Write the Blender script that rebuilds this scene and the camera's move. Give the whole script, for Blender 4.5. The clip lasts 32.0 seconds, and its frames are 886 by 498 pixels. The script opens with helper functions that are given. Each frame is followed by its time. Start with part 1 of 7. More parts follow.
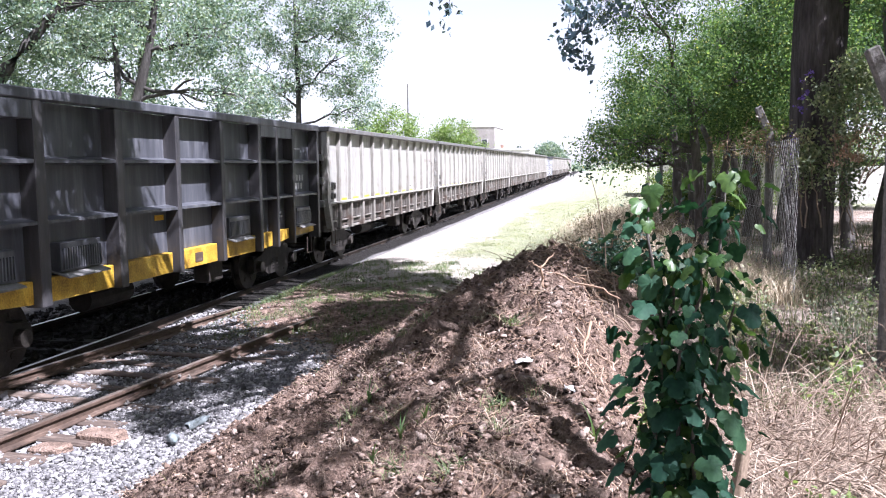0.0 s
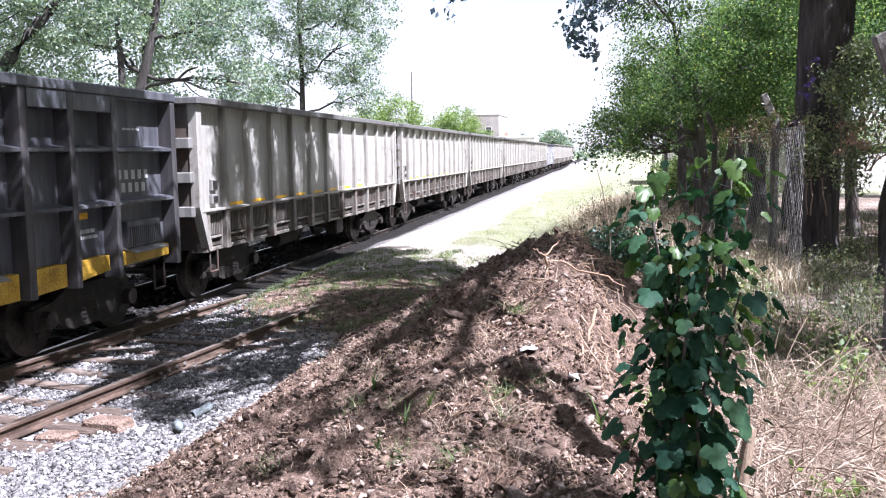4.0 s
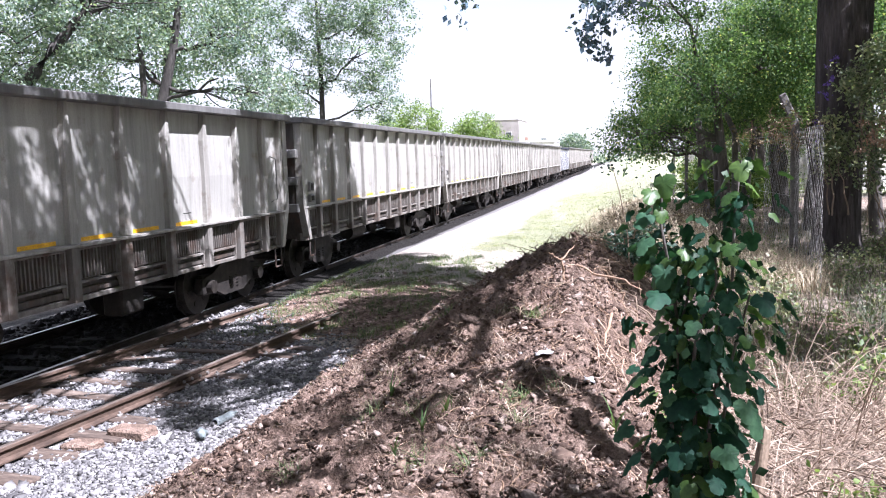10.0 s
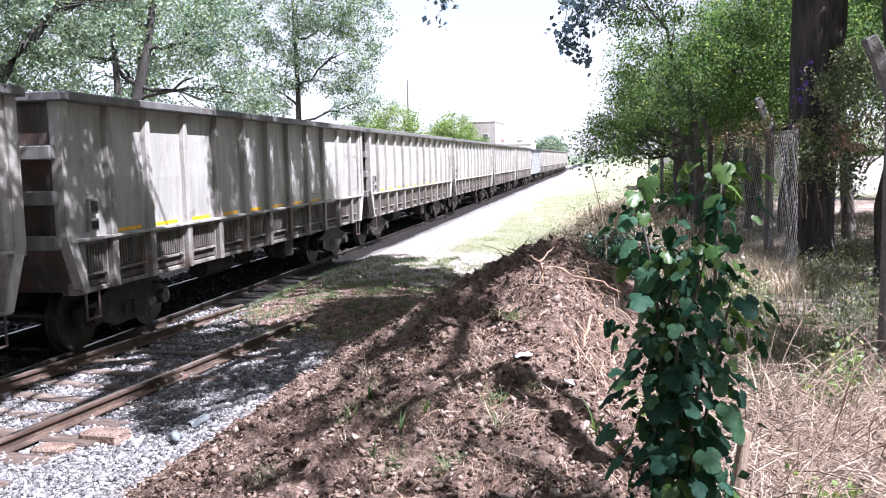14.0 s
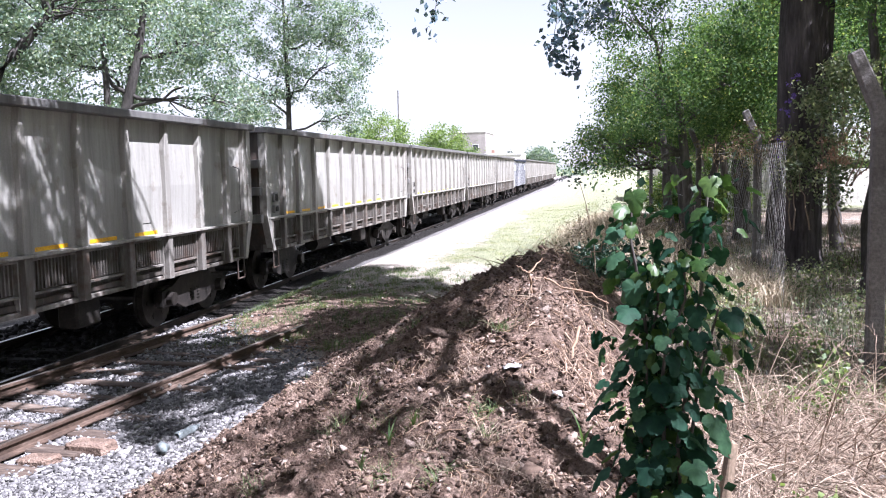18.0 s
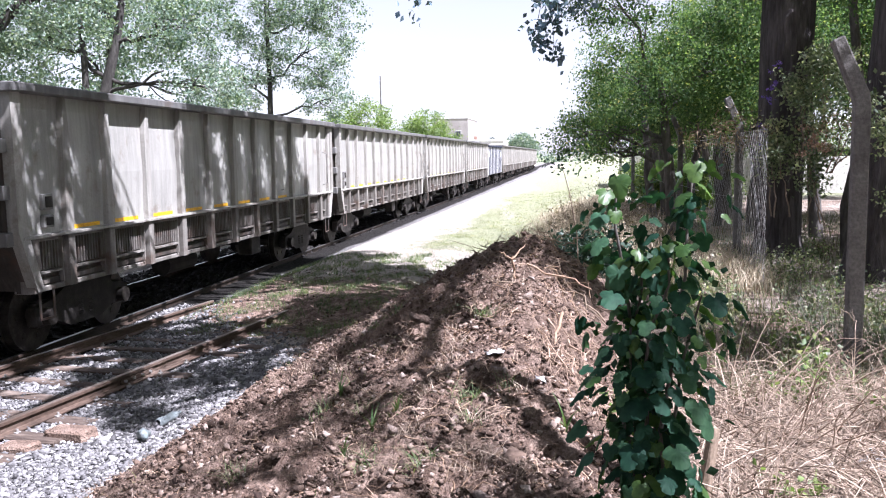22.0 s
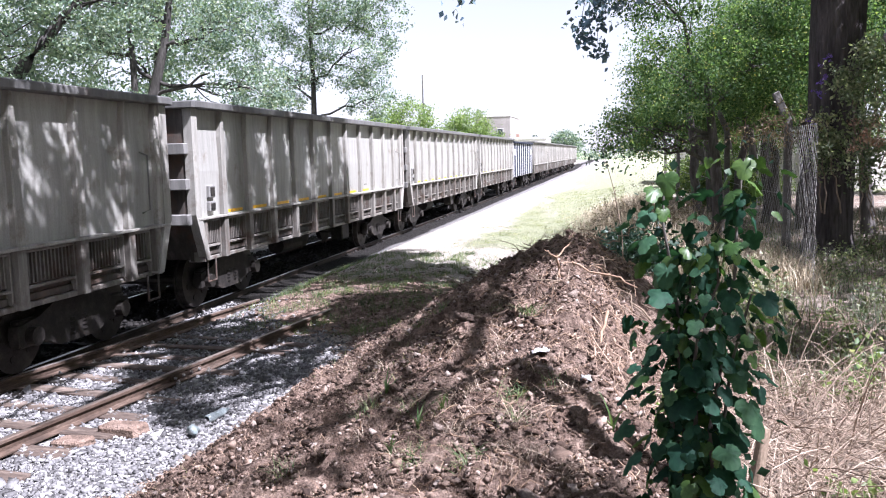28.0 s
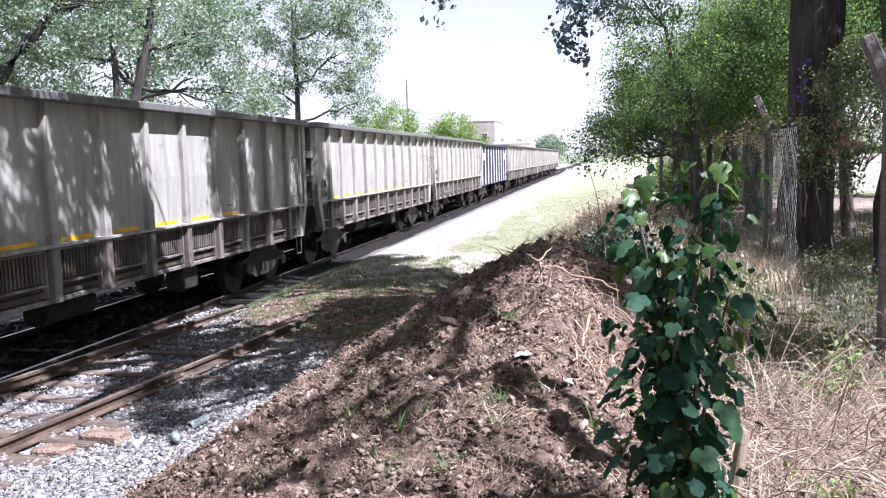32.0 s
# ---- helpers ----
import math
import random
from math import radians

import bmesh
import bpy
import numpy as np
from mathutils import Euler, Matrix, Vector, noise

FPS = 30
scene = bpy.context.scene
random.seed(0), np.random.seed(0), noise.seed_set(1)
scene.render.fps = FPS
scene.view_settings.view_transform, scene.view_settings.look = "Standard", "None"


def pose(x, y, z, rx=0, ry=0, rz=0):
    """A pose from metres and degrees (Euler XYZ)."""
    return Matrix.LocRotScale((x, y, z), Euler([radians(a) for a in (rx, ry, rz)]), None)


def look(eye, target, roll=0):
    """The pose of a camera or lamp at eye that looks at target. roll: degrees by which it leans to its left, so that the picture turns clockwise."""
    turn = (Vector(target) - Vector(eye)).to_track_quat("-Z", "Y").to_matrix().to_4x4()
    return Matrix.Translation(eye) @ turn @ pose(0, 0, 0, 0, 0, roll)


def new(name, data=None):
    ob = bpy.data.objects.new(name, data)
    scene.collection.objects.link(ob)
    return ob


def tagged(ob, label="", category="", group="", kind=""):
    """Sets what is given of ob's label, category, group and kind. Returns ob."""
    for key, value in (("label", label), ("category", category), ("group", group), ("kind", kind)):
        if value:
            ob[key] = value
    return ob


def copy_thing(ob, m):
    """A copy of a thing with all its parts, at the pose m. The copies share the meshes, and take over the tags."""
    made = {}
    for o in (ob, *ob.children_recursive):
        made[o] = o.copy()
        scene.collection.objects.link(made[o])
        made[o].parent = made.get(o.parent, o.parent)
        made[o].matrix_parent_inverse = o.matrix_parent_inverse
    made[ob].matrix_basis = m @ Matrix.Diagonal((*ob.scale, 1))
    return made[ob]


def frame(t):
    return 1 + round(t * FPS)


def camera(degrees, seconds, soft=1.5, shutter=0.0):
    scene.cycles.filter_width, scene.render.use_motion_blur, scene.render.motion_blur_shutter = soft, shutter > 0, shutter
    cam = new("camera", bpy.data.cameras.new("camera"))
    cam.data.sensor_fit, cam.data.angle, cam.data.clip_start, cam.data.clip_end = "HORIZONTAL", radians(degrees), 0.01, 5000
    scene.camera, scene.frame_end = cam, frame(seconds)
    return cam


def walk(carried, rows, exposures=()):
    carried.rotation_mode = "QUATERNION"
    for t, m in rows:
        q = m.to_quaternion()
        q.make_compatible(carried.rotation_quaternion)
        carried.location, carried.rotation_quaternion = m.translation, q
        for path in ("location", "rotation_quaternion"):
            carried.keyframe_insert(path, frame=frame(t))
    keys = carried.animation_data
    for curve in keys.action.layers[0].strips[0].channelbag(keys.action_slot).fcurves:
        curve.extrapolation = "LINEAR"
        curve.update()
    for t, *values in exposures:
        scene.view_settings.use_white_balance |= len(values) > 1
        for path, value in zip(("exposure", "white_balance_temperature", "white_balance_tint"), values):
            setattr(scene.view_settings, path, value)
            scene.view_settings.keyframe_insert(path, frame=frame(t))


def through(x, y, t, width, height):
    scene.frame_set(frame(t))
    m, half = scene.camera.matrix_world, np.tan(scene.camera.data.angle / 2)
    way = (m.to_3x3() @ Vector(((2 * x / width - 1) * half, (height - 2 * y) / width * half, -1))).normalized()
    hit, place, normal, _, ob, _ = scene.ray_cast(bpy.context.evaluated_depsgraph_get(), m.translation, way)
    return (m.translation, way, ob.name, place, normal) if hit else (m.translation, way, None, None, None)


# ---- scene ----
cam = camera(55.4, 32.0, soft=1.1)
# seconds; place in metres; yaw, pitch, roll in degrees: a camera held by hand on one spot
ROWS = [
    (0.0, 0.000, 0.000, 2.450, 11.00, -5.70, 0.60),
    (0.5, -0.001, -0.022, 2.451, 11.31, -5.86, 1.03),
    (1.0, 0.002, -0.004, 2.449, 11.25, -5.82, 0.86),
    (1.5, -0.002, -0.008, 2.449, 10.95, -6.08, 0.65),
    (2.0, -0.008, -0.003, 2.449, 10.72, -5.93, 0.44),
    (2.5, -0.007, 0.005, 2.445, 10.59, -6.26, 0.41),
    (3.0, -0.010, -0.010, 2.451, 11.75, -6.67, 0.80),
    (3.5, -0.004, -0.005, 2.450, 11.48, -6.45, 0.67),
    (5.5, -0.008, 0.033, 2.448, 11.04, -6.79, 0.78),
    (6.0, -0.013, 0.042, 2.447, 11.10, -6.68, 0.65),
    (6.5, -0.007, 0.016, 2.453, 10.86, -6.65, 0.64),
    (7.0, -0.001, 0.010, 2.452, 11.29, -6.43, 0.80),
    (7.5, 0.007, -0.008, 2.450, 11.77, -6.42, 0.89),
    (8.0, 0.012, 0.003, 2.449, 11.46, -6.83, 0.96),
    (8.5, -0.000, 0.018, 2.449, 11.36, -6.82, 1.19),
    (9.0, 0.015, 0.013, 2.449, 11.69, -6.81, 1.19),
    (9.5, 0.035, -0.018, 2.457, 12.50, -6.24, 1.66),
    (10.0, 0.046, -0.021, 2.451, 12.67, -6.07, 1.69),
    (10.5, 0.039, -0.033, 2.456, 12.26, -6.30, 2.00),
    (11.0, 0.022, -0.010, 2.453, 12.15, -6.66, 1.71),
    (11.5, 0.021, 0.010, 2.451, 11.90, -6.90, 1.45),
    (12.0, 0.026, 0.014, 2.446, 11.95, -6.79, 1.42),
    (12.5, 0.035, 0.025, 2.449, 11.04, -6.57, 1.58),
    (13.0, 0.028, 0.010, 2.447, 10.75, -6.47, 1.40),
    (13.5, 0.022, 0.036, 2.450, 10.75, -6.43, 1.49),
    (14.0, 0.020, 0.010, 2.448, 11.07, -6.01, 1.34),
    (14.5, 0.029, 0.008, 2.452, 10.22, -5.85, 1.37),
    (16.5, 0.022, 0.004, 2.452, 10.39, -5.83, 1.14),
    (17.0, 0.029, -0.001, 2.453, 10.27, -5.46, 1.21),
    (17.5, 0.033, 0.001, 2.459, 10.23, -5.30, 1.12),
    (18.0, 0.028, 0.003, 2.454, 10.42, -5.33, 1.09),
    (18.5, 0.016, 0.008, 2.453, 10.39, -5.58, 0.94),
    (19.0, 0.012, 0.011, 2.454, 10.11, -5.60, 0.86),
    (19.5, 0.013, 0.008, 2.456, 9.99, -5.59, 0.61),
    (20.0, 0.015, 0.024, 2.451, 9.52, -5.81, 0.60),
    (20.5, 0.016, 0.014, 2.449, 9.36, -5.81, 0.76),
    (21.0, 0.022, 0.006, 2.454, 8.90, -5.76, 0.98),
    (21.5, 0.024, 0.020, 2.448, 8.77, -5.90, 0.84),
    (22.0, 0.019, 0.018, 2.448, 9.23, -6.27, 0.87),
    (22.5, 0.011, 0.013, 2.449, 9.93, -6.47, 0.67),
    (23.0, 0.008, 0.006, 2.452, 10.86, -6.31, 0.69),
    (23.5, 0.007, 0.010, 2.446, 11.50, -6.49, 0.80),
    (24.0, 0.009, 0.029, 2.447, 11.86, -6.59, 0.83),
    (24.5, 0.015, 0.018, 2.449, 11.68, -6.62, 0.93),
    (25.0, 0.018, 0.015, 2.449, 11.60, -6.46, 1.24),
    (25.5, 0.016, -0.002, 2.453, 11.54, -6.48, 1.16),
    (27.5, 0.008, -0.001, 2.459, 12.03, -6.23, 1.32),
    (28.0, 0.008, 0.003, 2.452, 12.07, -6.33, 1.39),
    (28.5, 0.023, 0.011, 2.447, 11.72, -6.33, 1.40),
    (29.0, 0.019, 0.004, 2.453, 10.59, -6.31, 1.07),
    (29.5, 0.016, 0.008, 2.452, 10.15, -6.22, 0.92),
    (30.0, 0.013, 0.014, 2.449, 10.06, -6.40, 0.70),
    (30.5, 0.016, 0.012, 2.448, 10.49, -6.60, 1.14),
    (31.0, 0.021, 0.005, 2.451, 10.78, -6.36, 1.05),
    (31.5, 0.031, 0.005, 2.453, 11.29, -5.92, 1.42),
    (32.0, 0.030, 0.004, 2.451, 11.05, -6.05, 1.58),
]
EXPOSURE = 1.82
walk(cam, [(t, pose(x, y, z, 90 + pitch, roll, yaw)) for t, x, y, z, yaw, pitch, roll in ROWS], [(t, EXPOSURE + e, 5750, 22) for t, e in ((0.0, 0.0), (8.0, 0.02), (14.0, -0.02), (20.0, -0.08), (29.0, -0.10), (32.0, -0.11))])

# ---------------------------------------------------------------- daylight
SUN_WAY = Vector((0.50, -0.21, 0.84)).normalized()       # towards the sun
world = bpy.data.worlds.new("world")
scene.world = world
world.use_nodes = True
sky = world.node_tree.nodes.new("ShaderNodeTexSky")
sky.sky_type, sky.sun_disc = "NISHITA", False
sky.sun_elevation = math.asin(SUN_WAY.z)
sky.sun_rotation = math.atan2(SUN_WAY.x, SUN_WAY.y)
sky.dust_density, sky.air_density = 0.35, 1.0
world.node_tree.nodes["Background"].inputs["Strength"].default_value = 0.056
haze = world.node_tree.nodes.new("ShaderNodeHueSaturation")      # thin summer haze takes the blue out of the sky
haze.inputs["Saturation"].default_value = 0.20
world.node_tree.links.new(sky.outputs["Color"], haze.inputs["Color"])
world.node_tree.links.new(haze.outputs["Color"], world.node_tree.nodes["Background"].inputs["Color"])
sun_data = bpy.data.lights.new("sun", "SUN")
sun_data.energy, sun_data.angle, sun_data.color = 5.0, radians(0.5), (1.0, 0.975, 0.935)
sun = new("sun", sun_data)
sun.matrix_basis = look(SUN_WAY * 60, (0, 0, 0))

# ---------------------------------------------------------------- materials
def node_mat(name):
    m = bpy.data.materials.new(name)
    m.use_nodes = True
    nt = m.node_tree
    bsdf = nt.nodes["Principled BSDF"]
    return m, nt, bsdf


def link(nt, a, b):
    nt.links.new(a, b)


def noise_node(nt, scale, detail=4.0, rough=0.6, stretch=None, coord="Object"):
    tc = nt.nodes.new("ShaderNodeTexCoord")
    n = nt.nodes.new("ShaderNodeTexNoise")
    n.inputs["Scale"].default_value = scale
    n.inputs["Detail"].default_value = detail
    n.inputs["Roughness"].default_value = rough
    if stretch:
        mp = nt.nodes.new("ShaderNodeMapping")
        mp.inputs["Scale"].default_value = stretch
        link(nt, tc.outputs[coord], mp.inputs["Vector"])
        link(nt, mp.outputs["Vector"], n.inputs["Vector"])
    else:
        link(nt, tc.outputs[coord], n.inputs["Vector"])
    return n


def ramp_node(nt, fac, stops):
    r = nt.nodes.new("ShaderNodeValToRGB")
    e = r.color_ramp.elements
    e[0].position, e[0].color = stops[0][0], (*stops[0][1], 1)
    e[1].position, e[1].color = stops[-1][0], (*stops[-1][1], 1)
    for p, c in stops[1:-1]:
        el = e.new(p)
        el.color = (*c, 1)
    link(nt, fac, r.inputs["Fac"])
    return r


def mix_node(nt, fac, a, b, blend="MIX"):
    m = nt.nodes.new("ShaderNodeMix")
    m.data_type, m.blend_type = "RGBA", blend
    for sock, v in ((m.inputs["Factor"], fac), (m.inputs[6], a), (m.inputs[7], b)):
        if hasattr(v, "is_output"):
            link(nt, v, sock)
        elif isinstance(v, (int, float)):
            sock.default_value = v
        else:
            sock.default_value = (*v, 1)
    return m.outputs[2]


def bump_node(nt, bsdf, height, strength=0.4, distance=0.01):
    b = nt.nodes.new("ShaderNodeBump")
    b.inputs["Strength"].default_value = strength
    b.inputs["Distance"].default_value = distance
    link(nt, height, b.inputs["Height"])
    link(nt, b.outputs["Normal"], bsdf.inputs["Normal"])


def rough_mat(name, dark, mid, light, scale=6.0, rough=0.8, metal=0.0, grain=60.0, bump=0.4, dist=0.01, stretch=None, spec=0.4):
    """A surface with broad stains and fine grain."""
    m, nt, b = node_mat(name)
    n1 = noise_node(nt, scale, 5, 0.65, stretch)
    n2 = noise_node(nt, grain, 3, 0.6, stretch)
    base = ramp_node(nt, n1.outputs["Fac"], [(0.3, dark), (0.5, mid), (0.72, light)])
    fine = ramp_node(nt, n2.outputs["Fac"], [(0.3, (0.62, 0.62, 0.62)), (0.7, (1.3, 1.3, 1.3))])
    col = mix_node(nt, 0.8, base.outputs["Color"], fine.outputs["Color"], "MULTIPLY")
    link(nt, col, b.inputs["Base Color"])
    b.inputs["Roughness"].default_value = rough
    b.inputs["Metallic"].default_value = metal
    b.inputs["Specular IOR Level"].default_value = spec
    bump_node(nt, b, n2.outputs["Fac"], bump, dist)
    return m


def piece_mat(name, stops, rough=0.85, grain=30.0, bump=0.5, dist=0.006, spec=0.3):
    """Loose joined pieces, each with a shade of its own."""
    m, nt, b = node_mat(name)
    g = nt.nodes.new("ShaderNodeNewGeometry")
    n2 = noise_node(nt, grain, 4, 0.65)
    base = ramp_node(nt, g.outputs["Random Per Island"], stops)
    fine = ramp_node(nt, n2.outputs["Fac"], [(0.3, (0.65, 0.65, 0.65)), (0.7, (1.25, 1.25, 1.25))])
    col = mix_node(nt, 0.8, base.outputs["Color"], fine.outputs["Color"], "MULTIPLY")
    link(nt, col, b.inputs["Base Color"])
    b.inputs["Roughness"].default_value = rough
    b.inputs["Specular IOR Level"].default_value = spec
    bump_node(nt, b, n2.outputs["Fac"], bump, dist)
    return m


def leaf_mat(name, stops, through=0.45, rough=0.45, spec=0.4, island=True):
    """Leaf tissue: reflects, and lets some light through."""
    m, nt, b = node_mat(name)
    if island:
        g = nt.nodes.new("ShaderNodeNewGeometry")
        rnd = g.outputs["Random Per Island"]
    else:
        rnd = nt.nodes.new("ShaderNodeObjectInfo").outputs["Random"]
    base = ramp_node(nt, rnd, stops)
    # broad blotches, cool dark to warm pale, imitate shaded and lit leaf clumps
    n = noise_node(nt, 1.1, 3)
    broad = ramp_node(nt, n.outputs["Fac"], [(0.32, (0.48, 0.55, 0.58)), (0.68, (1.5, 1.42, 1.28))])
    col = mix_node(nt, 0.85, base.outputs["Color"], broad.outputs["Color"], "MULTIPLY")
    link(nt, col, b.inputs["Base Color"])
    b.inputs["Roughness"].default_value = rough
    b.inputs["Specular IOR Level"].default_value = spec
    tr = nt.nodes.new("ShaderNodeBsdfTranslucent")
    warm = mix_node(nt, 1.0, col, (1.2, 1.28, 0.6), "MULTIPLY")
    link(nt, warm, tr.inputs["Color"])
    ms = nt.nodes.new("ShaderNodeMixShader")
    ms.inputs[0].default_value = through
    link(nt, b.outputs[0], ms.inputs[1])
    link(nt, tr.outputs[0], ms.inputs[2])
    link(nt, ms.outputs[0], nt.nodes["Material Output"].inputs["Surface"])
    return m


def wagon_mat(name, low, mid, high, rust, amount, rough=0.55):
    """Weathered wagon paint: vertical streaks, grime, rust blooms."""
    m, nt, b = node_mat(name)
    streak = noise_node(nt, 5.0, 5, 0.7, (1.0, 1.0, 0.10))
    blot = noise_node(nt, 2.2, 6, 0.7)
    fine = noise_node(nt, 55.0, 3, 0.6)
    base = ramp_node(nt, streak.outputs["Fac"], [(0.3, low), (0.5, mid), (0.7, high)])
    grain = ramp_node(nt, fine.outputs["Fac"], [(0.3, (0.85, 0.85, 0.85)), (0.7, (1.12, 1.12, 1.12))])
    col = mix_node(nt, 0.8, base.outputs["Color"], grain.outputs["Color"], "MULTIPLY")
    mask = ramp_node(nt, blot.outputs["Fac"], [(0.60 - amount, (0, 0, 0)), (0.80 - amount, (1, 1, 1))])
    col = mix_node(nt, mask.outputs["Color"], col, rust)
    link(nt, col, b.inputs["Base Color"])
    b.inputs["Roughness"].default_value = rough
    bump_node(nt, b, fine.outputs["Fac"], 0.15, 0.004)
    return m


M_RAIL = rough_mat("rusty rail steel", (0.045, 0.030, 0.023), (0.10, 0.066, 0.049), (0.185, 0.135, 0.108), 7, 0.8, 0.15, 70, 0.5, 0.004, (1, 0.25, 1))
M_RAILDARK = rough_mat("dark running rail", (0.022, 0.017, 0.014), (0.05, 0.036, 0.028), (0.09, 0.065, 0.05), 6, 0.6, 0.4, 60, 0.3, 0.003, (1, 0.25, 1))
M_RIB = wagon_mat("grimy grey wagon rib", (0.20, 0.19, 0.172), (0.30, 0.288, 0.262), (0.40, 0.385, 0.352), (0.13, 0.095, 0.07), 0.05, 0.65)
M_RAILHEAD = rough_mat("dull running rail head", (0.22, 0.21, 0.20), (0.34, 0.33, 0.32), (0.48, 0.47, 0.46), 4, 0.28, 0.9, 60, 0.15, 0.002, (1, 0.1, 1))
M_RAILTOP = rough_mat("worn rail head", (0.20, 0.15, 0.12), (0.34, 0.28, 0.24), (0.5, 0.45, 0.42), 4, 0.38, 0.7, 60, 0.15, 0.002, (1, 0.1, 1))
M_SLEEPER = rough_mat("weathered sleeper wood", (0.045, 0.032, 0.026), (0.098, 0.072, 0.058), (0.19, 0.15, 0.124), 5, 0.9, 0, 40, 0.8, 0.012, (0.2, 1, 1))
M_BALLAST = piece_mat("ballast stone", [(0.0, (0.075, 0.072, 0.073)), (0.35, (0.155, 0.150, 0.152)), (0.75, (0.255, 0.247, 0.248)), (1.0, (0.45, 0.435, 0.43))], 0.85, 60, 0.5, 0.004)
# Oily stones, darkened further to stand for the shade under the train.
M_OILSHADE = piece_mat("oiled ballast stone with train shade", [(0.0, (0.010, 0.009, 0.009)), (0.6, (0.022, 0.020, 0.019)), (1.0, (0.045, 0.041, 0.038))], 0.8, 60, 0.5, 0.004)
M_CLOD = piece_mat("earth clod", [(0.0, (0.031, 0.019, 0.015)), (0.4, (0.114, 0.077, 0.058)), (0.75, (0.224, 0.160, 0.126)), (0.93, (0.317, 0.242, 0.201)), (1.0, (0.440, 0.370, 0.326))], 0.95, 40, 0.8, 0.01)
M_STRAW = piece_mat("dry straw", [(0.0, (0.10, 0.070, 0.050)), (0.5, (0.27, 0.20, 0.15)), (1.0, (0.55, 0.445, 0.35))], 0.8, 20, 0.2)
M_STICK = piece_mat("dead twig", [(0.0, (0.10, 0.075, 0.055)), (0.5, (0.22, 0.165, 0.12)), (1.0, (0.42, 0.33, 0.25))], 0.9, 60, 0.5)
M_ROOT = piece_mat("pale root", [(0.0, (0.15, 0.09, 0.055)), (0.5, (0.30, 0.20, 0.135)), (1.0, (0.50, 0.37, 0.27))], 0.85, 60, 0.4)
M_FRINGE = piece_mat("torn fibrous root", [(0.0, (0.14, 0.085, 0.058)), (0.5, (0.31, 0.215, 0.155)), (1.0, (0.56, 0.44, 0.345))], 0.85, 60, 0.4)
M_BARK = rough_mat("dark furrowed bark", (0.024, 0.020, 0.021), (0.060, 0.051, 0.051), (0.125, 0.108, 0.106), 7, 0.95, 0, 26, 1.0, 0.05, (1, 1, 0.16))
# Rim grey is taken down to stand for shade on its outer face.
M_RIM = wagon_mat("dark wagon rim with face shade", (0.08, 0.079, 0.078), (0.12, 0.118, 0.115), (0.175, 0.172, 0.167), (0.085, 0.064, 0.052), 0.06, 0.65)
M_BARK3 = rough_mat("smooth grey poplar bark", (0.028, 0.025, 0.024), (0.055, 0.050, 0.047), (0.10, 0.094, 0.088), 4, 0.9, 0, 22, 0.7, 0.03, (1, 1, 0.3))
M_BARK2 = rough_mat("grey brown bark", (0.05, 0.044, 0.040), (0.105, 0.094, 0.086), (0.19, 0.172, 0.16), 5, 0.95, 0, 30, 0.9, 0.03, (1, 1, 0.2))
M_CONC = rough_mat("weathered concrete", (0.085, 0.078, 0.073), (0.142, 0.132, 0.124), (0.21, 0.198, 0.187), 4, 0.92, 0, 45, 0.7, 0.01)
M_MESH = rough_mat("galvanised fence wire", (0.22, 0.21, 0.20), (0.36, 0.35, 0.34), (0.50, 0.49, 0.48), 3, 0.5, 0.1, 60, 0.1, 0.001)
M_WIRE = rough_mat("galvanised wire", (0.22, 0.20, 0.18), (0.36, 0.34, 0.32), (0.5, 0.48, 0.46), 9, 0.55, 0.5, 60, 0.1, 0.001)
M_GREY = wagon_mat("dusty grey wagon paint", (0.228, 0.224, 0.207), (0.318, 0.311, 0.287), (0.405, 0.396, 0.366), (0.16, 0.115, 0.08), 0.02)
# Lower wagon band: rust and grime, with recess and ledge shade in the colours.
M_GREYLOW = wagon_mat("grimy lower wagon paint with recess shade", (0.024, 0.019, 0.016), (0.056, 0.048, 0.042), (0.125, 0.110, 0.096), (0.085, 0.048, 0.034), 0.12, 0.7)
M_RIBLOW = wagon_mat("grimy lower wagon rib with ledge shade", (0.085, 0.076, 0.066), (0.175, 0.163, 0.146), (0.29, 0.276, 0.25), (0.095, 0.06, 0.043), 0.12, 0.65)
M_SLAT = wagon_mat("rusty louvre slat with ledge shade", (0.045, 0.039, 0.034), (0.10, 0.09, 0.08), (0.19, 0.175, 0.158), (0.07, 0.042, 0.03), 0.12, 0.7)
M_DARK = wagon_mat("dull charcoal wagon paint", (0.040, 0.042, 0.051), (0.073, 0.076, 0.088), (0.145, 0.148, 0.163), (0.058, 0.050, 0.048), 0.0, 0.42)
# Browner, darker copy of M_DARK; shade on the posts is put into it.
M_DARKPOST = wagon_mat("brownish charcoal wagon post with shade", (0.026, 0.025, 0.028), (0.044, 0.042, 0.045), (0.078, 0.074, 0.076), (0.050, 0.040, 0.036), 0.02, 0.5)
M_CHIP = piece_mat("pale chip of stone and bark", [(0.0, (0.106, 0.070, 0.053)), (0.5, (0.211, 0.151, 0.121)), (0.88, (0.299, 0.229, 0.189)), (1.0, (0.414, 0.352, 0.312))], 0.9, 60, 0.6, 0.004)
M_BLUE = wagon_mat("faded blue black wagon paint", (0.02, 0.024, 0.036), (0.035, 0.04, 0.056), (0.065, 0.07, 0.09), (0.06, 0.045, 0.035), 0.03, 0.9)
M_BLUE.node_tree.nodes["Principled BSDF"].inputs["Specular IOR Level"].default_value = 0.05
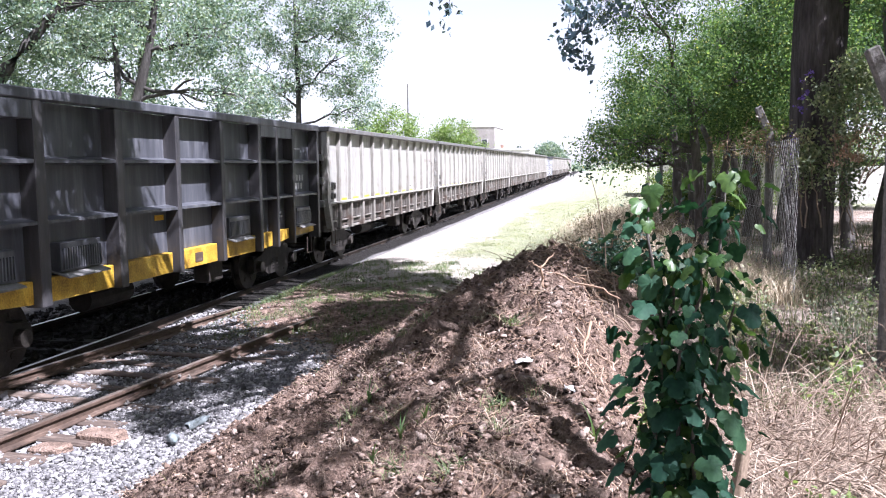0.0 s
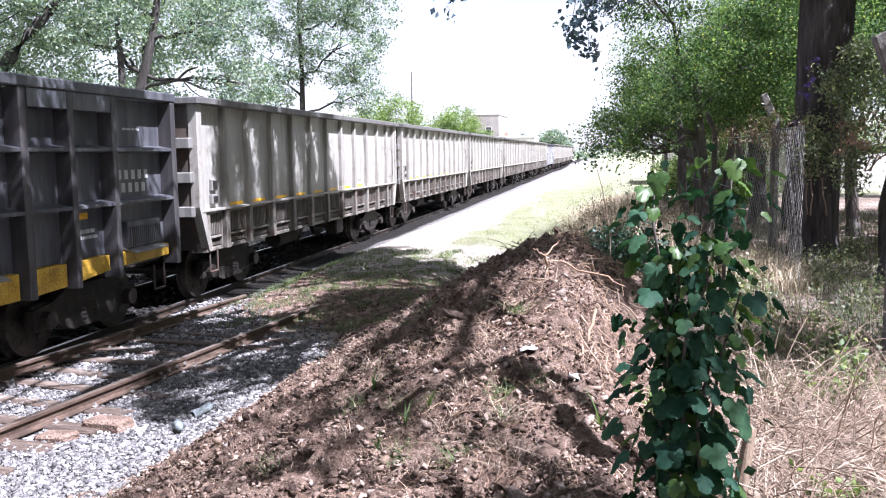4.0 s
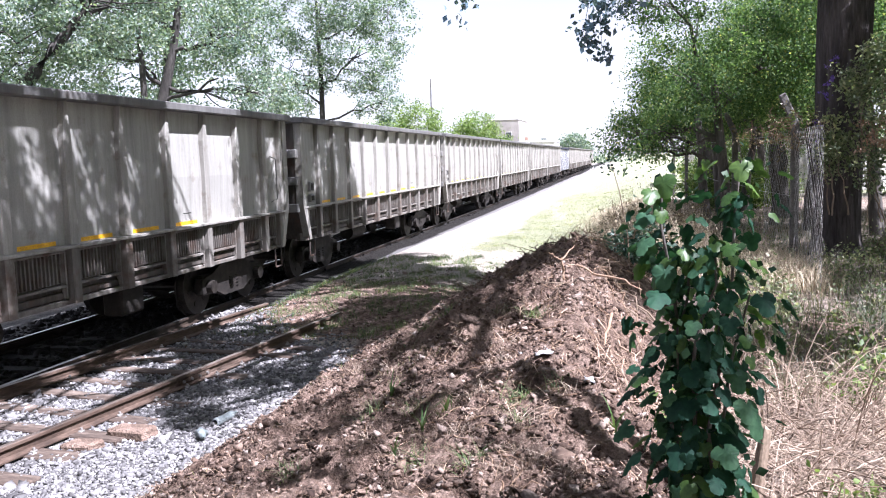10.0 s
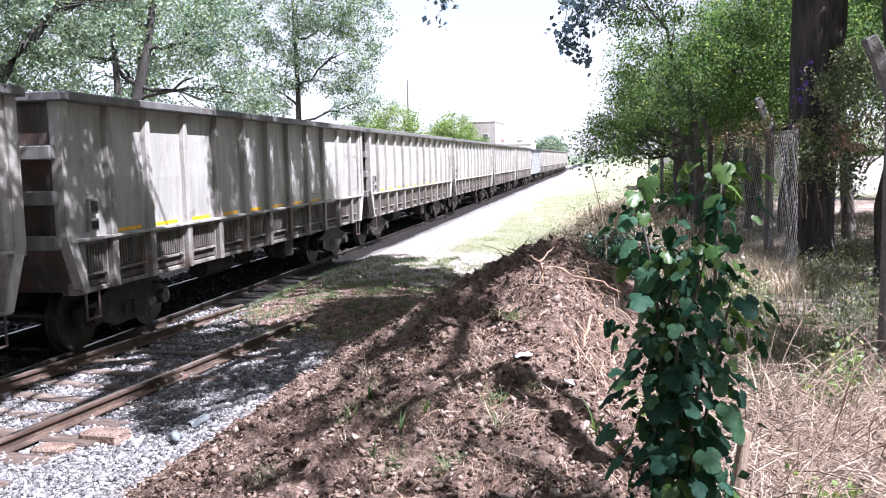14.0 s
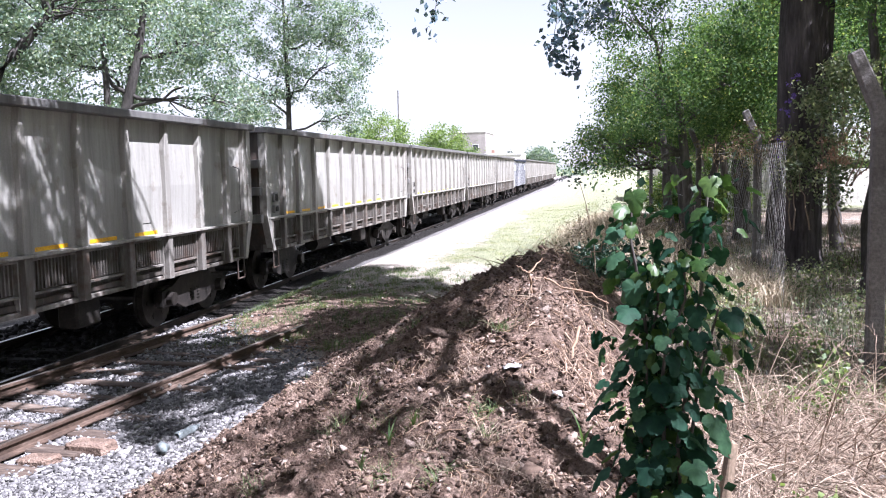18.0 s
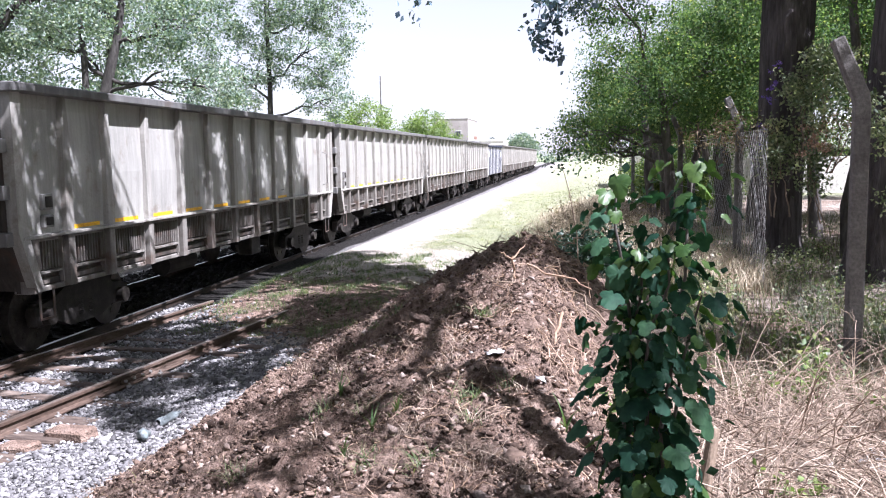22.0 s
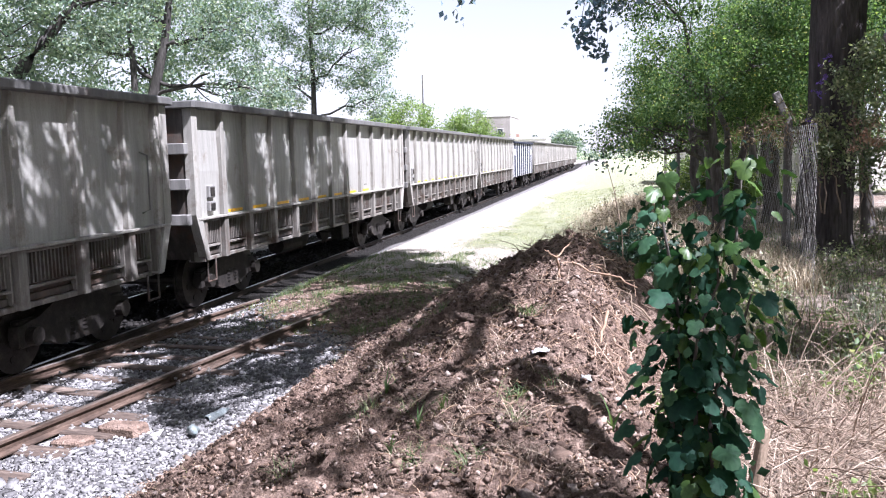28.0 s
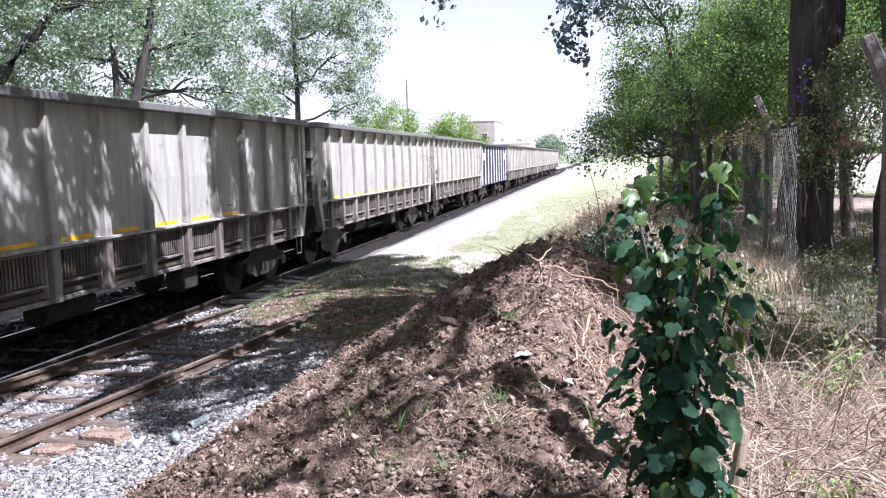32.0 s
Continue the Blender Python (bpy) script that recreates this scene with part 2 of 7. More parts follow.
M_YELLOW = rough_mat("scuffed yellow paint", (0.27, 0.155, 0.022), (0.49, 0.295, 0.032), (0.60, 0.40, 0.06), 5, 0.55, 0, 40, 0.2, 0.003)
M_STRIPE = rough_mat("orange yellow reflective strip", (0.58, 0.29, 0.008), (0.78, 0.41, 0.010), (0.88, 0.50, 0.02), 8, 0.4, 0, 60, 0.1, 0.002)
M_WHITE = rough_mat("chalky white lettering", (0.35, 0.35, 0.36), (0.5, 0.5, 0.5), (0.62, 0.62, 0.62), 30, 0.7, 0, 80, 0.1, 0.001)
M_UNDER = rough_mat("oiled undercarriage iron and shaded sleeper", (0.010, 0.008, 0.007), (0.020, 0.017, 0.015), (0.045, 0.037, 0.031), 6, 0.75, 0.1, 50, 0.4, 0.006)
# Taken down: the shade beneath the wagons is put into the wheel colour.
M_WHEEL = rough_mat("wheel steel", (0.018, 0.015, 0.014), (0.036, 0.031, 0.028), (0.075, 0.066, 0.058), 5, 0.55, 0.5, 50, 0.2, 0.003)
M_BEAM = wagon_mat("grey wagon end paint", (0.12, 0.118, 0.113), (0.18, 0.176, 0.169), (0.26, 0.255, 0.245), (0.13, 0.095, 0.07), 0.04)
M_PLASTER = rough_mat("sunlit pale plaster", (0.55, 0.52, 0.49), (0.66, 0.63, 0.60), (0.74, 0.72, 0.69), 0.6, 0.9, 0, 8, 0.2, 0.01)
M_RENDER = rough_mat("dull pinkish wall render", (0.25, 0.225, 0.215), (0.31, 0.285, 0.272), (0.37, 0.345, 0.33), 0.6, 0.9, 0, 8, 0.2, 0.01)
M_ROOF = rough_mat("pale sheet roof", (0.45, 0.44, 0.43), (0.58, 0.57, 0.56), (0.68, 0.67, 0.66), 0.8, 0.6, 0.1, 9, 0.2, 0.01)
M_BRICKRED = rough_mat("dusty brick wall", (0.22, 0.13, 0.10), (0.34, 0.22, 0.17), (0.42, 0.30, 0.25), 1.2, 0.9, 0, 12, 0.4, 0.01)
M_GLASSDK = rough_mat("dark window pane", (0.04, 0.045, 0.05), (0.06, 0.065, 0.07), (0.09, 0.095, 0.1), 1.0, 0.15, 0, 8, 0.02, 0.001)
M_PLASTIC = rough_mat("crumpled clear plastic", (0.13, 0.155, 0.16), (0.20, 0.23, 0.235), (0.29, 0.32, 0.325), 12, 0.3, 0, 40, 0.5, 0.01)
M_PAPER = rough_mat("dirty white paper", (0.27, 0.265, 0.27), (0.37, 0.365, 0.37), (0.47, 0.465, 0.47), 14, 0.7, 0, 50, 0.3, 0.004)
GREENS = [(0.0, (0.048, 0.084, 0.03)), (0.45, (0.088, 0.14, 0.048)), (0.8, (0.15, 0.205, 0.07)), (1.0, (0.23, 0.27, 0.10))]
# Grey-greens lightened: glare and distant haze are partly put into these leaf colours.
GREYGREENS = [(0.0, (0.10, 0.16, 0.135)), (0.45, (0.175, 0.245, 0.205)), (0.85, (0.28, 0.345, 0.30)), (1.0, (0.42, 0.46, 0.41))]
M_LEAF = leaf_mat("tree leaf", GREENS, 0.5)
M_LEAFMIX = leaf_mat("fine tree leaf", [(0.0, (0.05, 0.103, 0.054)), (0.5, (0.10, 0.17, 0.082)), (0.85, (0.165, 0.25, 0.115)), (0.96, (0.25, 0.32, 0.145)), (1.0, (0.40, 0.38, 0.16))], 0.54, 0.6, 0.25)
M_WEED = leaf_mat("dull weed blade", [(0.0, (0.055, 0.07, 0.04)), (0.5, (0.11, 0.125, 0.075)), (1.0, (0.24, 0.205, 0.145))], 0.3)
M_STONE = rough_mat("pale field stone", (0.14, 0.10, 0.08), (0.235, 0.18, 0.15), (0.36, 0.30, 0.26), 6, 0.9, 0, 40, 0.5, 0.02)
M_LUMP = rough_mat("soil lump", (0.088, 0.058, 0.044), (0.194, 0.134, 0.104), (0.334, 0.246, 0.198), 5, 0.95, 0, 30, 1.0, 0.04)
M_LEAFGREY = leaf_mat("poplar and haze-pale far leaf", GREYGREENS, 0.4, 0.4, 0.5)
# Raised so the far small trees look pale; glare is in the colour.
M_LEAFLIGHT = leaf_mat("light green leaf", [(0.0, (0.11, 0.18, 0.065)), (0.5, (0.18, 0.26, 0.095)), (1.0, (0.30, 0.38, 0.16))])
M_LEAFDARK = leaf_mat("deep green leaf", [(0.0, (0.020, 0.045, 0.036)), (0.5, (0.036, 0.07, 0.052)), (1.0, (0.065, 0.105, 0.075))], 0.35)
# Blue is a cast of light put into the base colour of dark leaves.
M_SPRAY = leaf_mat("glossy leaf with blue light cast", [(0.0, (0.07, 0.12, 0.17)), (0.5, (0.11, 0.17, 0.23)), (1.0, (0.17, 0.24, 0.30))], 0.25, 0.35, 0.6)
# Lighter copy of M_STRAW: the sunlight on the bank is put into it.
M_HAY = piece_mat("bleached grass with sunlight in its colour", [(0.0, (0.32, 0.25, 0.17)), (0.5, (0.54, 0.45, 0.32)), (1.0, (0.76, 0.67, 0.52))], 0.8, 20, 0.2)
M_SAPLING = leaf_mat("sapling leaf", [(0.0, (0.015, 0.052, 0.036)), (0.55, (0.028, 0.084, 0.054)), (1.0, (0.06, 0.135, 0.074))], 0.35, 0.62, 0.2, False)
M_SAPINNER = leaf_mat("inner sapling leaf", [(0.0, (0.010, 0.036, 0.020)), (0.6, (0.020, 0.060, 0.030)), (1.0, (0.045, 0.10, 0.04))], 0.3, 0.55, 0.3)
M_SAPTIP = leaf_mat("young sapling leaf", [(0.0, (0.045, 0.11, 0.035)), (1.0, (0.10, 0.175, 0.05))], 0.45, 0.4, 0.5, False)
M_CREEPER = leaf_mat("dusty creeper leaf", [(0.0, (0.10, 0.14, 0.09)), (0.5, (0.215, 0.255, 0.18)), (0.85, (0.34, 0.365, 0.28)), (1.0, (0.52, 0.51, 0.42))], 0.5)
M_DRYLEAF = leaf_mat("withered leaf", [(0.0, (0.09, 0.07, 0.045)), (0.5, (0.17, 0.135, 0.09)), (1.0, (0.32, 0.265, 0.19))], 0.25)
M_PINK = leaf_mat("pink dry blossom", [(0.0, (0.30, 0.16, 0.13)), (0.6, (0.45, 0.27, 0.22)), (1.0, (0.6, 0.42, 0.36))], 0.3)
M_PURPLE = leaf_mat("violet blossom", [(0.0, (0.10, 0.05, 0.38)), (1.0, (0.20, 0.12, 0.55))], 0.3)
M_GRASS = leaf_mat("short grass blade", [(0.0, (0.09, 0.125, 0.045)), (0.4, (0.165, 0.21, 0.08)), (0.75, (0.27, 0.29, 0.13)), (1.0, (0.46, 0.41, 0.25))], 0.4)

M_TUFT = leaf_mat("green grass tuft", [(0.0, (0.06, 0.105, 0.045)), (0.5, (0.11, 0.165, 0.075)), (0.85, (0.19, 0.24, 0.12)), (1.0, (0.36, 0.33, 0.20))], 0.4)

def ground_material():
    """Trodden earth, ballast dust, dry sward and turned soil, mixed by masks carried on the sheet."""
    m, nt, b = node_mat("ground earth")
    n1, n2, n3 = noise_node(nt, 0.9, 6, 0.7), noise_node(nt, 9.0, 6, 0.7), noise_node(nt, 70.0, 4, 0.65)
    soil = ramp_node(nt, n2.outputs["Fac"], [(0.32, (0.060, 0.039, 0.030)), (0.47, (0.195, 0.132, 0.102)), (0.64, (0.42, 0.308, 0.248))])
    dust = ramp_node(nt, n2.outputs["Fac"], [(0.3, (0.34, 0.295, 0.25)), (0.5, (0.47, 0.42, 0.365)), (0.7, (0.58, 0.53, 0.47))])
    sward = ramp_node(nt, n2.outputs["Fac"], [(0.32, (0.18, 0.20, 0.115)), (0.5, (0.29, 0.305, 0.19)), (0.68, (0.43, 0.41, 0.30))])
    bed = ramp_node(nt, n2.outputs["Fac"], [(0.3, (0.13, 0.124, 0.12)), (0.5, (0.22, 0.21, 0.205)), (0.7, (0.33, 0.315, 0.305))])
    col = dust.outputs["Color"]
    # near-black layer: oily bed plus the shade under the train
    oil_shade = ramp_node(nt, n2.outputs["Fac"], [(0.3, (0.011, 0.010, 0.009)), (0.5, (0.022, 0.020, 0.018)), (0.7, (0.04, 0.036, 0.033))])
    for name, layer in (("grass", sward), ("soil", soil), ("bed", bed), ("oily_shade", oil_shade)):
        at = nt.nodes.new("ShaderNodeAttribute")
        at.attribute_name = name
        ma = nt.nodes.new("ShaderNodeMath")
        ma.operation = "ADD"
        link(nt, at.outputs["Fac"], ma.inputs[0])
        sc = nt.nodes.new("ShaderNodeMath")
        sc.operation = "MULTIPLY_ADD"
        link(nt, n1.outputs["Fac"], sc.inputs[0])
        sc.inputs[1].default_value, sc.inputs[2].default_value = 0.9, -0.45
        link(nt, sc.outputs[0], ma.inputs[1])
        edge = ramp_node(nt, ma.outputs[0], [(0.35, (0, 0, 0)), (0.65, (1, 1, 1))])
        col = mix_node(nt, edge.outputs["Color"], col, layer.outputs["Color"])
    fine = ramp_node(nt, n3.outputs["Fac"], [(0.32, (0.42, 0.42, 0.42)), (0.68, (1.55, 1.55, 1.55))])
    col = mix_node(nt, 0.85, col, fine.outputs["Color"], "MULTIPLY")
    link(nt, col, b.inputs["Base Color"])
    b.inputs["Roughness"].default_value = 0.95
    b.inputs["Specular IOR Level"].default_value = 0.2
    n4 = noise_node(nt, 22.0, 6, 0.75)
    both = nt.nodes.new("ShaderNodeMath")
    both.operation = "MULTIPLY_ADD"
    link(nt, n4.outputs["Fac"], both.inputs[0])
    both.inputs[1].default_value = 2.2
    link(nt, n3.outputs["Fac"], both.inputs[2])
    bump_node(nt, b, both.outputs[0], 1.0, 0.04)
    return m


M_GROUND = ground_material()


# ---------------------------------------------------------------- building helpers
RNG = np.random.default_rng(7)


def mesh_ob(name, verts, faces, material, parent=None, label="", smooth=False):
    """One mesh object from vertex and face arrays; under a parent it is a part."""
    me = bpy.data.meshes.new(name)
    v = np.asarray(verts, dtype=np.float32)
    f = np.asarray(faces, dtype=np.int32)
    me.vertices.add(len(v))
    me.vertices.foreach_set("co", v.ravel())
    k = f.shape[1]
    me.loops.add(f.size)
    me.loops.foreach_set("vertex_index", f.ravel())
    me.polygons.add(len(f))
    me.polygons.foreach_set("loop_start", np.arange(0, f.size, k, dtype=np.int32))
    me.polygons.foreach_set("loop_total", np.full(len(f), k, dtype=np.int32))
    if smooth:
        me.polygons.foreach_set("use_smooth", np.ones(len(f), dtype=bool))
    me.update(calc_edges=True)
    me.validate()
    me.materials.append(material)
    ob = new(name, me)
    if parent:
        ob.parent = parent
    if label:
        tagged(ob, label)
    return ob


def part(name, bm, material, parent, label="", smooth=False):
    """Links a bmesh as one mesh object under a thing or a part."""
    me = bpy.data.meshes.new(name)
    bm.to_mesh(me)
    bm.free()
    me.materials.append(material)
    if smooth:
        me.polygons.foreach_set("use_smooth", np.ones(len(me.polygons), dtype=bool))
    ob = new(name, me)
    if parent:
        ob.parent = parent
    if label:
        tagged(ob, label)
    return ob


def shared(name, ob, m, parent):
    """Another object on the same mesh, at the pose m in its parent's space."""
    o = new(name, ob.data)
    o.parent = parent
    o.matrix_basis = m
    return o


def thing(name, label, category, group="", at=None, kind=""):
    e = new(name)
    e.empty_display_size = 0.2
    if at:
        e.location = at
    return tagged(e, label, category, group, kind)


def box(bm, x0, x1, y0, y1, z0, z1, bevel=0.0):
    """Adds a box, with its edges taken off where bevel is given."""
    r = bmesh.ops.create_cube(bm, size=1.0)
    for v in r["verts"]:
        v.co = Vector((x0 + (v.co.x + 0.5) * (x1 - x0), y0 + (v.co.y + 0.5) * (y1 - y0), z0 + (v.co.z + 0.5) * (z1 - z0)))
    if bevel:
        edges = list({e for v in r["verts"] for e in v.link_edges})
        bmesh.ops.bevel(bm, geom=edges, offset=bevel, segments=1, affect="EDGES")
    return r["verts"]


def bm_box(*a, bevel=0.0):
    bm = bmesh.new()
    box(bm, *a, bevel=bevel)
    return bm


def cyl(bm, r0, r1, depth, m, seg=16):
    return bmesh.ops.create_cone(bm, cap_ends=True, segments=seg, radius1=r0, radius2=r1, depth=depth, matrix=m)


def prism(bm, outline, y0, y1):
    """A solid swept along y from an outline of (x, z)."""
    a = [bm.verts.new((x, y0, z)) for x, z in outline]
    b = [bm.verts.new((x, y1, z)) for x, z in outline]
    n = len(outline)
    bm.faces.new(a)
    bm.faces.new(b[::-1])
    for i in range(n):
        j = (i + 1) % n
        bm.faces.new((a[j], a[i], b[i], b[j]))
    bmesh.ops.recalc_face_normals(bm, faces=bm.faces[:])


def tube_arrays(path, radii, seg=7):
    """A tapered tube along a path, as vertex and quad arrays."""
    p = np.asarray(path, dtype=float)
    r = np.asarray(radii, dtype=float)
    t = np.gradient(p, axis=0)
    t /= np.linalg.norm(t, axis=1)[:, None] + 1e-9
    up = np.tile(np.array([0.31, 0.17, 0.93]), (len(p), 1))
    up[np.abs((t * up).sum(1)) > 0.92] = (0.95, 0.1, 0.2)
    a = np.cross(t, up)
    a /= np.linalg.norm(a, axis=1)[:, None] + 1e-9
    c = np.cross(t, a)
    ang = np.linspace(0, 2 * np.pi, seg, endpoint=False)
    v = p[:, None] + r[:, None, None] * (np.cos(ang)[None, :, None] * a[:, None] + np.sin(ang)[None, :, None] * c[:, None])
    v = v.reshape(-1, 3)
    i = np.arange(len(p) - 1)[:, None] * seg
    k = np.arange(seg)[None]
    k2 = (k + 1) % seg
    f = np.stack([i + k, i + k2, i + seg + k2, i + seg + k], -1).reshape(-1, 4)
    return v, f


def gather(pieces):
    """Joins (verts, faces) pairs into one."""
    vs, fs, o = [], [], 0
    for v, f in pieces:
        vs.append(v)
        fs.append(f + o)
        o += len(v)
    return np.concatenate(vs), np.concatenate(fs)


def curve_path(a, b, bow=0.1, n=6, rng=RNG):
    """A slightly crooked way from a to b."""
    a, b = np.array(a, float), np.array(b, float)
    t = np.linspace(0, 1, n)[:, None]
    length = np.linalg.norm(b - a)
    w = rng.normal(0, bow * length, (n, 3)) * np.sin(np.pi * t)
    return a + (b - a) * t + w


def leaf_cards(centres, size, rng, fold=0.25, droop=0.3, narrow=0.62):
    """Folded four-sided leaves with a raised midrib, at random turns, as arrays."""
    n = len(centres)
    d = rng.normal(0, 1, (n, 3))
    d[:, 2] -= droop
    d /= np.linalg.norm(d, axis=1)[:, None]
    e = rng.normal(0, 1, (n, 3))
    e -= (e * d).sum(1)[:, None] * d
    e /= np.linalg.norm(e, axis=1)[:, None]
    nn = np.cross(d, e)
    s = size * rng.uniform(0.65, 1.25, n)[:, None]
    c = np.asarray(centres)
    v = np.stack([c - d * s * 0.5, c + e * s * 0.5 * narrow + nn * s * fold * 0.5, c + d * s * 0.55, c - e * s * 0.5 * narrow + nn * s * fold * 0.5], 1)
    f = np.arange(n * 4).reshape(n, 4)
    tri = np.concatenate([f[:, [0, 1, 2]], f[:, [0, 2, 3]]])
    return v.reshape(-1, 3), tri


# ---------------------------------------------------------------- the lie of the land
def smooth(a, b, x):
    t = np.clip((x - a) / (b - a), 0, 1)
    return t * t * (3 - 2 * t)


def fbm(x, y, scale, octaves=4, seed=3):
    """Cheap smooth noise from turned sine sums."""
    g = np.random.default_rng(seed)
    out, amp, f = 0, 1.0, 1 / scale
    for _ in range(octaves):
        layer = 0
        for _ in range(4):
            th, ph = g.uniform(0, 2 * np.pi, 2)
            k = f * g.uniform(0.7, 1.4)
            layer = layer + np.sin((x * np.cos(th) + y * np.sin(th)) * k * 2 * np.pi + ph + 1.3 * np.sin((x * np.sin(th) - y * np.cos(th)) * k * 4.1 + ph))
        out = out + amp * layer / 4
        amp, f = amp * 0.55, f * 2.1
    return out


RIDGE_Y = [0.0, 3.0, 4.0, 5.0, 5.8, 6.4, 7.2, 8.0, 9.0, 10.0, 11.5, 13.0]
RIDGE_X = [0.3, 0.0, -0.25, -0.35, -0.40, -0.46, -0.52, -0.52, -0.45, -0.25, 0.0, 0.3]
RIDGE_Z = [0.95, 1.02, 1.17, 1.34, 1.48, 1.60, 1.58, 1.68, 1.36, 0.92, 0.6, 0.55]
FOOT_Y = [0.0, 5.9, 6.8, 7.5, 8.5, 9.4, 10.6, 11.6, 13.0, 17.0, 24.0, 40.0]
FOOT_X = [-4.3, -3.78, -3.58, -3.36, -3.15, -3.3, -3.6, -3.85, -3.7, -2.6, -2.0, -1.6]
BED = -0.17


def land(x, y, rough=True):
    """Height of the ground at x, y (arrays)."""
    x, y = np.asarray(x, float), np.asarray(y, float)
    rx, rz = np.interp(y, RIDGE_Y, RIDGE_X), np.interp(y, RIDGE_Y, RIDGE_Z)
    fx = np.interp(y, FOOT_Y, FOOT_X)
    terrace = 0.86 - 0.45 * smooth(20, 60, y)
    u = np.clip((x - fx) / (rx - fx), 0, 1)
    bulge = 0.08 * smooth(5.8, 7.2, y)
    left = BED + (rz - BED) * (u * (1.30 + bulge - (0.30 + bulge) * u))
    drop = smooth(0.0, 1.0, (x - rx) / (0.75 + 0.55 * smooth(6.5, 7.6, y)))
    heap = np.where(x < rx, left, rz + (terrace - rz) * drop)
    bank = BED + 0.06 + (terrace - BED - 0.06) * smooth(-2.6, 1.6, x)
    far = smooth(10.5, 13.5, y)
    z = heap * (1 - far) + bank * far
    z = np.where(x < -10.2, BED + 0.25 * smooth(-10.6, -14, x), z)
    cover = smooth(12.2, 13.6, y) * (1 - smooth(22, 34, y)) * smooth(-6.5, -5.7, x) * (1 - smooth(-3.5, -2.6, x))
    z = z + 0.20 * cover
    if rough:
        on_heap = smooth(0.05, 0.35, u) * (1 - smooth(1.2, 2.2, x - rx)) * (1 - far) * smooth(-1, 1.5, y)
        z = z + on_heap * (0.055 * fbm(x, y, 0.9, 4, 5) + 0.036 * fbm(x, y, 0.28, 4, 6) + 0.032 * np.abs(fbm(x, y, 0.15, 3, 16)))
        across = 0.64 * x - 0.77 * y
        warp = 1.6 * fbm(x, y, 1.7, 3, 21)
        ruts = np.sin(across * 15.0 + warp) * 0.6 + np.sin(across * 33.0 + 1.7 * warp + 1.0) * 0.35
        z = z + (0.042 + 0.030 * fbm(x, y, 1.3, 2, 23)) * ruts * smooth(0.05, 0.25, u) * (1 - smooth(0.75, 1.0, u)) * (1 - far)
        along, over = 0.39 * (x - 0.04) - 0.92 * (y - 5.42), 0.92 * (x - 0.04) + 0.39 * (y - 5.42)
        z = z - (0.15 * np.exp(-((over / 0.15) ** 2 + (along / 0.36) ** 2)) + 0.32 * np.exp(-((over / 0.065) ** 2 + (along / 0.26) ** 2))) * (1 - far)
        z = z - 0.20 * np.exp(-(((x + 0.80) / 0.09) ** 2 + ((y - 5.62) / 0.12) ** 2)) + 0.10 * np.exp(-(((x + 1.02) / 0.15) ** 2 + ((y - 5.5) / 0.14) ** 2))
        z = z + 0.025 * fbm(x, y, 0.7, 3, 25) * smooth(-6.3, -5.6, x) * (1 - smooth(-2.4, -1.6, x)) * smooth(10.8, 11.8, y) * (1 - smooth(17, 22, y))
        calm = 1 - on_heap
        z = z + calm * (0.012 * fbm(x, y, 1.1, 3, 8) + np.where(x > -3.0, 0.02, 0.0) * fbm(x, y, 2.4, 3, 9)) * np.where((x < -3.4) & (x > -10.5), 0.5, 1.0)
        z = z + smooth(60, 200, np.abs(y) + np.abs(x)) * 0.4 * fbm(x, y, 90, 2, 10)
    return z


def lands(x, y):
    return float(land(np.array([x]), np.array([y]))[0])


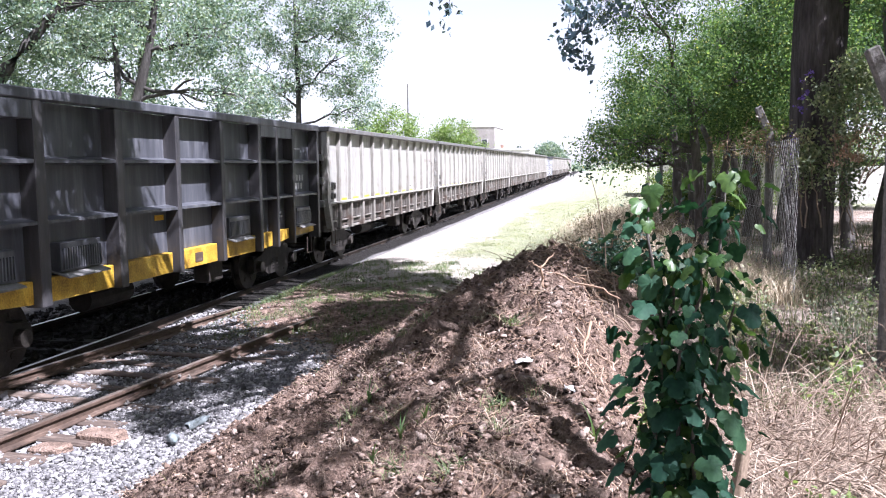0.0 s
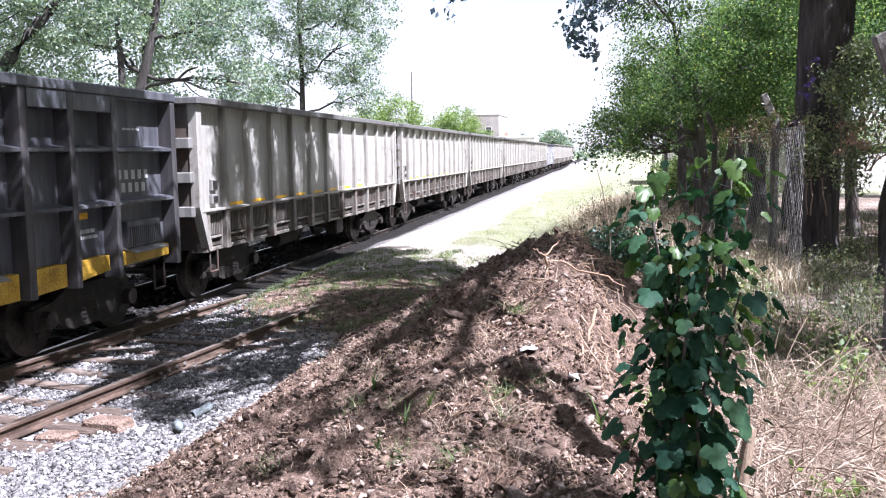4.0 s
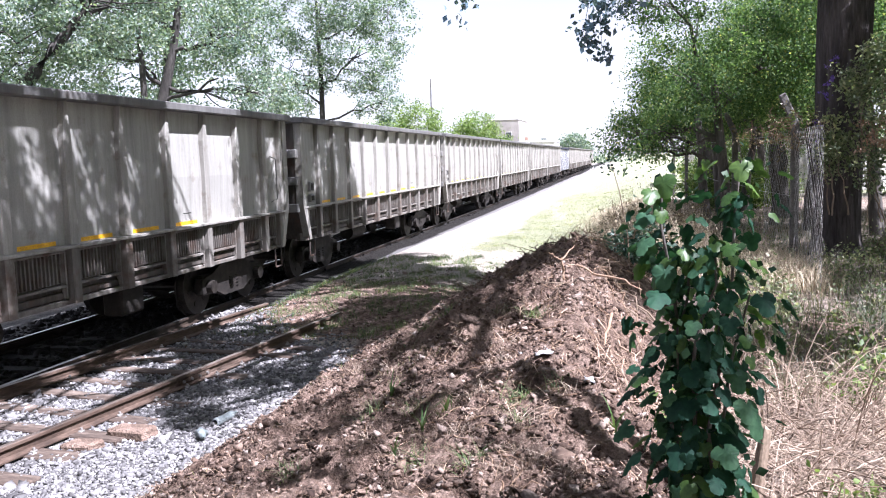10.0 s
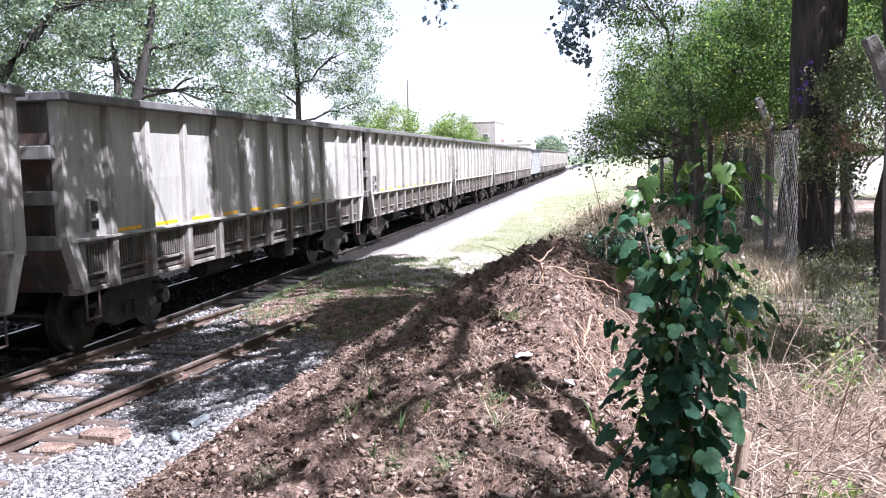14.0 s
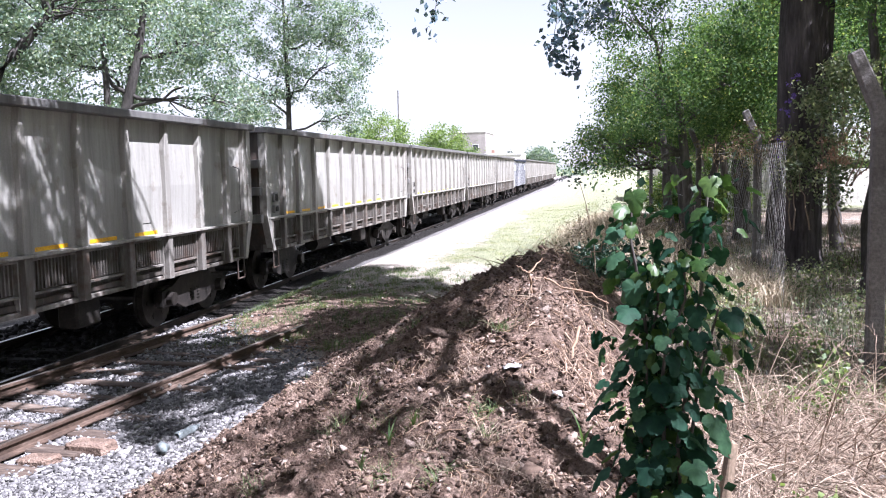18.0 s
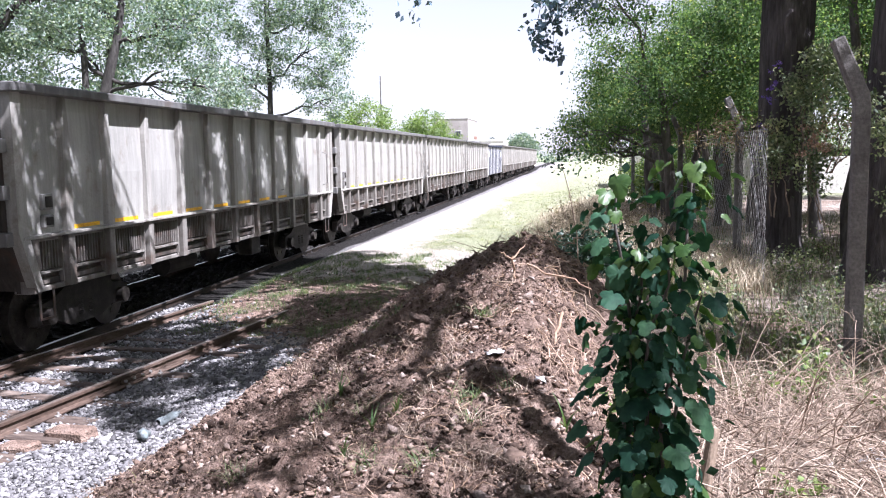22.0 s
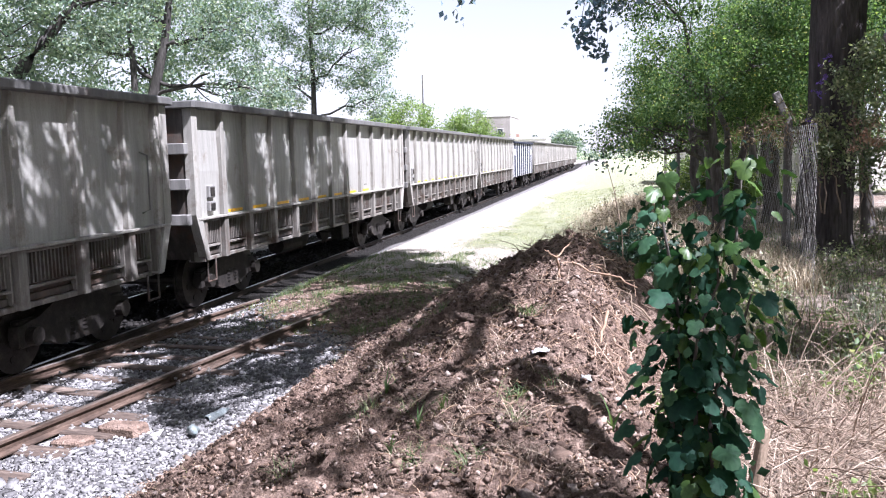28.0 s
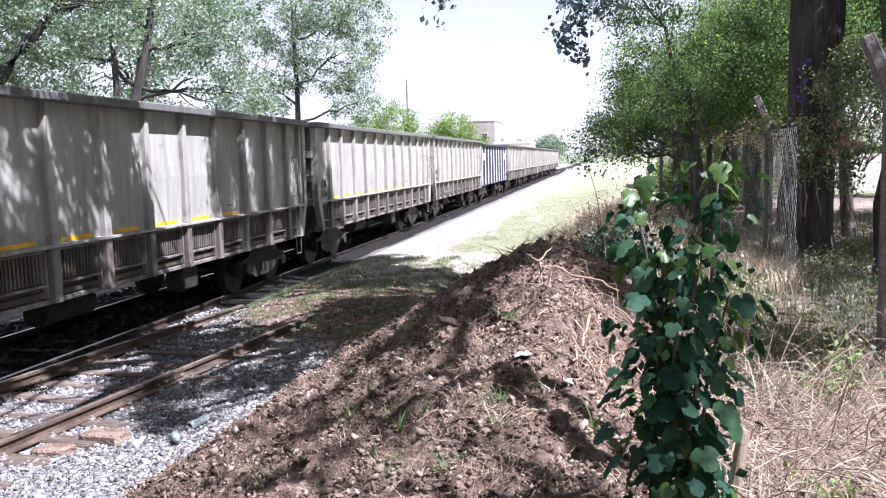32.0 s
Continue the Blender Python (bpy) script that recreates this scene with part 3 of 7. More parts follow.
def build_ground():
    def lines(lo, hi, step, reach):
        mid = np.arange(lo, hi, step)
        out = [mid]
        g, a, b = step, lo, hi
        up, dn = [], []
        while b < reach or a > -reach:
            g *= 1.16
            if b < reach:
                b += g
                up.append(b)
            if a > -reach:
                a -= g
                dn.append(a)
        return np.concatenate([np.array(dn[::-1]), mid, np.array(up)])
    xs, ys = lines(-5.6, 2.4, 0.035, 1800), lines(2.6, 11.5, 0.035, 1800)
    X, Y = np.meshgrid(xs, ys)
    Z = land(X.ravel(), Y.ravel())
    v = np.stack([X.ravel(), Y.ravel(), Z], 1)
    nx = len(xs)
    i = (np.arange(len(ys) - 1)[:, None] * nx + np.arange(nx - 1)[None]).ravel()
    f = np.stack([i, i + 1, i + nx + 1, i + nx], 1)
    ob = mesh_ob("ground", v, f, M_GROUND, smooth=True)
    x, y = v[:, 0], v[:, 1]
    fx, rx = np.interp(y, FOOT_Y, FOOT_X), np.interp(y, RIDGE_Y, RIDGE_X)
    near = 1 - smooth(11.0, 13.5, y)
    soil = smooth(-0.3, 0.15, x - fx) * near * (1 - smooth(0.7, 1.2, x - rx))
    soil = np.maximum(soil, 0.72 * smooth(-6.6, -6.0, x) * (1 - smooth(-2.6, -1.6, x)) * smooth(10.8, 12.0, y) * (1 - smooth(14.5, 18.5, y)))
    soil = np.maximum(soil, 0.55 * smooth(0.5, 1.0, x - rx) * smooth(5.8, 7.0, y) * (1 - smooth(30, 40, y)))
    soil = np.maximum(soil, 0.55 * smooth(0.5, 1.0, x - rx) * (1 - smooth(6, 7, y)) * smooth(0, 2, y))
    bed = smooth(-10.6, -10.2, x) * (1 - smooth(-0.25, 0.05, x - fx)) * (1 - smooth(11.5, 14.5, y + 0.8 * (x + 6.8)))
    bed = np.maximum(bed, smooth(-10.6, -10.2, x) * (1 - smooth(-6.6, -6.0, x)))
    strip = smooth(-5.6, -3.2, x + 0.7 * fbm(x, y, 3.5, 4, 12)) * smooth(18.0, 24.0, y + 1.6 * fbm(x, y, 3.0, 2, 27)) * (1 - 0.35 * smooth(0.0, 0.8, fbm(x, y, 4.0, 3, 28)))
    grass = np.maximum(strip * 0.85, 0.5 * smooth(0.4, 1.2, x - rx)) * (1 - soil)
    grass = np.maximum(grass, 0.9 * (1 - smooth(-14, -11, x)))
    # oily bed, widened to the wagon side to take in the train's shade
    oily_shade = smooth(-9.7, -9.3, x) * (1 - smooth(-6.85, -6.15, x + 0.007 * (y - 10) + 0.16 * fbm(x, y, 1.2, 4, 29))) * 1.3
    for name, val in (("grass", grass), ("soil", soil), ("bed", bed), ("oily_shade", oily_shade)):
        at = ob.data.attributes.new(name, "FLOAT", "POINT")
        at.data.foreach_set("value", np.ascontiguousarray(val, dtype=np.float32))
    return tagged(ob, "trackside ground of turned soil, pale dust and dry sward", "ground", kind="structure")


build_ground()


# ---------------------------------------------------------------- railway tracks
RAIL = [(-0.068, -0.14), (0.068, -0.14), (0.068, -0.128), (0.012, -0.108), (0.010, -0.045), (0.035, -0.034), (0.035, -0.006), (0.029, 0.0), (-0.029, 0.0), (-0.035, -0.006), (-0.035, -0.034), (-0.010, -0.045), (-0.012, -0.108), (-0.068, -0.128)]
HALF = 0.873
HEAD = 0.401          # heading of the main line, degrees
AXIS = -7.91          # its place across at y = 0


def add_rail(parent, x, y0, y1, steel=None, name="rail"):
    bm = bmesh.new()
    prism(bm, [(x + a, z) for a, z in RAIL], y0, y1)
    ob = part(name, bm, steel or M_RAIL, parent)
    ob.data.materials.append(M_RAILHEAD if steel else M_RAILTOP)
    for p in ob.data.polygons:
        if p.normal.z > 0.9 and p.center.z > -0.01:
            p.material_index = 1
    return ob


def sleeper_mesh(parent, length, seed, wood=None):
    g = np.random.default_rng(seed)
    bm = bmesh.new()
    box(bm, -length / 2, length / 2, -0.115, 0.115, -0.27, -0.142, bevel=0.012)
    for v in bm.verts:
        v.co += Vector(g.normal(0, 0.006, 3))
    return part("sleeper", bm, wood or M_SLEEPER, parent)


def build_main_track():
    tr = thing("railway_track", "broad gauge main line on dark wooden sleepers in ballast", "railway track", kind="structure")
    tr.matrix_basis = pose(AXIS, 0, 0, 0, 0, HEAD)
    add_rail(tr, HALF, -30, 420, M_RAILDARK)
    add_rail(tr, -HALF, -30, 420, M_RAILDARK)
    # sleepers take the near-black iron colour; shade under the train is in it
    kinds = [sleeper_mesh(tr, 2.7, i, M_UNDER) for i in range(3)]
    for i, k in enumerate(kinds):
        k.matrix_basis = pose(0, 2.0 + 0.62 * i, 0)
    for i in range(3, 100):
        shared("sleeper", kinds[i % 3], pose(RNG.normal(0, 0.03), 2.0 + 0.62 * i, RNG.normal(0, 0.004), 0, 0, RNG.normal(0, 0.8)), tr)


def build_siding():
    sd = thing("siding_track", "rusty siding track half buried in pale ballast and soil", "railway track", kind="structure")
    sd.matrix_basis = pose(-5.935, 10.0, 0, 0, 0, -6.95)
    add_rail(sd, HALF, -9, 3.25)
    add_rail(sd, -HALF, -2.2, 3.7)
    kinds = [sleeper_mesh(sd, 2.75, 20 + i) for i in range(3)]
    clip = bmesh.new()
    box(clip, -0.022, 0.022, -0.03, 0.03, 0, 0.025, bevel=0.006)
    cyl(clip, 0.016, 0.013, 0.03, Matrix.Translation((0, 0, 0.035)), 8)
    first = None
    for i in range(13):
        y = -3.95 + 0.575 * i
        side = RNG.normal(0.06, 0.05)
        m = pose(side, y, 0.002 + RNG.normal(0, 0.008), RNG.normal(0, 0.8), RNG.normal(0, 0.5), RNG.normal(0, 1.5))
        if i < 3:
            kinds[i].matrix_basis = m
        else:
            shared("sleeper", kinds[i % 3], m, sd)
        for rx in (HALF,) if i < 5 else (HALF, -HALF):
            for dx in (-0.09, 0.09):
                mm = pose(rx + dx, y + RNG.normal(0, 0.015), -0.142)
                if first is None:
                    first = part("rail_clip", clip, M_WIRE, sd)
                    first.matrix_basis = mm
                else:
                    shared("rail_clip", first, mm, sd)
    # a bolted joint of the near rail
    bm = bmesh.new()
    box(bm, HALF + 0.012, HALF + 0.03, -1.15, -0.55, -0.105, -0.05, bevel=0.004)
    part("fishplate", bm, M_RAIL, sd)
    for k in range(4):
        bm = bmesh.new()
        cyl(bm, 0.018, 0.018, 0.03, Matrix.Translation((HALF + 0.04, -1.08 + 0.155 * k, -0.078)) @ Matrix.Rotation(math.pi / 2, 4, "Y"), 6)
        part("joint_bolt", bm, M_WIRE, sd)


# ---------------------------------------------------------------- wagons
PITCH, BODY, GAP = 13.83, 13.05, 0.78
PLATE, FACE = 1.38, 1.475          # side plate and outer face of the ribs, from the axis
RIBS = [-6.40, -5.45] + [-4.47 + 1.121 * k for k in range(9)] + [5.55, 6.32]


def wheelset(parent, y):
    bm = bmesh.new()
    turn = Matrix.Rotation(math.pi / 2, 4, "Y")
    cyl(bm, 0.075, 0.075, 2.1, turn, 12)
    for s in (-1, 1):
        at = Matrix.Translation((s * HALF, 0, 0)) @ turn
        cyl(bm, 0.46, 0.455, 0.12, at, 28)
        cyl(bm, 0.495, 0.495, 0.03, Matrix.Translation((s * (HALF - 0.065), 0, 0)) @ turn, 28)
        cyl(bm, 0.15, 0.13, 0.2, Matrix.Translation((s * (HALF + 0.02), 0, 0)) @ turn, 14)
        for k in range(6):
            a = k * math.pi / 3
            cyl(bm, 0.05, 0.045, 0.014, Matrix.Translation((s * (HALF + 0.062), 0.29 * math.cos(a), 0.29 * math.sin(a))) @ turn, 8)
    ob = part("wheelset", bm, M_WHEEL, parent)
    ob.matrix_basis = pose(0, y, 0.46)
    return ob


def bogie(wagon, y):
    bm = bmesh.new()
    box(bm, -1.0, 1.0, -0.16, 0.16, 0.38, 0.78, bevel=0.03)
    bg = part("bogie", bm, M_UNDER, wagon)
    bg.matrix_basis = pose(0, y, 0)
    for s in (-1, 1):
        bm = bmesh.new()
        out = [(-1.12, 0.36), (-1.12, 0.60), (-0.75, 0.66), (-0.42, 0.80), (0.42, 0.80), (0.75, 0.66), (1.12, 0.60), (1.12, 0.36), (0.72, 0.38), (0.36, 0.24), (-0.36, 0.24), (-0.72, 0.38)]
        a = [bm.verts.new((s * 1.02, p, z)) for p, z in out]
        b = [bm.verts.new((s * 1.15, p, z)) for p, z in out]
        bm.faces.new(a), bm.faces.new(b[::-1])
        for i in range(len(out)):
            j = (i + 1) % len(out)
            bm.faces.new((a[j], a[i], b[i], b[j]))
        bmesh.ops.recalc_face_normals(bm, faces=bm.faces[:])
        part("side_frame", bm, M_UNDER, bg)
        for yy in (-0.9, 0.9):
            bm = bmesh.new()
            cyl(bm, 0.12, 0.11, 0.16, Matrix.Translation((s * 1.17, yy, 0.46)) @ Matrix.Rotation(math.pi / 2, 4, "Y"), 14)
            box(bm, s * 1.05 - 0.06, s * 1.05 + 0.06, yy - 0.16, yy + 0.16, 0.32, 0.66, bevel=0.02)
            part("axle_box", bm, M_WHEEL, bg)
        for yy in (-0.12, 0.12):
            bm = bmesh.new()
            for k in range(4):
                cyl(bm, 0.085, 0.085, 0.03, Matrix.Translation((s * 1.09, yy, 0.36 + 0.055 * k)), 12)
            cyl(bm, 0.05, 0.05, 0.24, Matrix.Translation((s * 1.09, yy, 0.44)), 10)
            part("spring", bm, M_UNDER, bg)
    for yy in (-0.9, 0.9):
        wheelset(bg, yy)
    return bg


def under_gear(w, reach=BODY / 2):
    """Centre sill, brake gear, couplers and steps."""
    part("centre_sill", bm_box(-0.25, 0.25, -reach - 0.05, reach + 0.05, 0.62, 0.98, bevel=0.02), M_UNDER, w)
    for s in (-1, 1):
        bm = bmesh.new()
        box(bm, -0.1, 0.1, s * reach - 0.1, s * reach + 0.1, 0.7, 0.95)
        box(bm, -0.09, 0.09, min(s * reach, s * (reach + 0.32)), max(s * reach, s * (reach + 0.32)), 0.76, 0.92, bevel=0.02)
        box(bm, -0.16, 0.14, s * (reach + 0.28) - 0.11, s * (reach + 0.28) + 0.11, 0.70, 0.98, bevel=0.04)
        part("coupler", bm, M_UNDER, w)
    bm = bmesh.new()
    cyl(bm, 0.18, 0.18, 1.1, pose(0.75, -1.2, 0.62, 90, 0, 0), 16)
    part("air_tank", bm, M_UNDER, w)
    bm = bmesh.new()
    box(bm, 0.95, 1.25, 1.2, 1.75, 0.45, 0.85, bevel=0.03)
    part("brake_valve", bm, M_UNDER, w)
    bm = bmesh.new()
    for x in (0.6, 0.66):
        cyl(bm, 0.02, 0.02, 6.0, pose(x, 0.3, 0.70, 90, 0, 0), 6)
    part("brake_rod", bm, M_UNDER, w)
    for s in (1, -1):
        for e in (-1, 1):
            p = []
            y0 = e * (reach - 0.5)
            for a, b in (((s * 1.45, y0 - 0.14, 0.88), (s * 1.45, y0 - 0.14, 0.52)), ((s * 1.45, y0 - 0.14, 0.52), (s * 1.45, y0 + 0.14, 0.52)), ((s * 1.45, y0 + 0.14, 0.52), (s * 1.45, y0 + 0.14, 0.88))):
                p.append(tube_arrays([a, b], [0.016, 0.016], 6))
            v, f = gather(p)
            mesh_ob("step", v, f, M_GREYLOW, w)
    bogie(w, 1.8 - reach)
    bogie(w, reach - 1.8)


def rib_solid(y, s, z0, z1, wide=0.075, top=True):
    """A box rib on the side; an upper one narrows to a point below the rim."""
    bm = bmesh.new()
    levels = [(z0, 1.0), (z1 - 0.42, 1.0), (z1, 0.30)] if top else [(z0, 1.0), (z1, 1.0)]
    inner = PLATE - (0.02 if top else 0.1)
    rings = []
    for z, k in levels:
        rings.append([bm.verts.new((s * x, y + d * wide * k, z)) for x, d in ((inner, -1), (FACE - 0.01, -1), (FACE, -0.8), (FACE, 0.8), (FACE - 0.01, 1), (inner, 1))])
    for p, q in zip(rings[:-1], rings[1:]):
        for i in range(6):
            j = (i + 1) % 6
            bm.faces.new((p[i], p[j], q[j], q[i]))
    bm.faces.new(rings[0][::-1]), bm.faces.new(rings[-1])
    bmesh.ops.recalc_face_normals(bm, faces=bm.faces[:])
    return bm


def grille(y0, y1):
    """A pressed panel with upright corrugations in a thin frame."""
    bm = bmesh.new()
    n = max(5, int((y1 - y0) / 0.062))
    step = (y1 - y0) / n
    for k in range(n):
        yy = y0 + (k + 0.5) * step
        box(bm, PLATE - 0.05, PLATE + 0.005, yy - step * 0.2, yy + step * 0.2, 1.12, 1.47)
    return bm


def grey_wagon():
    w = thing("gondola_wagon", "weathered grey ribbed open-top freight wagon with yellow reflective strips", "freight wagon", "wagons of the train")
    h = BODY / 2
    for s in (1, -1):
        bm = bmesh.new()
        prism(bm, [(s * (PLATE - 0.04), 1.50), (s * PLATE, 1.50), (s * (PLATE + 0.025), 2.3), (s * PLATE, 3.1), (s * (PLATE + 0.01), 3.27), (s * (PLATE - 0.04), 3.27)], -h, h)
        part("side_plate", bm, M_GREY, w)
        bm = bmesh.new()
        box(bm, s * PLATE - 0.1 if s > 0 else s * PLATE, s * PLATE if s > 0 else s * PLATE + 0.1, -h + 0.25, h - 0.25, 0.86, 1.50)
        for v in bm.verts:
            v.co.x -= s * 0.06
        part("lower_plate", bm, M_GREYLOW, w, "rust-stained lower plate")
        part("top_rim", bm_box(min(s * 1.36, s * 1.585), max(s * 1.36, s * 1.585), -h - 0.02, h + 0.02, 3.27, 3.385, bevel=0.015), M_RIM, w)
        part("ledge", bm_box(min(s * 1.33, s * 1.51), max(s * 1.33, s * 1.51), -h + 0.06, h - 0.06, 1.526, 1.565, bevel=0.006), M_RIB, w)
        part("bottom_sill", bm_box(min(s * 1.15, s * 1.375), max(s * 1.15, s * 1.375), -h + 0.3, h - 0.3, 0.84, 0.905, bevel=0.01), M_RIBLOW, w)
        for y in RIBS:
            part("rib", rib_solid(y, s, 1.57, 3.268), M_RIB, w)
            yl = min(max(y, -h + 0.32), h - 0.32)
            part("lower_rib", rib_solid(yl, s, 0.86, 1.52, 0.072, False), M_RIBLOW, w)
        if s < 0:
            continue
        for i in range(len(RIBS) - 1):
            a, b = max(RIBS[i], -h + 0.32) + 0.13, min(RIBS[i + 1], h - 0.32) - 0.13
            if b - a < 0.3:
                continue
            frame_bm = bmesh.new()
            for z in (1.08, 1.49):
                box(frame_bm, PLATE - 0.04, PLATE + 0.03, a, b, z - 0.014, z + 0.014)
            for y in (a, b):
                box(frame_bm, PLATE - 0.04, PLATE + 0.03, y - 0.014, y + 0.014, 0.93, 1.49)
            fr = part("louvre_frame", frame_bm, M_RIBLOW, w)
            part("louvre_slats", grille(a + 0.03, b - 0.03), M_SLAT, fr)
            if i in range(1, 9):
                c = (a + b) / 2
                part("reflective_strip", bm_box(PLATE - 0.004, PLATE + 0.004, c - 0.33, c + 0.32, 1.575, 1.715), M_STRIPE, w)
        for z0, z1 in ((1.64, 1.80), (1.86, 2.06)):
            bx = part("valve_box", bm_box(PLATE - 0.004, PLATE + 0.07, -5.97, -5.77, z0, z1, bevel=0.012), M_BEAM, w, "small grey bolted box")
            part("cover", bm_box(PLATE + 0.068, PLATE + 0.082, -5.94, -5.80, z0 + 0.03, z1 - 0.03, bevel=0.004), M_UNDER, bx)
        part("data_plate", bm_box(PLATE - 0.004, PLATE + 0.008, 2.72, 2.96, 1.74, 1.92), M_UNDER, w, "small dark data plate")
        hr = [tube_arrays([(1.40, 5.95, 1.75), (1.52, 5.95, 1.80), (1.52, 5.95, 2.55), (1.40, 5.95, 2.60)], [0.012] * 4, 6)]
        v, f = gather(hr)
        mesh_ob("grab_rail", v, f, M_BEAM, w)
    for e in (-1, 1):
        bm = bmesh.new()
        y0 = e * h
        bm_prof = [(y0, 3.27), (y0, 1.62), (y0 - e * 0.30, 0.88), (y0 - e * 0.36, 0.88), (y0 - e * 0.06, 1.62), (y0 - e * 0.06, 3.27)]
        a = [bm.verts.new((-1.40, y, z)) for y, z in bm_prof]
        b = [bm.verts.new((1.40, y, z)) for y, z in bm_prof]
        bm.faces.new(a), bm.faces.new(b[::-1])
        for i in range(6):
            j = (i + 1) % 6
            bm.faces.new((a[j], a[i], b[i], b[j]))
        bmesh.ops.recalc_face_normals(bm, faces=bm.faces[:])
        # dark between the beams: the recess shade is in this colour
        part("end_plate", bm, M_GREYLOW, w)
        part("end_rim", bm_box(-1.58, 1.58, min(y0 - e * 0.05, y0 + e * 0.10), max(y0 - e * 0.05, y0 + e * 0.10), 3.265, 3.38, bevel=0.015), M_RIM, w)
        for z in (1.55, 2.10, 2.65):
            part("end_beam", bm_box(-1.42, 1.42, min(y0, y0 + e * 0.13), max(y0, y0 + e * 0.13), z - 0.085, z + 0.085, bevel=0.012), M_BEAM, w)
        for s in (-1, 1):
            bm = bmesh.new()
            post = [(y0 + e * 0.02, 3.27), (y0 + e * 0.02, 1.62), (y0 - e * 0.27, 0.88), (y0 - e * 0.40, 0.88), (y0 - e * 0.16, 1.62), (y0 - e * 0.16, 3.27)]
            a = [bm.verts.new((s * 1.36, y, z)) for y, z in post]
            b = [bm.verts.new((s * 1.50, y, z)) for y, z in post]
            bm.faces.new(a), bm.faces.new(b[::-1])
            for i in range(6):
                j = (i + 1) % 6
                bm.faces.new((a[j], a[i], b[i], b[j]))
            bmesh.ops.recalc_face_normals(bm, faces=bm.faces[:])
            part("corner_post", bm, M_RIB, w)
    part("floor_plate", bm_box(-1.36, 1.36, -h + 0.3, h - 0.3, 0.93, 1.0), M_GREYLOW, w)
    under_gear(w)
    return w


DARK_POSTS = [-6.17, -5.1, -3.55, -1.9, -0.3, 1.23, 2.85, 3.71, 4.62, 6.17]


def dark_wagon():
    w = thing("gondola_wagon", "charcoal open-top freight wagon with yellow painted bottom edge", "freight wagon", "wagons of the train")
    h = 6.25
    for s in (1, -1):
        part("side_plate", bm_box(min(s * 1.30, s * 1.345), max(s * 1.30, s * 1.345), -h, h, 1.16, 3.24), M_DARK, w)
        part("top_rim", bm_box(min(s * 1.36, s * 1.57), max(s * 1.36, s * 1.57), -h, h, 3.24, 3.37, bevel=0.015), M_DARK, w)
        for z in (1.84, 2.55):
            bm = bmesh.new()
            prism(bm, [(s * 1.34, z - 0.05), (s * 1.545, z - 0.03), (s * 1.545, z + 0.012), (s * 1.34, z + 0.05)], -h, h)
            part("waist_rail", bm, M_DARK, w)
        for y in DARK_POSTS:
            wide = 0.05 if 3.0 < y < 5.0 else 0.09 if y < -1.0 else 0.062
            part("post", bm_box(min(s * 1.32, s * 1.56), max(s * 1.32, s * 1.56), y - wide, y + wide, 0.838, 3.235, bevel=0.012), M_DARKPOST, w)
        for a, b in ((2.94, 3.655), (3.765, 4.565), (-5.01, -3.64)):
            part("header_plate", bm_box(min(s * 1.34, s * 1.552), max(s * 1.34, s * 1.552), a, b, 3.02, 3.235, bevel=0.008), M_DARK, w, "dusty plate under the rim")
        for a, b in zip(DARK_POSTS[:-1], DARK_POSTS[1:]):
            rise = lambda y: 0.85 + 0.13 * smooth(3.0, 5.2, abs(y))
            bm = bmesh.new()
            box(bm, min(s * 1.30, s * 1.45), max(s * 1.30, s * 1.45), a + 0.1, b - 0.1, 0.85, 1.155)
            for v in bm.verts:
                if v.co.z < 1.0:
                    v.co.z = float(rise(v.co.y))
            bmesh.ops.bevel(bm, geom=bm.edges[:], offset=0.008, segments=1, affect="EDGES")
            part("yellow_edge", bm, M_YELLOW, w, "scuffed yellow edge plate")
        if s < 0:
            continue
        for y in (-2.75, 1.98, 5.35, -4.4):
            bx = part("vent_box", bm_box(1.342, 1.49, y - 0.42, y + 0.42, 1.20, 1.56, bevel=0.01), M_DARK, w)
            bm = bmesh.new()
            for k in range(16):
                box(bm, 1.49, 1.515, y - 0.38 + 0.0507 * k - 0.012, y - 0.38 + 0.0507 * k + 0.012, 1.23, 1.49)
            part("vent_slats", bm, M_DARK, bx)
            bm = bmesh.new()
            prism(bm, [(1.345, 1.20), (1.60, 1.13), (1.60, 1.15), (1.345, 1.225)], y - 0.44, y + 0.44)
            part("vent_sill", bm, M_BEAM, bx, "bare metal sill")
        part("rust_patch", bm_box(1.452, 1.458, 0.32, 0.58, 0.92, 1.07), M_RAIL, w, "rusty patch on the yellow edge")
        for y in (-0.58, -0.06, 4.1):
            part("reflector", bm_box(1.342, 1.351, y - 0.13, y + 0.13, 1.66, 1.74), M_STRIPE, w, "yellow reflective square")
        for y, z, n, ht in ((5.35, 2.20, 5, 0.13), (5.35, 2.02, 4, 0.13), (5.35, 2.83, 4, 0.03), (4.16, 1.50, 4, 0.05), (4.16, 1.42, 5, 0.04)):
            for k in range(n):
                c = y + (k - (n - 1) / 2) * (0.17 if ht > 0.1 else 0.11)
                part("marking", bm_box(1.343, 1.350, c - 0.045, c + 0.045, z - ht / 2, z + ht / 2), M_WHITE, w, "worn white painted mark")
    for e in (-1, 1):
        y0 = e * h
        part("end_plate", bm_box(-1.36, 1.36, y0 - 0.05, y0 + 0.05, 0.95, 3.24), M_DARK, w)
        part("end_rim", bm_box(-1.50, 1.50, y0 - 0.06, y0 + 0.08, 3.242, 3.368, bevel=0.012), M_DARK, w)
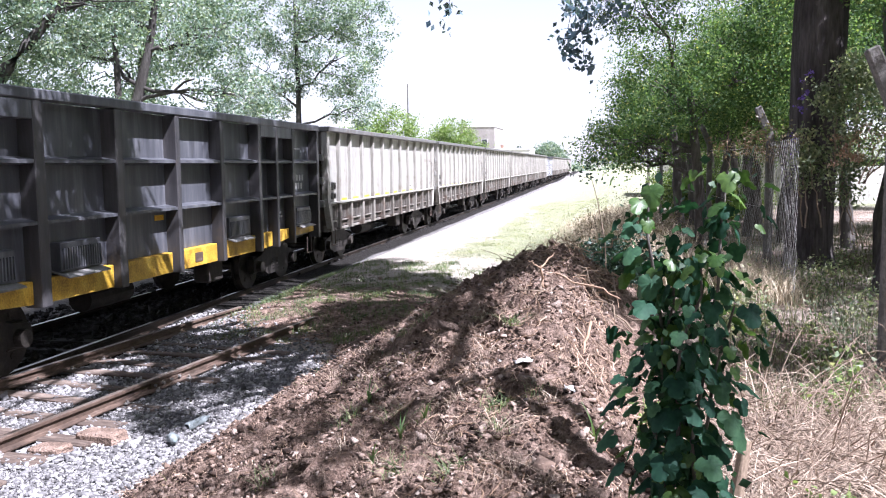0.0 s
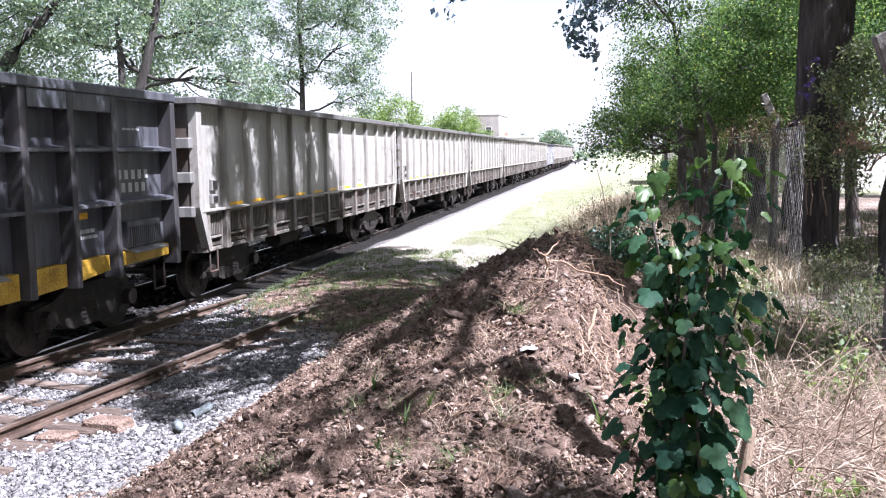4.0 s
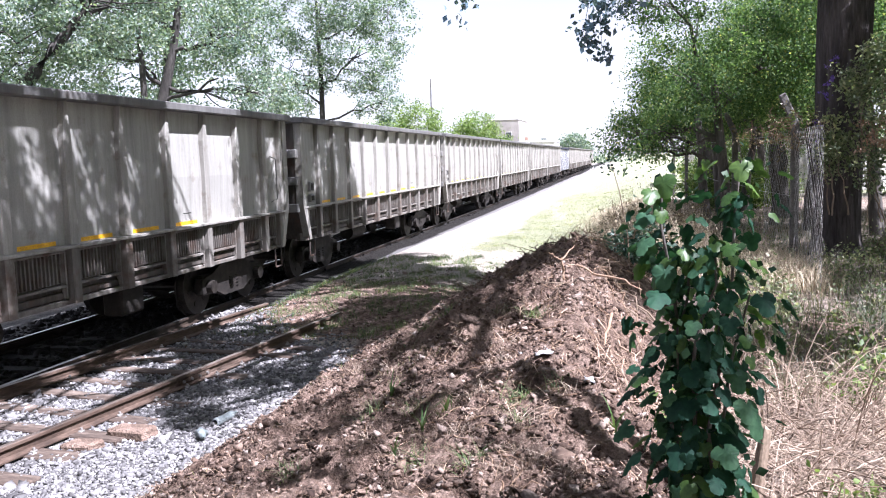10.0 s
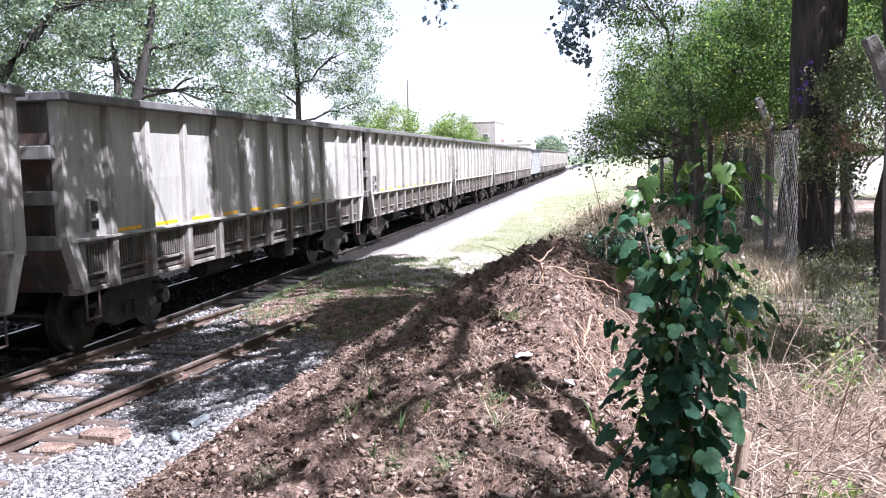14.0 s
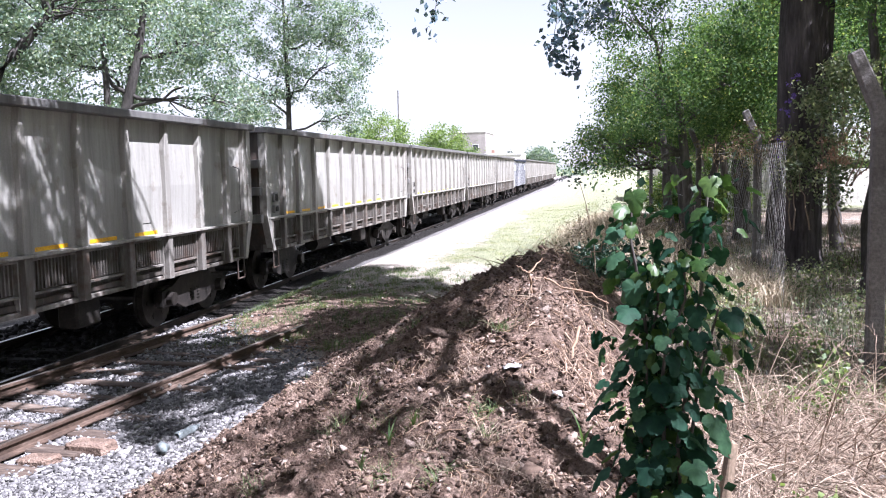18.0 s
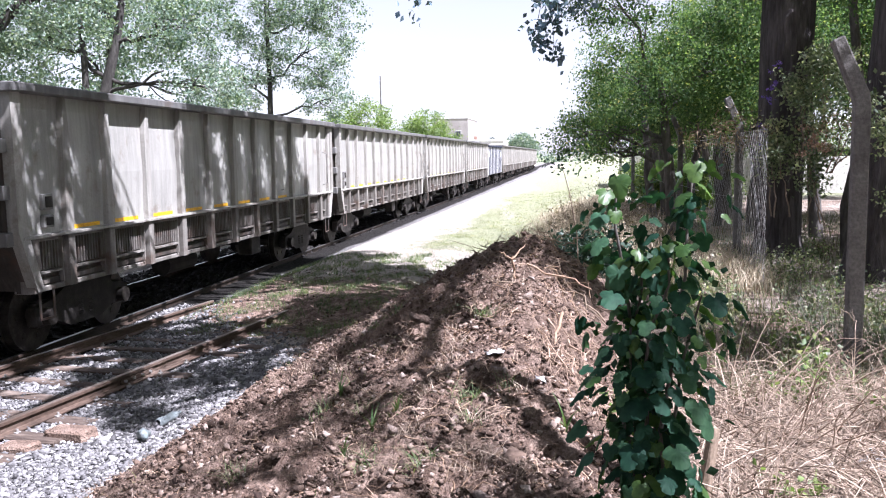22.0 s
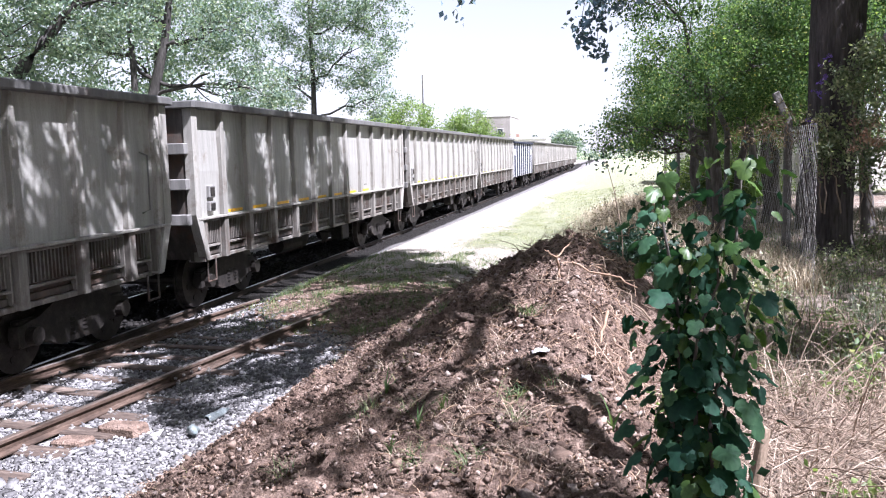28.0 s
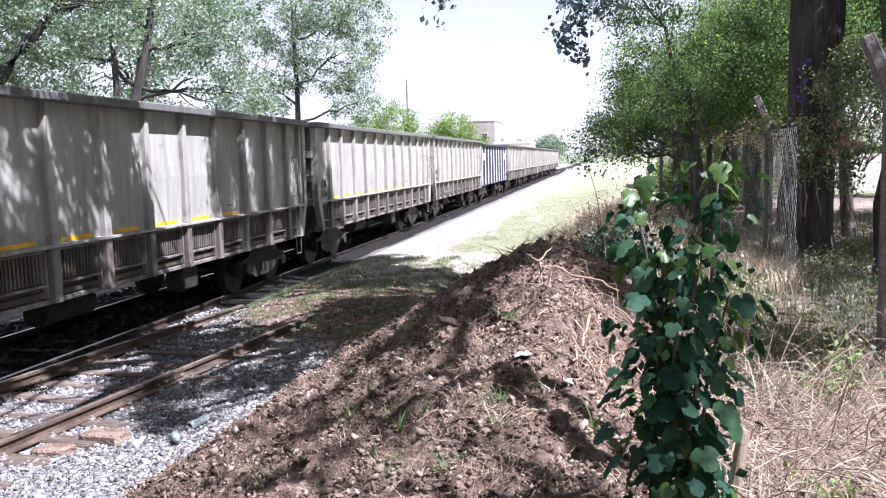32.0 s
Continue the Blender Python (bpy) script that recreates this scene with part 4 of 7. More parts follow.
        for z in (1.5, 2.1, 2.7):
            part("end_beam", bm_box(-1.40, 1.40, min(y0, y0 + e * 0.13), max(y0, y0 + e * 0.13), z - 0.07, z + 0.07, bevel=0.01), M_DARK, w)
    part("floor_plate", bm_box(-1.36, 1.36, -h + 0.3, h - 0.3, 0.93, 1.0), M_DARK, w)
    under_gear(w, 6.25)
    return w


def blue_wagon():
    w = thing("hopper_wagon", "faded blue-black hopper wagon with white upright ribs", "freight wagon", "wagons of the train")
    h = 5.9
    for s in (1, -1):
        part("side_plate", bm_box(min(s * 1.34, s * 1.40), max(s * 1.34, s * 1.40), -h, h, 1.0, 3.12), M_BLUE, w)
        part("top_rim", bm_box(min(s * 1.34, s * 1.52), max(s * 1.34, s * 1.52), -h, h, 3.12, 3.24, bevel=0.012), M_BLUE, w)
        for k in range(10):
            y = -h + 0.2 + k * (2 * h - 0.4) / 9
            part("rib", bm_box(min(s * 1.36, s * 1.425), max(s * 1.36, s * 1.425), y - 0.11, y + 0.11, 0.95, 3.115, bevel=0.012), M_WHITE, w, "white upright rib")
        for y in (-5.0, 5.0):
            part("panel_mark", bm_box(min(s * 1.40, s * 1.41), max(s * 1.40, s * 1.41), y - 0.35, y + 0.35, 2.35, 2.75), M_WHITE, w, "pale panel mark")
    for e in (-1, 1):
        part("end_plate", bm_box(-1.36, 1.36, e * h - 0.05, e * h + 0.05, 1.0, 3.12), M_BLUE, w)
    part("floor_plate", bm_box(-1.34, 1.34, -h + 0.3, h - 0.3, 0.93, 1.0), M_BLUE, w)
    under_gear(w, 5.9)
    return w


JOINT = 18.49          # where the dark wagon ends at the start
SPEED, GAIN = 1.6726, 0.00492          # pace at the start, and how fast it grows
WAGONS = []


def build_train():
    d = dark_wagon()
    WAGONS.append((d, JOINT - 6.25))
    g = grey_wagon()
    for k in range(6):
        w = g if k == 0 else copy_thing(g, Matrix())
        WAGONS.append((w, JOINT + GAP + BODY / 2 + k * PITCH))
    b = blue_wagon()
    s = JOINT + 6 * PITCH
    WAGONS.append((b, s + GAP + 5.9))
    s += GAP + 11.8
    for k in range(5):
        WAGONS.append((copy_thing(g, Matrix()), s + GAP + BODY / 2 + k * PITCH))
    for w, y in WAGONS:
        w.matrix_basis = train_pose(y)


def train_pose(y):
    return pose(AXIS, 0, 0, 0, 0, HEAD) @ pose(0, y, 0)


build_main_track()
build_siding()
build_train()


# ---------------------------------------------------------------- trees and plants
def clump_leaves(centres, per, spread, size, rng, flat=0.7, droop=0.3):
    n = len(centres)
    p = np.repeat(np.asarray(centres), per, axis=0)
    off = rng.normal(0, 1, (n * per, 3)) * np.array([spread, spread, spread * flat])
    return leaf_cards(p + off, size, rng, droop=droop)


def tree(name, label, base, trunk, lobes, clumps, per, spread, size, leaf, bark, seed, category="tree", group="", limb_r=0.5):
    """A tapered trunk along a path, limbs to each lobe of the crown, and leaves in clumps about the limbs' ends.
    trunk: points and radii from the base; lobes: centre and half axes of the crown's masses, all from the base."""
    rng = np.random.default_rng(seed)
    t = thing(name, label, category, group, base)
    path = np.array([p[:3] for p in trunk], float)
    rad = np.array([p[3] for p in trunk], float)
    fine = np.linspace(0, len(path) - 1, 3 * len(path))
    pp = np.stack([np.interp(fine, range(len(path)), path[:, i]) for i in range(3)], 1)
    rr = np.interp(fine, range(len(path)), rad)
    v, f = tube_arrays(pp, rr, 12)
    mesh_ob("trunk", v, f, bark, t, smooth=True)
    centres = []
    weights = np.array([l[3] * l[4] * l[5] for l in lobes], float) ** 0.75
    for l, share in zip(lobes, weights / weights.sum()):
        c, ax = np.array(l[:3], float), np.array(l[3:6], float)
        start = pp[np.argmin(np.linalg.norm(pp - (c - np.array([0, 0, ax[2] * 0.8])), axis=1))]
        r0 = limb_r * rad[-1] + 0.25 * rad[0]
        main = curve_path(start, c, 0.06, 7, rng)
        limb = [tube_arrays(main, np.linspace(r0 * 0.8, r0 * 0.3, 7), 7)]
        n = max(3, int(clumps * share))
        d = rng.normal(0, 1, (n, 3))
        d /= np.linalg.norm(d, axis=1)[:, None]
        pts = c + d * ax * (rng.uniform(0.25, 1.0, n) ** 0.55)[:, None]
        centres.append(pts)
        for q in pts[:: max(1, n // 9)]:
            st = main[rng.integers(2, 7)]
            limb.append(tube_arrays(curve_path(st, q, 0.08, 5, rng), np.linspace(r0 * 0.28, r0 * 0.05, 5), 5))
        v, f = gather(limb)
        mesh_ob("limb", v, f, bark, t, smooth=True)
    v, f = clump_leaves(np.concatenate(centres), per, spread, size, rng)
    mesh_ob("crown", v, f, leaf, t)
    return t


def at_ground(x, y, dz=-0.05):
    return (x, y, lands(x, y) + dz)


def build_left_trees():
    t = tree("poplar_tree", "tall grey-leaved poplar with a forked leaning trunk behind the track", at_ground(-14.6, 24.0),
         [(0.0, -0.6, 0, 0.24), (0.1, -0.2, 2.6, 0.20), (0.35, 0, 4.4, 0.17), (0.9, 0, 6.2, 0.12), (1.4, 0, 9.0, 0.06)],
         [(-2.4, 0.2, 6.9, 2.2, 2.2, 1.7), (2.9, 0, 6.4, 1.7, 1.8, 1.3), (1.0, 0.5, 9.2, 3.0, 2.6, 2.3), (3.6, 0.6, 4.6, 1.5, 1.6, 1.0), (-3.9, 0, 5.3, 1.6, 1.8, 1.5), (-1.6, 0, 8.4, 2.0, 2.0, 1.6)],
         370, 92, 0.20, 0.105, M_LEAFGREY, M_BARK3, 11, group="poplars behind the track")
    mesh_ob("trunk", *tube_arrays([(-0.1, -0.6, 0), (-0.05, -0.4, 2.5), (-0.12, -0.2, 5.0), (-0.35, 0, 8.0)], [0.15, 0.13, 0.10, 0.05], 9), M_BARK3, t, smooth=True)
    mesh_ob("limb", *tube_arrays(curve_path((0.3, 0, 4.4), (2.2, 0.2, 5.1), 0.03, 6), np.linspace(0.07, 0.025, 6), 7), M_BARK3, t, smooth=True)
    tree("poplar_tree", "tall grey-leaved poplar rising behind the freight wagons", at_ground(-13.4, 35.5),
         [(0, 0, 0, 0.20), (0.05, 0, 3.0, 0.15), (0.1, 0, 6.0, 0.10), (0, 0, 10, 0.05)],
         [(-1.4, 0, 6.6, 2.4, 2.4, 1.8), (1.9, 0, 7.0, 1.9, 2.2, 1.7), (0.4, 0, 9.4, 3.2, 2.6, 2.0), (-2.4, 0.5, 4.5, 1.6, 1.8, 1.0), (2.6, 0.4, 5.0, 1.3, 1.6, 0.9), (0.6, 0, 11.8, 2.6, 2.4, 1.6), (3.2, 0, 8.6, 1.2, 1.4, 1.3)],
         350, 92, 0.21, 0.115, M_LEAFGREY, M_BARK3, 12, group="poplars behind the track")
    tree("poplar_tree", "spreading grey-leaved poplar with a leaning limb behind the track", at_ground(-14.6, 18.6),
         [(-1.6, -1, 0, 0.30), (-1.2, -0.6, 2.4, 0.24), (-0.2, 0, 4.6, 0.17), (1.4, 0.4, 6.4, 0.10)],
         [(-1.5, 0, 5.8, 2.6, 2.4, 1.9), (1.4, 0.6, 6.6, 2.4, 2.2, 1.6), (-0.4, 1.4, 4.1, 2.6, 2.0, 0.9), (-4.0, 1, 6.2, 2.2, 2.2, 2.2), (0.5, 0, 8.6, 3.0, 2.6, 1.8)],
         380, 92, 0.20, 0.10, M_LEAFGREY, M_BARK3, 13, group="poplars behind the track")
    tree("poplar_tree", "grey-leaved poplar further along behind the track", at_ground(-19.5, 33.0),
         [(0, 0, 0, 0.3), (0.2, 0, 4.0, 0.22), (0.3, 0, 9.0, 0.1)],
         [(-1.0, 0, 7.0, 3.2, 2.8, 2.6), (2.0, 0, 8.4, 3.0, 2.6, 2.6), (0, 0, 4.4, 3.0, 2.4, 1.3), (0.5, 0, 10.8, 3, 3, 2.2)],
         380, 60, 0.34, 0.15, M_LEAFGREY, M_BARK3, 14, group="poplars behind the track")
    tree("small_tree", "light green small tree beyond the wagons", at_ground(-15.6, 58.0),
         [(0, 0, 0, 0.14), (0, 0, 2.0, 0.1), (0, 0, 5.0, 0.05)],
         [(-1.2, 0, 4.2, 2.0, 1.8, 1.7), (1.0, 0, 4.9, 1.7, 1.6, 1.9), (2.4, 0, 3.4, 1.6, 1.6, 1.2)],
         210, 55, 0.28, 0.15, M_LEAFLIGHT, M_BARK2, 15)
    tree("small_tree", "rounded light green tree beyond the wagons", at_ground(-13.6, 75.0),
         [(0, 0, 0, 0.16), (0, 0, 2.0, 0.12), (0, 0, 4.6, 0.05)],
         [(-1.3, 0, 3.8, 2.0, 1.8, 1.7), (1.3, 0, 3.6, 1.9, 1.8, 1.6), (0, 0, 5.0, 1.8, 1.8, 1.6)],
         210, 55, 0.3, 0.17, M_LEAFLIGHT, M_BARK2, 16)
    # pale leaf colour stands in for the haze of distance
    tree("small_tree", "distant round tree by the houses, paled for haze", at_ground(-14.5, 205.0),
         [(0, 0, 0, 0.2), (0, 0, 5.0, 0.12)],
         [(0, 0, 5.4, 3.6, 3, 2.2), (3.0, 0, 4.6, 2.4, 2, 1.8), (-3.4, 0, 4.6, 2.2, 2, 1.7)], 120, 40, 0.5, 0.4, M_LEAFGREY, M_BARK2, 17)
    tree("cypress_tree", "narrow dark cypress by the far houses", at_ground(-17.6, 170.0),
         [(0, 0, 0, 0.2), (0, 0, 5.0, 0.06)], [(0, 0, 3.2, 1.1, 1.1, 2.8)], 70, 60, 0.3, 0.25, M_LEAFDARK, M_BARK2, 18)
    pole = thing("utility_pole", "slim pale steel pole behind the wagons", "pole", at=at_ground(-14.2, 60.0))
    v, f = tube_arrays([(0, 0, 0), (0, 0, 4.5), (0, 0, 8.2)], [0.08, 0.06, 0.045], 8)
    mesh_ob("shaft", v, f, M_CONC, pole)


def build_right_trees():
    # the large tree by the fence, whose high crown shades the heap and the train
    b = at_ground(2.98, 13.4)
    # crown masses out of view, each placed where its shade should fall
    high = [(1.2, 11.4, 8.2, 1.0, 0.9, 0.6), (0.6, 14.6, 8.8, 1.6, 1.6, 1.0), (-0.8, 17.2, 9.2, 1.6, 1.5, 1.0), (0.95, 7.2, 8.5, 0.60, 0.6, 0.3), (0.6, 5.8, 8.5, 0.35, 0.5, 0.3), (-1.4, 9.0, 8.6, 0.9, 0.7, 0.4),
            (3.1, 5.5, 8.4, 0.42, 0.7, 0.5), (2.95, 4.3, 8.4, 0.28, 0.5, 0.4), (2.6, 6.6, 8.4, 0.5, 0.7, 0.5), (4.2, 6.2, 8.1, 0.75, 0.8, 0.6), (6.0, 4.9, 8.3, 1.1, 0.8, 0.6), (6.3, 12.0, 8.4, 1.0, 0.9, 0.6),
            (-2.9, 9.1, 8.6, 1.2, 0.38, 0.5), (-3.0, 8.1, 8.6, 1.0, 0.30, 0.4), (-3.0, 7.1, 8.6, 1.2, 0.32, 0.5), (-3.1, 12.1, 8.6, 1.1, 0.36, 0.5), (-2.8, 13.0, 8.7, 1.1, 0.40, 0.5), (-3.0, 14.0, 8.8, 1.2, 0.46, 0.6),
            (-2.9, 15.1, 8.9, 1.2, 0.46, 0.6), (-3.0, 16.2, 9.0, 1.2, 0.46, 0.6), (-3.1, 17.4, 9.0, 1.0, 0.34, 0.5), (0.2, 6.6, 8.6, 0.35, 0.5, 0.3), (-0.6, 8.2, 8.6, 0.5, 0.4, 0.3), (-0.6, 7.0, 8.5, 0.45, 0.4, 0.3),
            (-2.9, 6.2, 8.7, 1.2, 0.6, 0.6), (-3.1, 4.9, 8.8, 1.3, 0.8, 0.6), (-3.4, 2.4, 9.0, 1.3, 1.2, 0.7)]
    tree("shade_tree", "large dark-barked shade tree inside the wire fence", b,
         [(-0.02, 0, 0, 0.42), (-0.02, 0, 0.3, 0.345), (-0.01, 0, 0.8, 0.325), (0.0, 0, 2.0, 0.345), (0.04, 0, 3.4, 0.385), (0.08, 0, 5.0, 0.36), (0.1, 0, 6.8, 0.25)],
         [(x - b[0], y - b[1], z - b[2], p, q, r) for x, y, z, p, q, r in high],
         900, 210, 0.15, 0.085, M_LEAF, M_BARK, 31, limb_r=0.35)
    # a bare-limbed tree beyond the edge of the view, whose boughs draw streaks of shade over the heap
    b = at_ground(4.2, 1.4)
    t = tree("bare_limbed_tree", "thin tree with long bare boughs over the heap", b,
         [(0, 0, 0, 0.10), (0, 0, 3.0, 0.08), (0, 0, 6.4, 0.06)], [(x - b[0], y - b[1], z - b[2], p, q, r) for x, y, z, p, q, r in ((2.95, 2.7, 8.3, 0.32, 0.5, 0.3), (2.4, 3.4, 8.3, 0.3, 0.45, 0.3), (2.0, 2.6, 8.3, 0.4, 0.5, 0.3))], 22, 26, 0.10, 0.07, M_LEAF, M_BARK2, 44, limb_r=0.2)
    # unseen leaves, added so that the sapling stands in shade
    g = np.random.default_rng(45)
    mesh_ob("foliage", *clump_leaves(np.array([4.22, 1.35, 8.3]) - np.array(b) + g.normal(0, 1, (34, 3)) * np.array([0.19, 0.16, 0.15]), 22, 0.06, 0.06, g), M_LEAF, t)
    # unseen boughs, laid back along the sun from their streaks of shade
    for line, r, leafy in (([(4.2, 1.4, 4.6), (3.0, 2.2, 4.6), (2.01, 2.98, 4.2), (1.87, 2.96, 4.2), (1.76, 3.02, 4.2), (1.66, 3.12, 4.2), (1.58, 3.23, 4.2), (1.39, 3.53, 4.2), (1.30, 3.69, 4.2), (1.20, 3.87, 4.2), (1.03, 4.13, 4.2)], 0.068, 0),
                           ([(1.03, 4.13, 4.2), (0.8, 4.25, 4.5), (0.6, 4.5, 4.8)], 0.03, 14),
                           ([(4.2, 1.4, 6.0), (3.4, 2.5, 6.5), (2.43, 3.51, 6.5), (2.31, 3.34, 6.5), (2.16, 3.32, 6.5), (2.09, 3.04, 6.5), (1.9, 2.96, 6.5), (1.7, 2.76, 6.5), (1.4, 2.5, 6.5)], 0.056, 46),
                           ([(2.95, 4.3, 8.2), (2.6, 4.1, 7.3), (2.21, 3.85, 6.5), (2.02, 3.68, 6.5), (1.83, 3.51, 6.5), (1.65, 3.35, 6.5), (1.29, 3.28, 6.5)], 0.050, 48),
                           ([(3.05, 5.1, 8.2), (2.5, 4.8, 7.3), (1.93, 4.51, 6.5), (1.76, 4.4, 6.5), (1.57, 4.38, 6.5), (1.43, 4.0, 6.5), (1.25, 3.79, 6.5), (0.86, 3.97, 6.5), (0.72, 3.66, 6.5), (0.5, 3.3, 6.5)], 0.054, 80)):
        q = np.array(line) - np.array(b)
        fine = np.linspace(0, len(q) - 1, 5 * len(q))
        q = np.stack([np.interp(fine, range(len(q)), q[:, i]) for i in range(3)], 1) + RNG.normal(0, 0.012, (len(fine), 3))
        mesh_ob("bough", *tube_arrays(q, np.linspace(r, r * 0.6, len(q)), 7), M_BARK2, t, smooth=True)
        if not leafy:
            continue
        g = np.random.default_rng(int(r * 1000) + len(q))
        m = leafy
        mesh_ob("foliage", *clump_leaves(q[g.integers(len(q) // 3, len(q), m)] + g.normal(0, 0.07, (m, 3)), 8, 0.05, 0.06, g), M_LEAF, t)
    spots = [(4.3, 16.4, 1.0, 32), (3.5, 21.0, 1.05, 33), (3.9, 27.0, 1.1, 34), (4.3, 36.0, 1.1, 35), (6.6, 52.0, 1.2, 38), (6.4, 43.0, 1.1, 41), (1.75, 16.4, 0.95, 42), (2.2, 22.5, 1.0, 43), (5.8, 18.0, 1.7, 36), (5.6, 24.0, 1.7, 37)]
    for i, (x, y, k, sd) in enumerate(spots):
        tops = [(-0.2, 0.2, 4.9 * k, 1.7 * k, 1.8 * k, 1.3 * k), (0.8, -0.2, 5.6 * k, 1.4 * k, 1.4 * k, 0.9 * k)] if y > 40 or x > 5 else [(1.1, 0.3, 4.5 * k, 1.3 * k, 1.5 * k, 0.8 * k)]
        tree("hedgerow_tree", "leafy green tree overhanging the wire fence", at_ground(x, y),
             [(0, 0, 0, 0.13 * k), (-0.1, 0, 1.4, 0.10 * k), (-0.3, 0, 3.2, 0.06 * k)],
             [(-0.7, -0.5, 3.1 * k, 1.3 * k, 1.5 * k, 1.0 * k), (0.7, 0.6, 3.6 * k, 1.6 * k, 1.8 * k, 1.2 * k),
              (-1.5, 0.2, 2.4 * k, 0.7 * k, 0.9 * k, 0.7 * k)] + tops + ([(-1.2, -1.5, 4.3, 0.8, 0.8, 0.6), (-1.85, -0.6, 1.95, 0.55, 0.6, 0.42), (-1.2, -0.2, 1.75, 0.5, 0.5, 0.35)] if sd == 42 else []),
             320, 150, 0.16 * k, (0.036 + 0.001 * y) * (1 if y < 40 else 1.6), M_LEAFMIX, M_BARK2, sd, group="trees along the fence")
    # nearer boughs that hang into view in front of and behind the large trunk
    b = at_ground(4.4, 12.6)
    tree("acacia_tree", "fine-leaved green tree crowding the large trunk", b,
         [(0, 0, 0, 0.16), (-0.1, 0, 2.0, 0.13), (-0.2, 0, 4.5, 0.08)],
         [(-1.6, 0.9, 4.7, 1.3, 1.2, 0.9), (0.3, -0.8, 4.2, 1.5, 1.3, 1.1), (1.6, 0.4, 3.4, 1.3, 1.3, 1.0), (0.6, -2.6, 4.0, 1.0, 1.0, 0.8)],
         300, 90, 0.15, 0.06, M_LEAFMIX, M_BARK, 39)
    # dark grove and undergrowth inside the fence
    for x, y, k, sd in ((11.5, 21.0, 0.9, 63), (3.6, 27.5, 0.9, 66), (2.8, 24.6, 0.8, 76), (3.2, 30.5, 1.2, 77), (4.0, 37.0, 1.4, 78), (8.6, 40.0, 2.6, 79), (11.8, 40.5, 2.7, 80), (15.0, 40.2, 2.6, 81), (6.2, 39.5, 2.3, 82)):
        tree("shrub", "dense dark green undergrowth shrub in shade", at_ground(x, y),
             [(0, 0, 0, 0.05), (0, 0, 0.5, 0.03)],
             [(0, 0, 0.8 * k, 1.2 * k, 1.2 * k, 0.6 * k), (0.9 * k, 0.2, 0.6 * k, 0.8 * k, 0.9 * k, 0.5 * k), (-0.8 * k, -0.2, 0.6 * k, 0.8 * k, 0.8 * k, 0.5 * k)],
             90, 60, 0.2, 0.10, M_LEAF, M_BARK, sd, "shrub", "undergrowth inside the fence")
    for x, y, k, sd in ((8.6, 20.5, 1.15, 93), (8.6, 12.6, 1.1, 94), (12.0, 31.0, 1.3, 71), (16.0, 26.0, 1.3, 72), (8.5, 36.0, 1.2, 73), (9.5, 14.0, 0.9, 74), (21.0, 33.0, 1.5, 75)):
        tree("grove_tree", "green tree of the grove beyond the fence", at_ground(x, y),
             [(0, 0, 0, 0.16 * k), (0, 0, 2.2, 0.12 * k), (0.1, 0, 4.6, 0.06)],
             [(-1.2, 0, 4.2 * k, 1.9 * k, 1.8 * k, 1.3 * k), (1.3, 0, 4.6 * k, 1.9 * k, 1.8 * k, 1.4 * k), (0, 0, 6.2 * k, 2.2 * k, 2 * k, 1.4 * k)],
             230, 60, 0.30, 0.13, M_LEAF, M_BARK, sd, group="trees of the grove")
    # unseen trees, added behind and to the right to cut the sky's fill light
    for x, y, k, sd in ((13.0, 8.0, 2.6, 81), (14.0, 0.0, 2.6, 82), (9.0, -7.0, 2.2, 83), (2.0, -8.5, 2.0, 84), (-4.5, -9.0, 1.9, 85), (15.0, 16.0, 2.5, 86), (-9.5, -22.0, 1.8, 87), (6.0, -15.0, 2.0, 88)):
        tree("grove_tree", "unseen tall leafy tree added to block sky light", at_ground(x, y),
             [(0, 0, 0, 0.16 * k), (0, 0, 2.2, 0.12 * k), (0.1, 0, 4.6, 0.07 * k)],
             [(-1.2, 0, 3.0 * k, 1.9 * k, 1.8 * k, 1.3 * k), (1.3, 0, 3.4 * k, 1.9 * k, 1.8 * k, 1.4 * k), (0, 0, 4.6 * k, 2.0 * k, 2 * k, 1.3 * k), (0.4, 0.5, 1.7 * k, 2.0 * k, 1.8 * k, 0.8 * k)],
             200, 46, 0.5, 0.26, M_LEAF, M_BARK, sd, group="trees of the grove")
    rng = np.random.default_rng(40)
    t = thing("dark_trunk_tree", "thick dark trunk leaning beside the fence, wrapped in shade", "tree", at=at_ground(3.5, 11.0))
    p = np.array([(0, 0, 0), (0.04, 0, 0.5), (0.12, 0, 1.6), (0.25, 0, 3.4), (0.35, 0, 6.0)])
    mesh_ob("trunk", *tube_arrays(p, [0.36, 0.29, 0.27, 0.27, 0.2], 14), M_BARK, t, smooth=True)
    for x, y, r, h in ((1.68, 20.0, 0.11, 3.5), (3.4, 17.6, 0.13, 4), (2.9, 18.8, 0.10, 4), (2.4, 26, 0.10, 3.5), (5.0, 14.0, 0.12, 4.5), (3.9, 13.2, 0.09, 4.5), (6.2, 16.0, 0.15, 5), (2.9, 23.5, 0.12, 3.2), (3.6, 22.5, 0.13, 3.6)):
        t = thing("slender_tree", "slender grey-barked tree standing inside the fence", "tree", "slender trees inside the fence", at_ground(x, y))
        p = curve_path((0, 0, 0), (rng.normal(0, 0.25), rng.normal(0, 0.2), h), 0.02, 7, rng)
        mesh_ob("trunk", *tube_arrays(p, np.linspace(r, r * 0.6, 7), 9), M_BARK2, t, smooth=True)


VIOLETS = [(-0.26, 1.25, 2.78), (-0.30, 1.25, 2.56), (-0.36, 1.25, 2.36), (-0.48, 1.22, 1.93), (-0.43, 1.22, 1.71)]


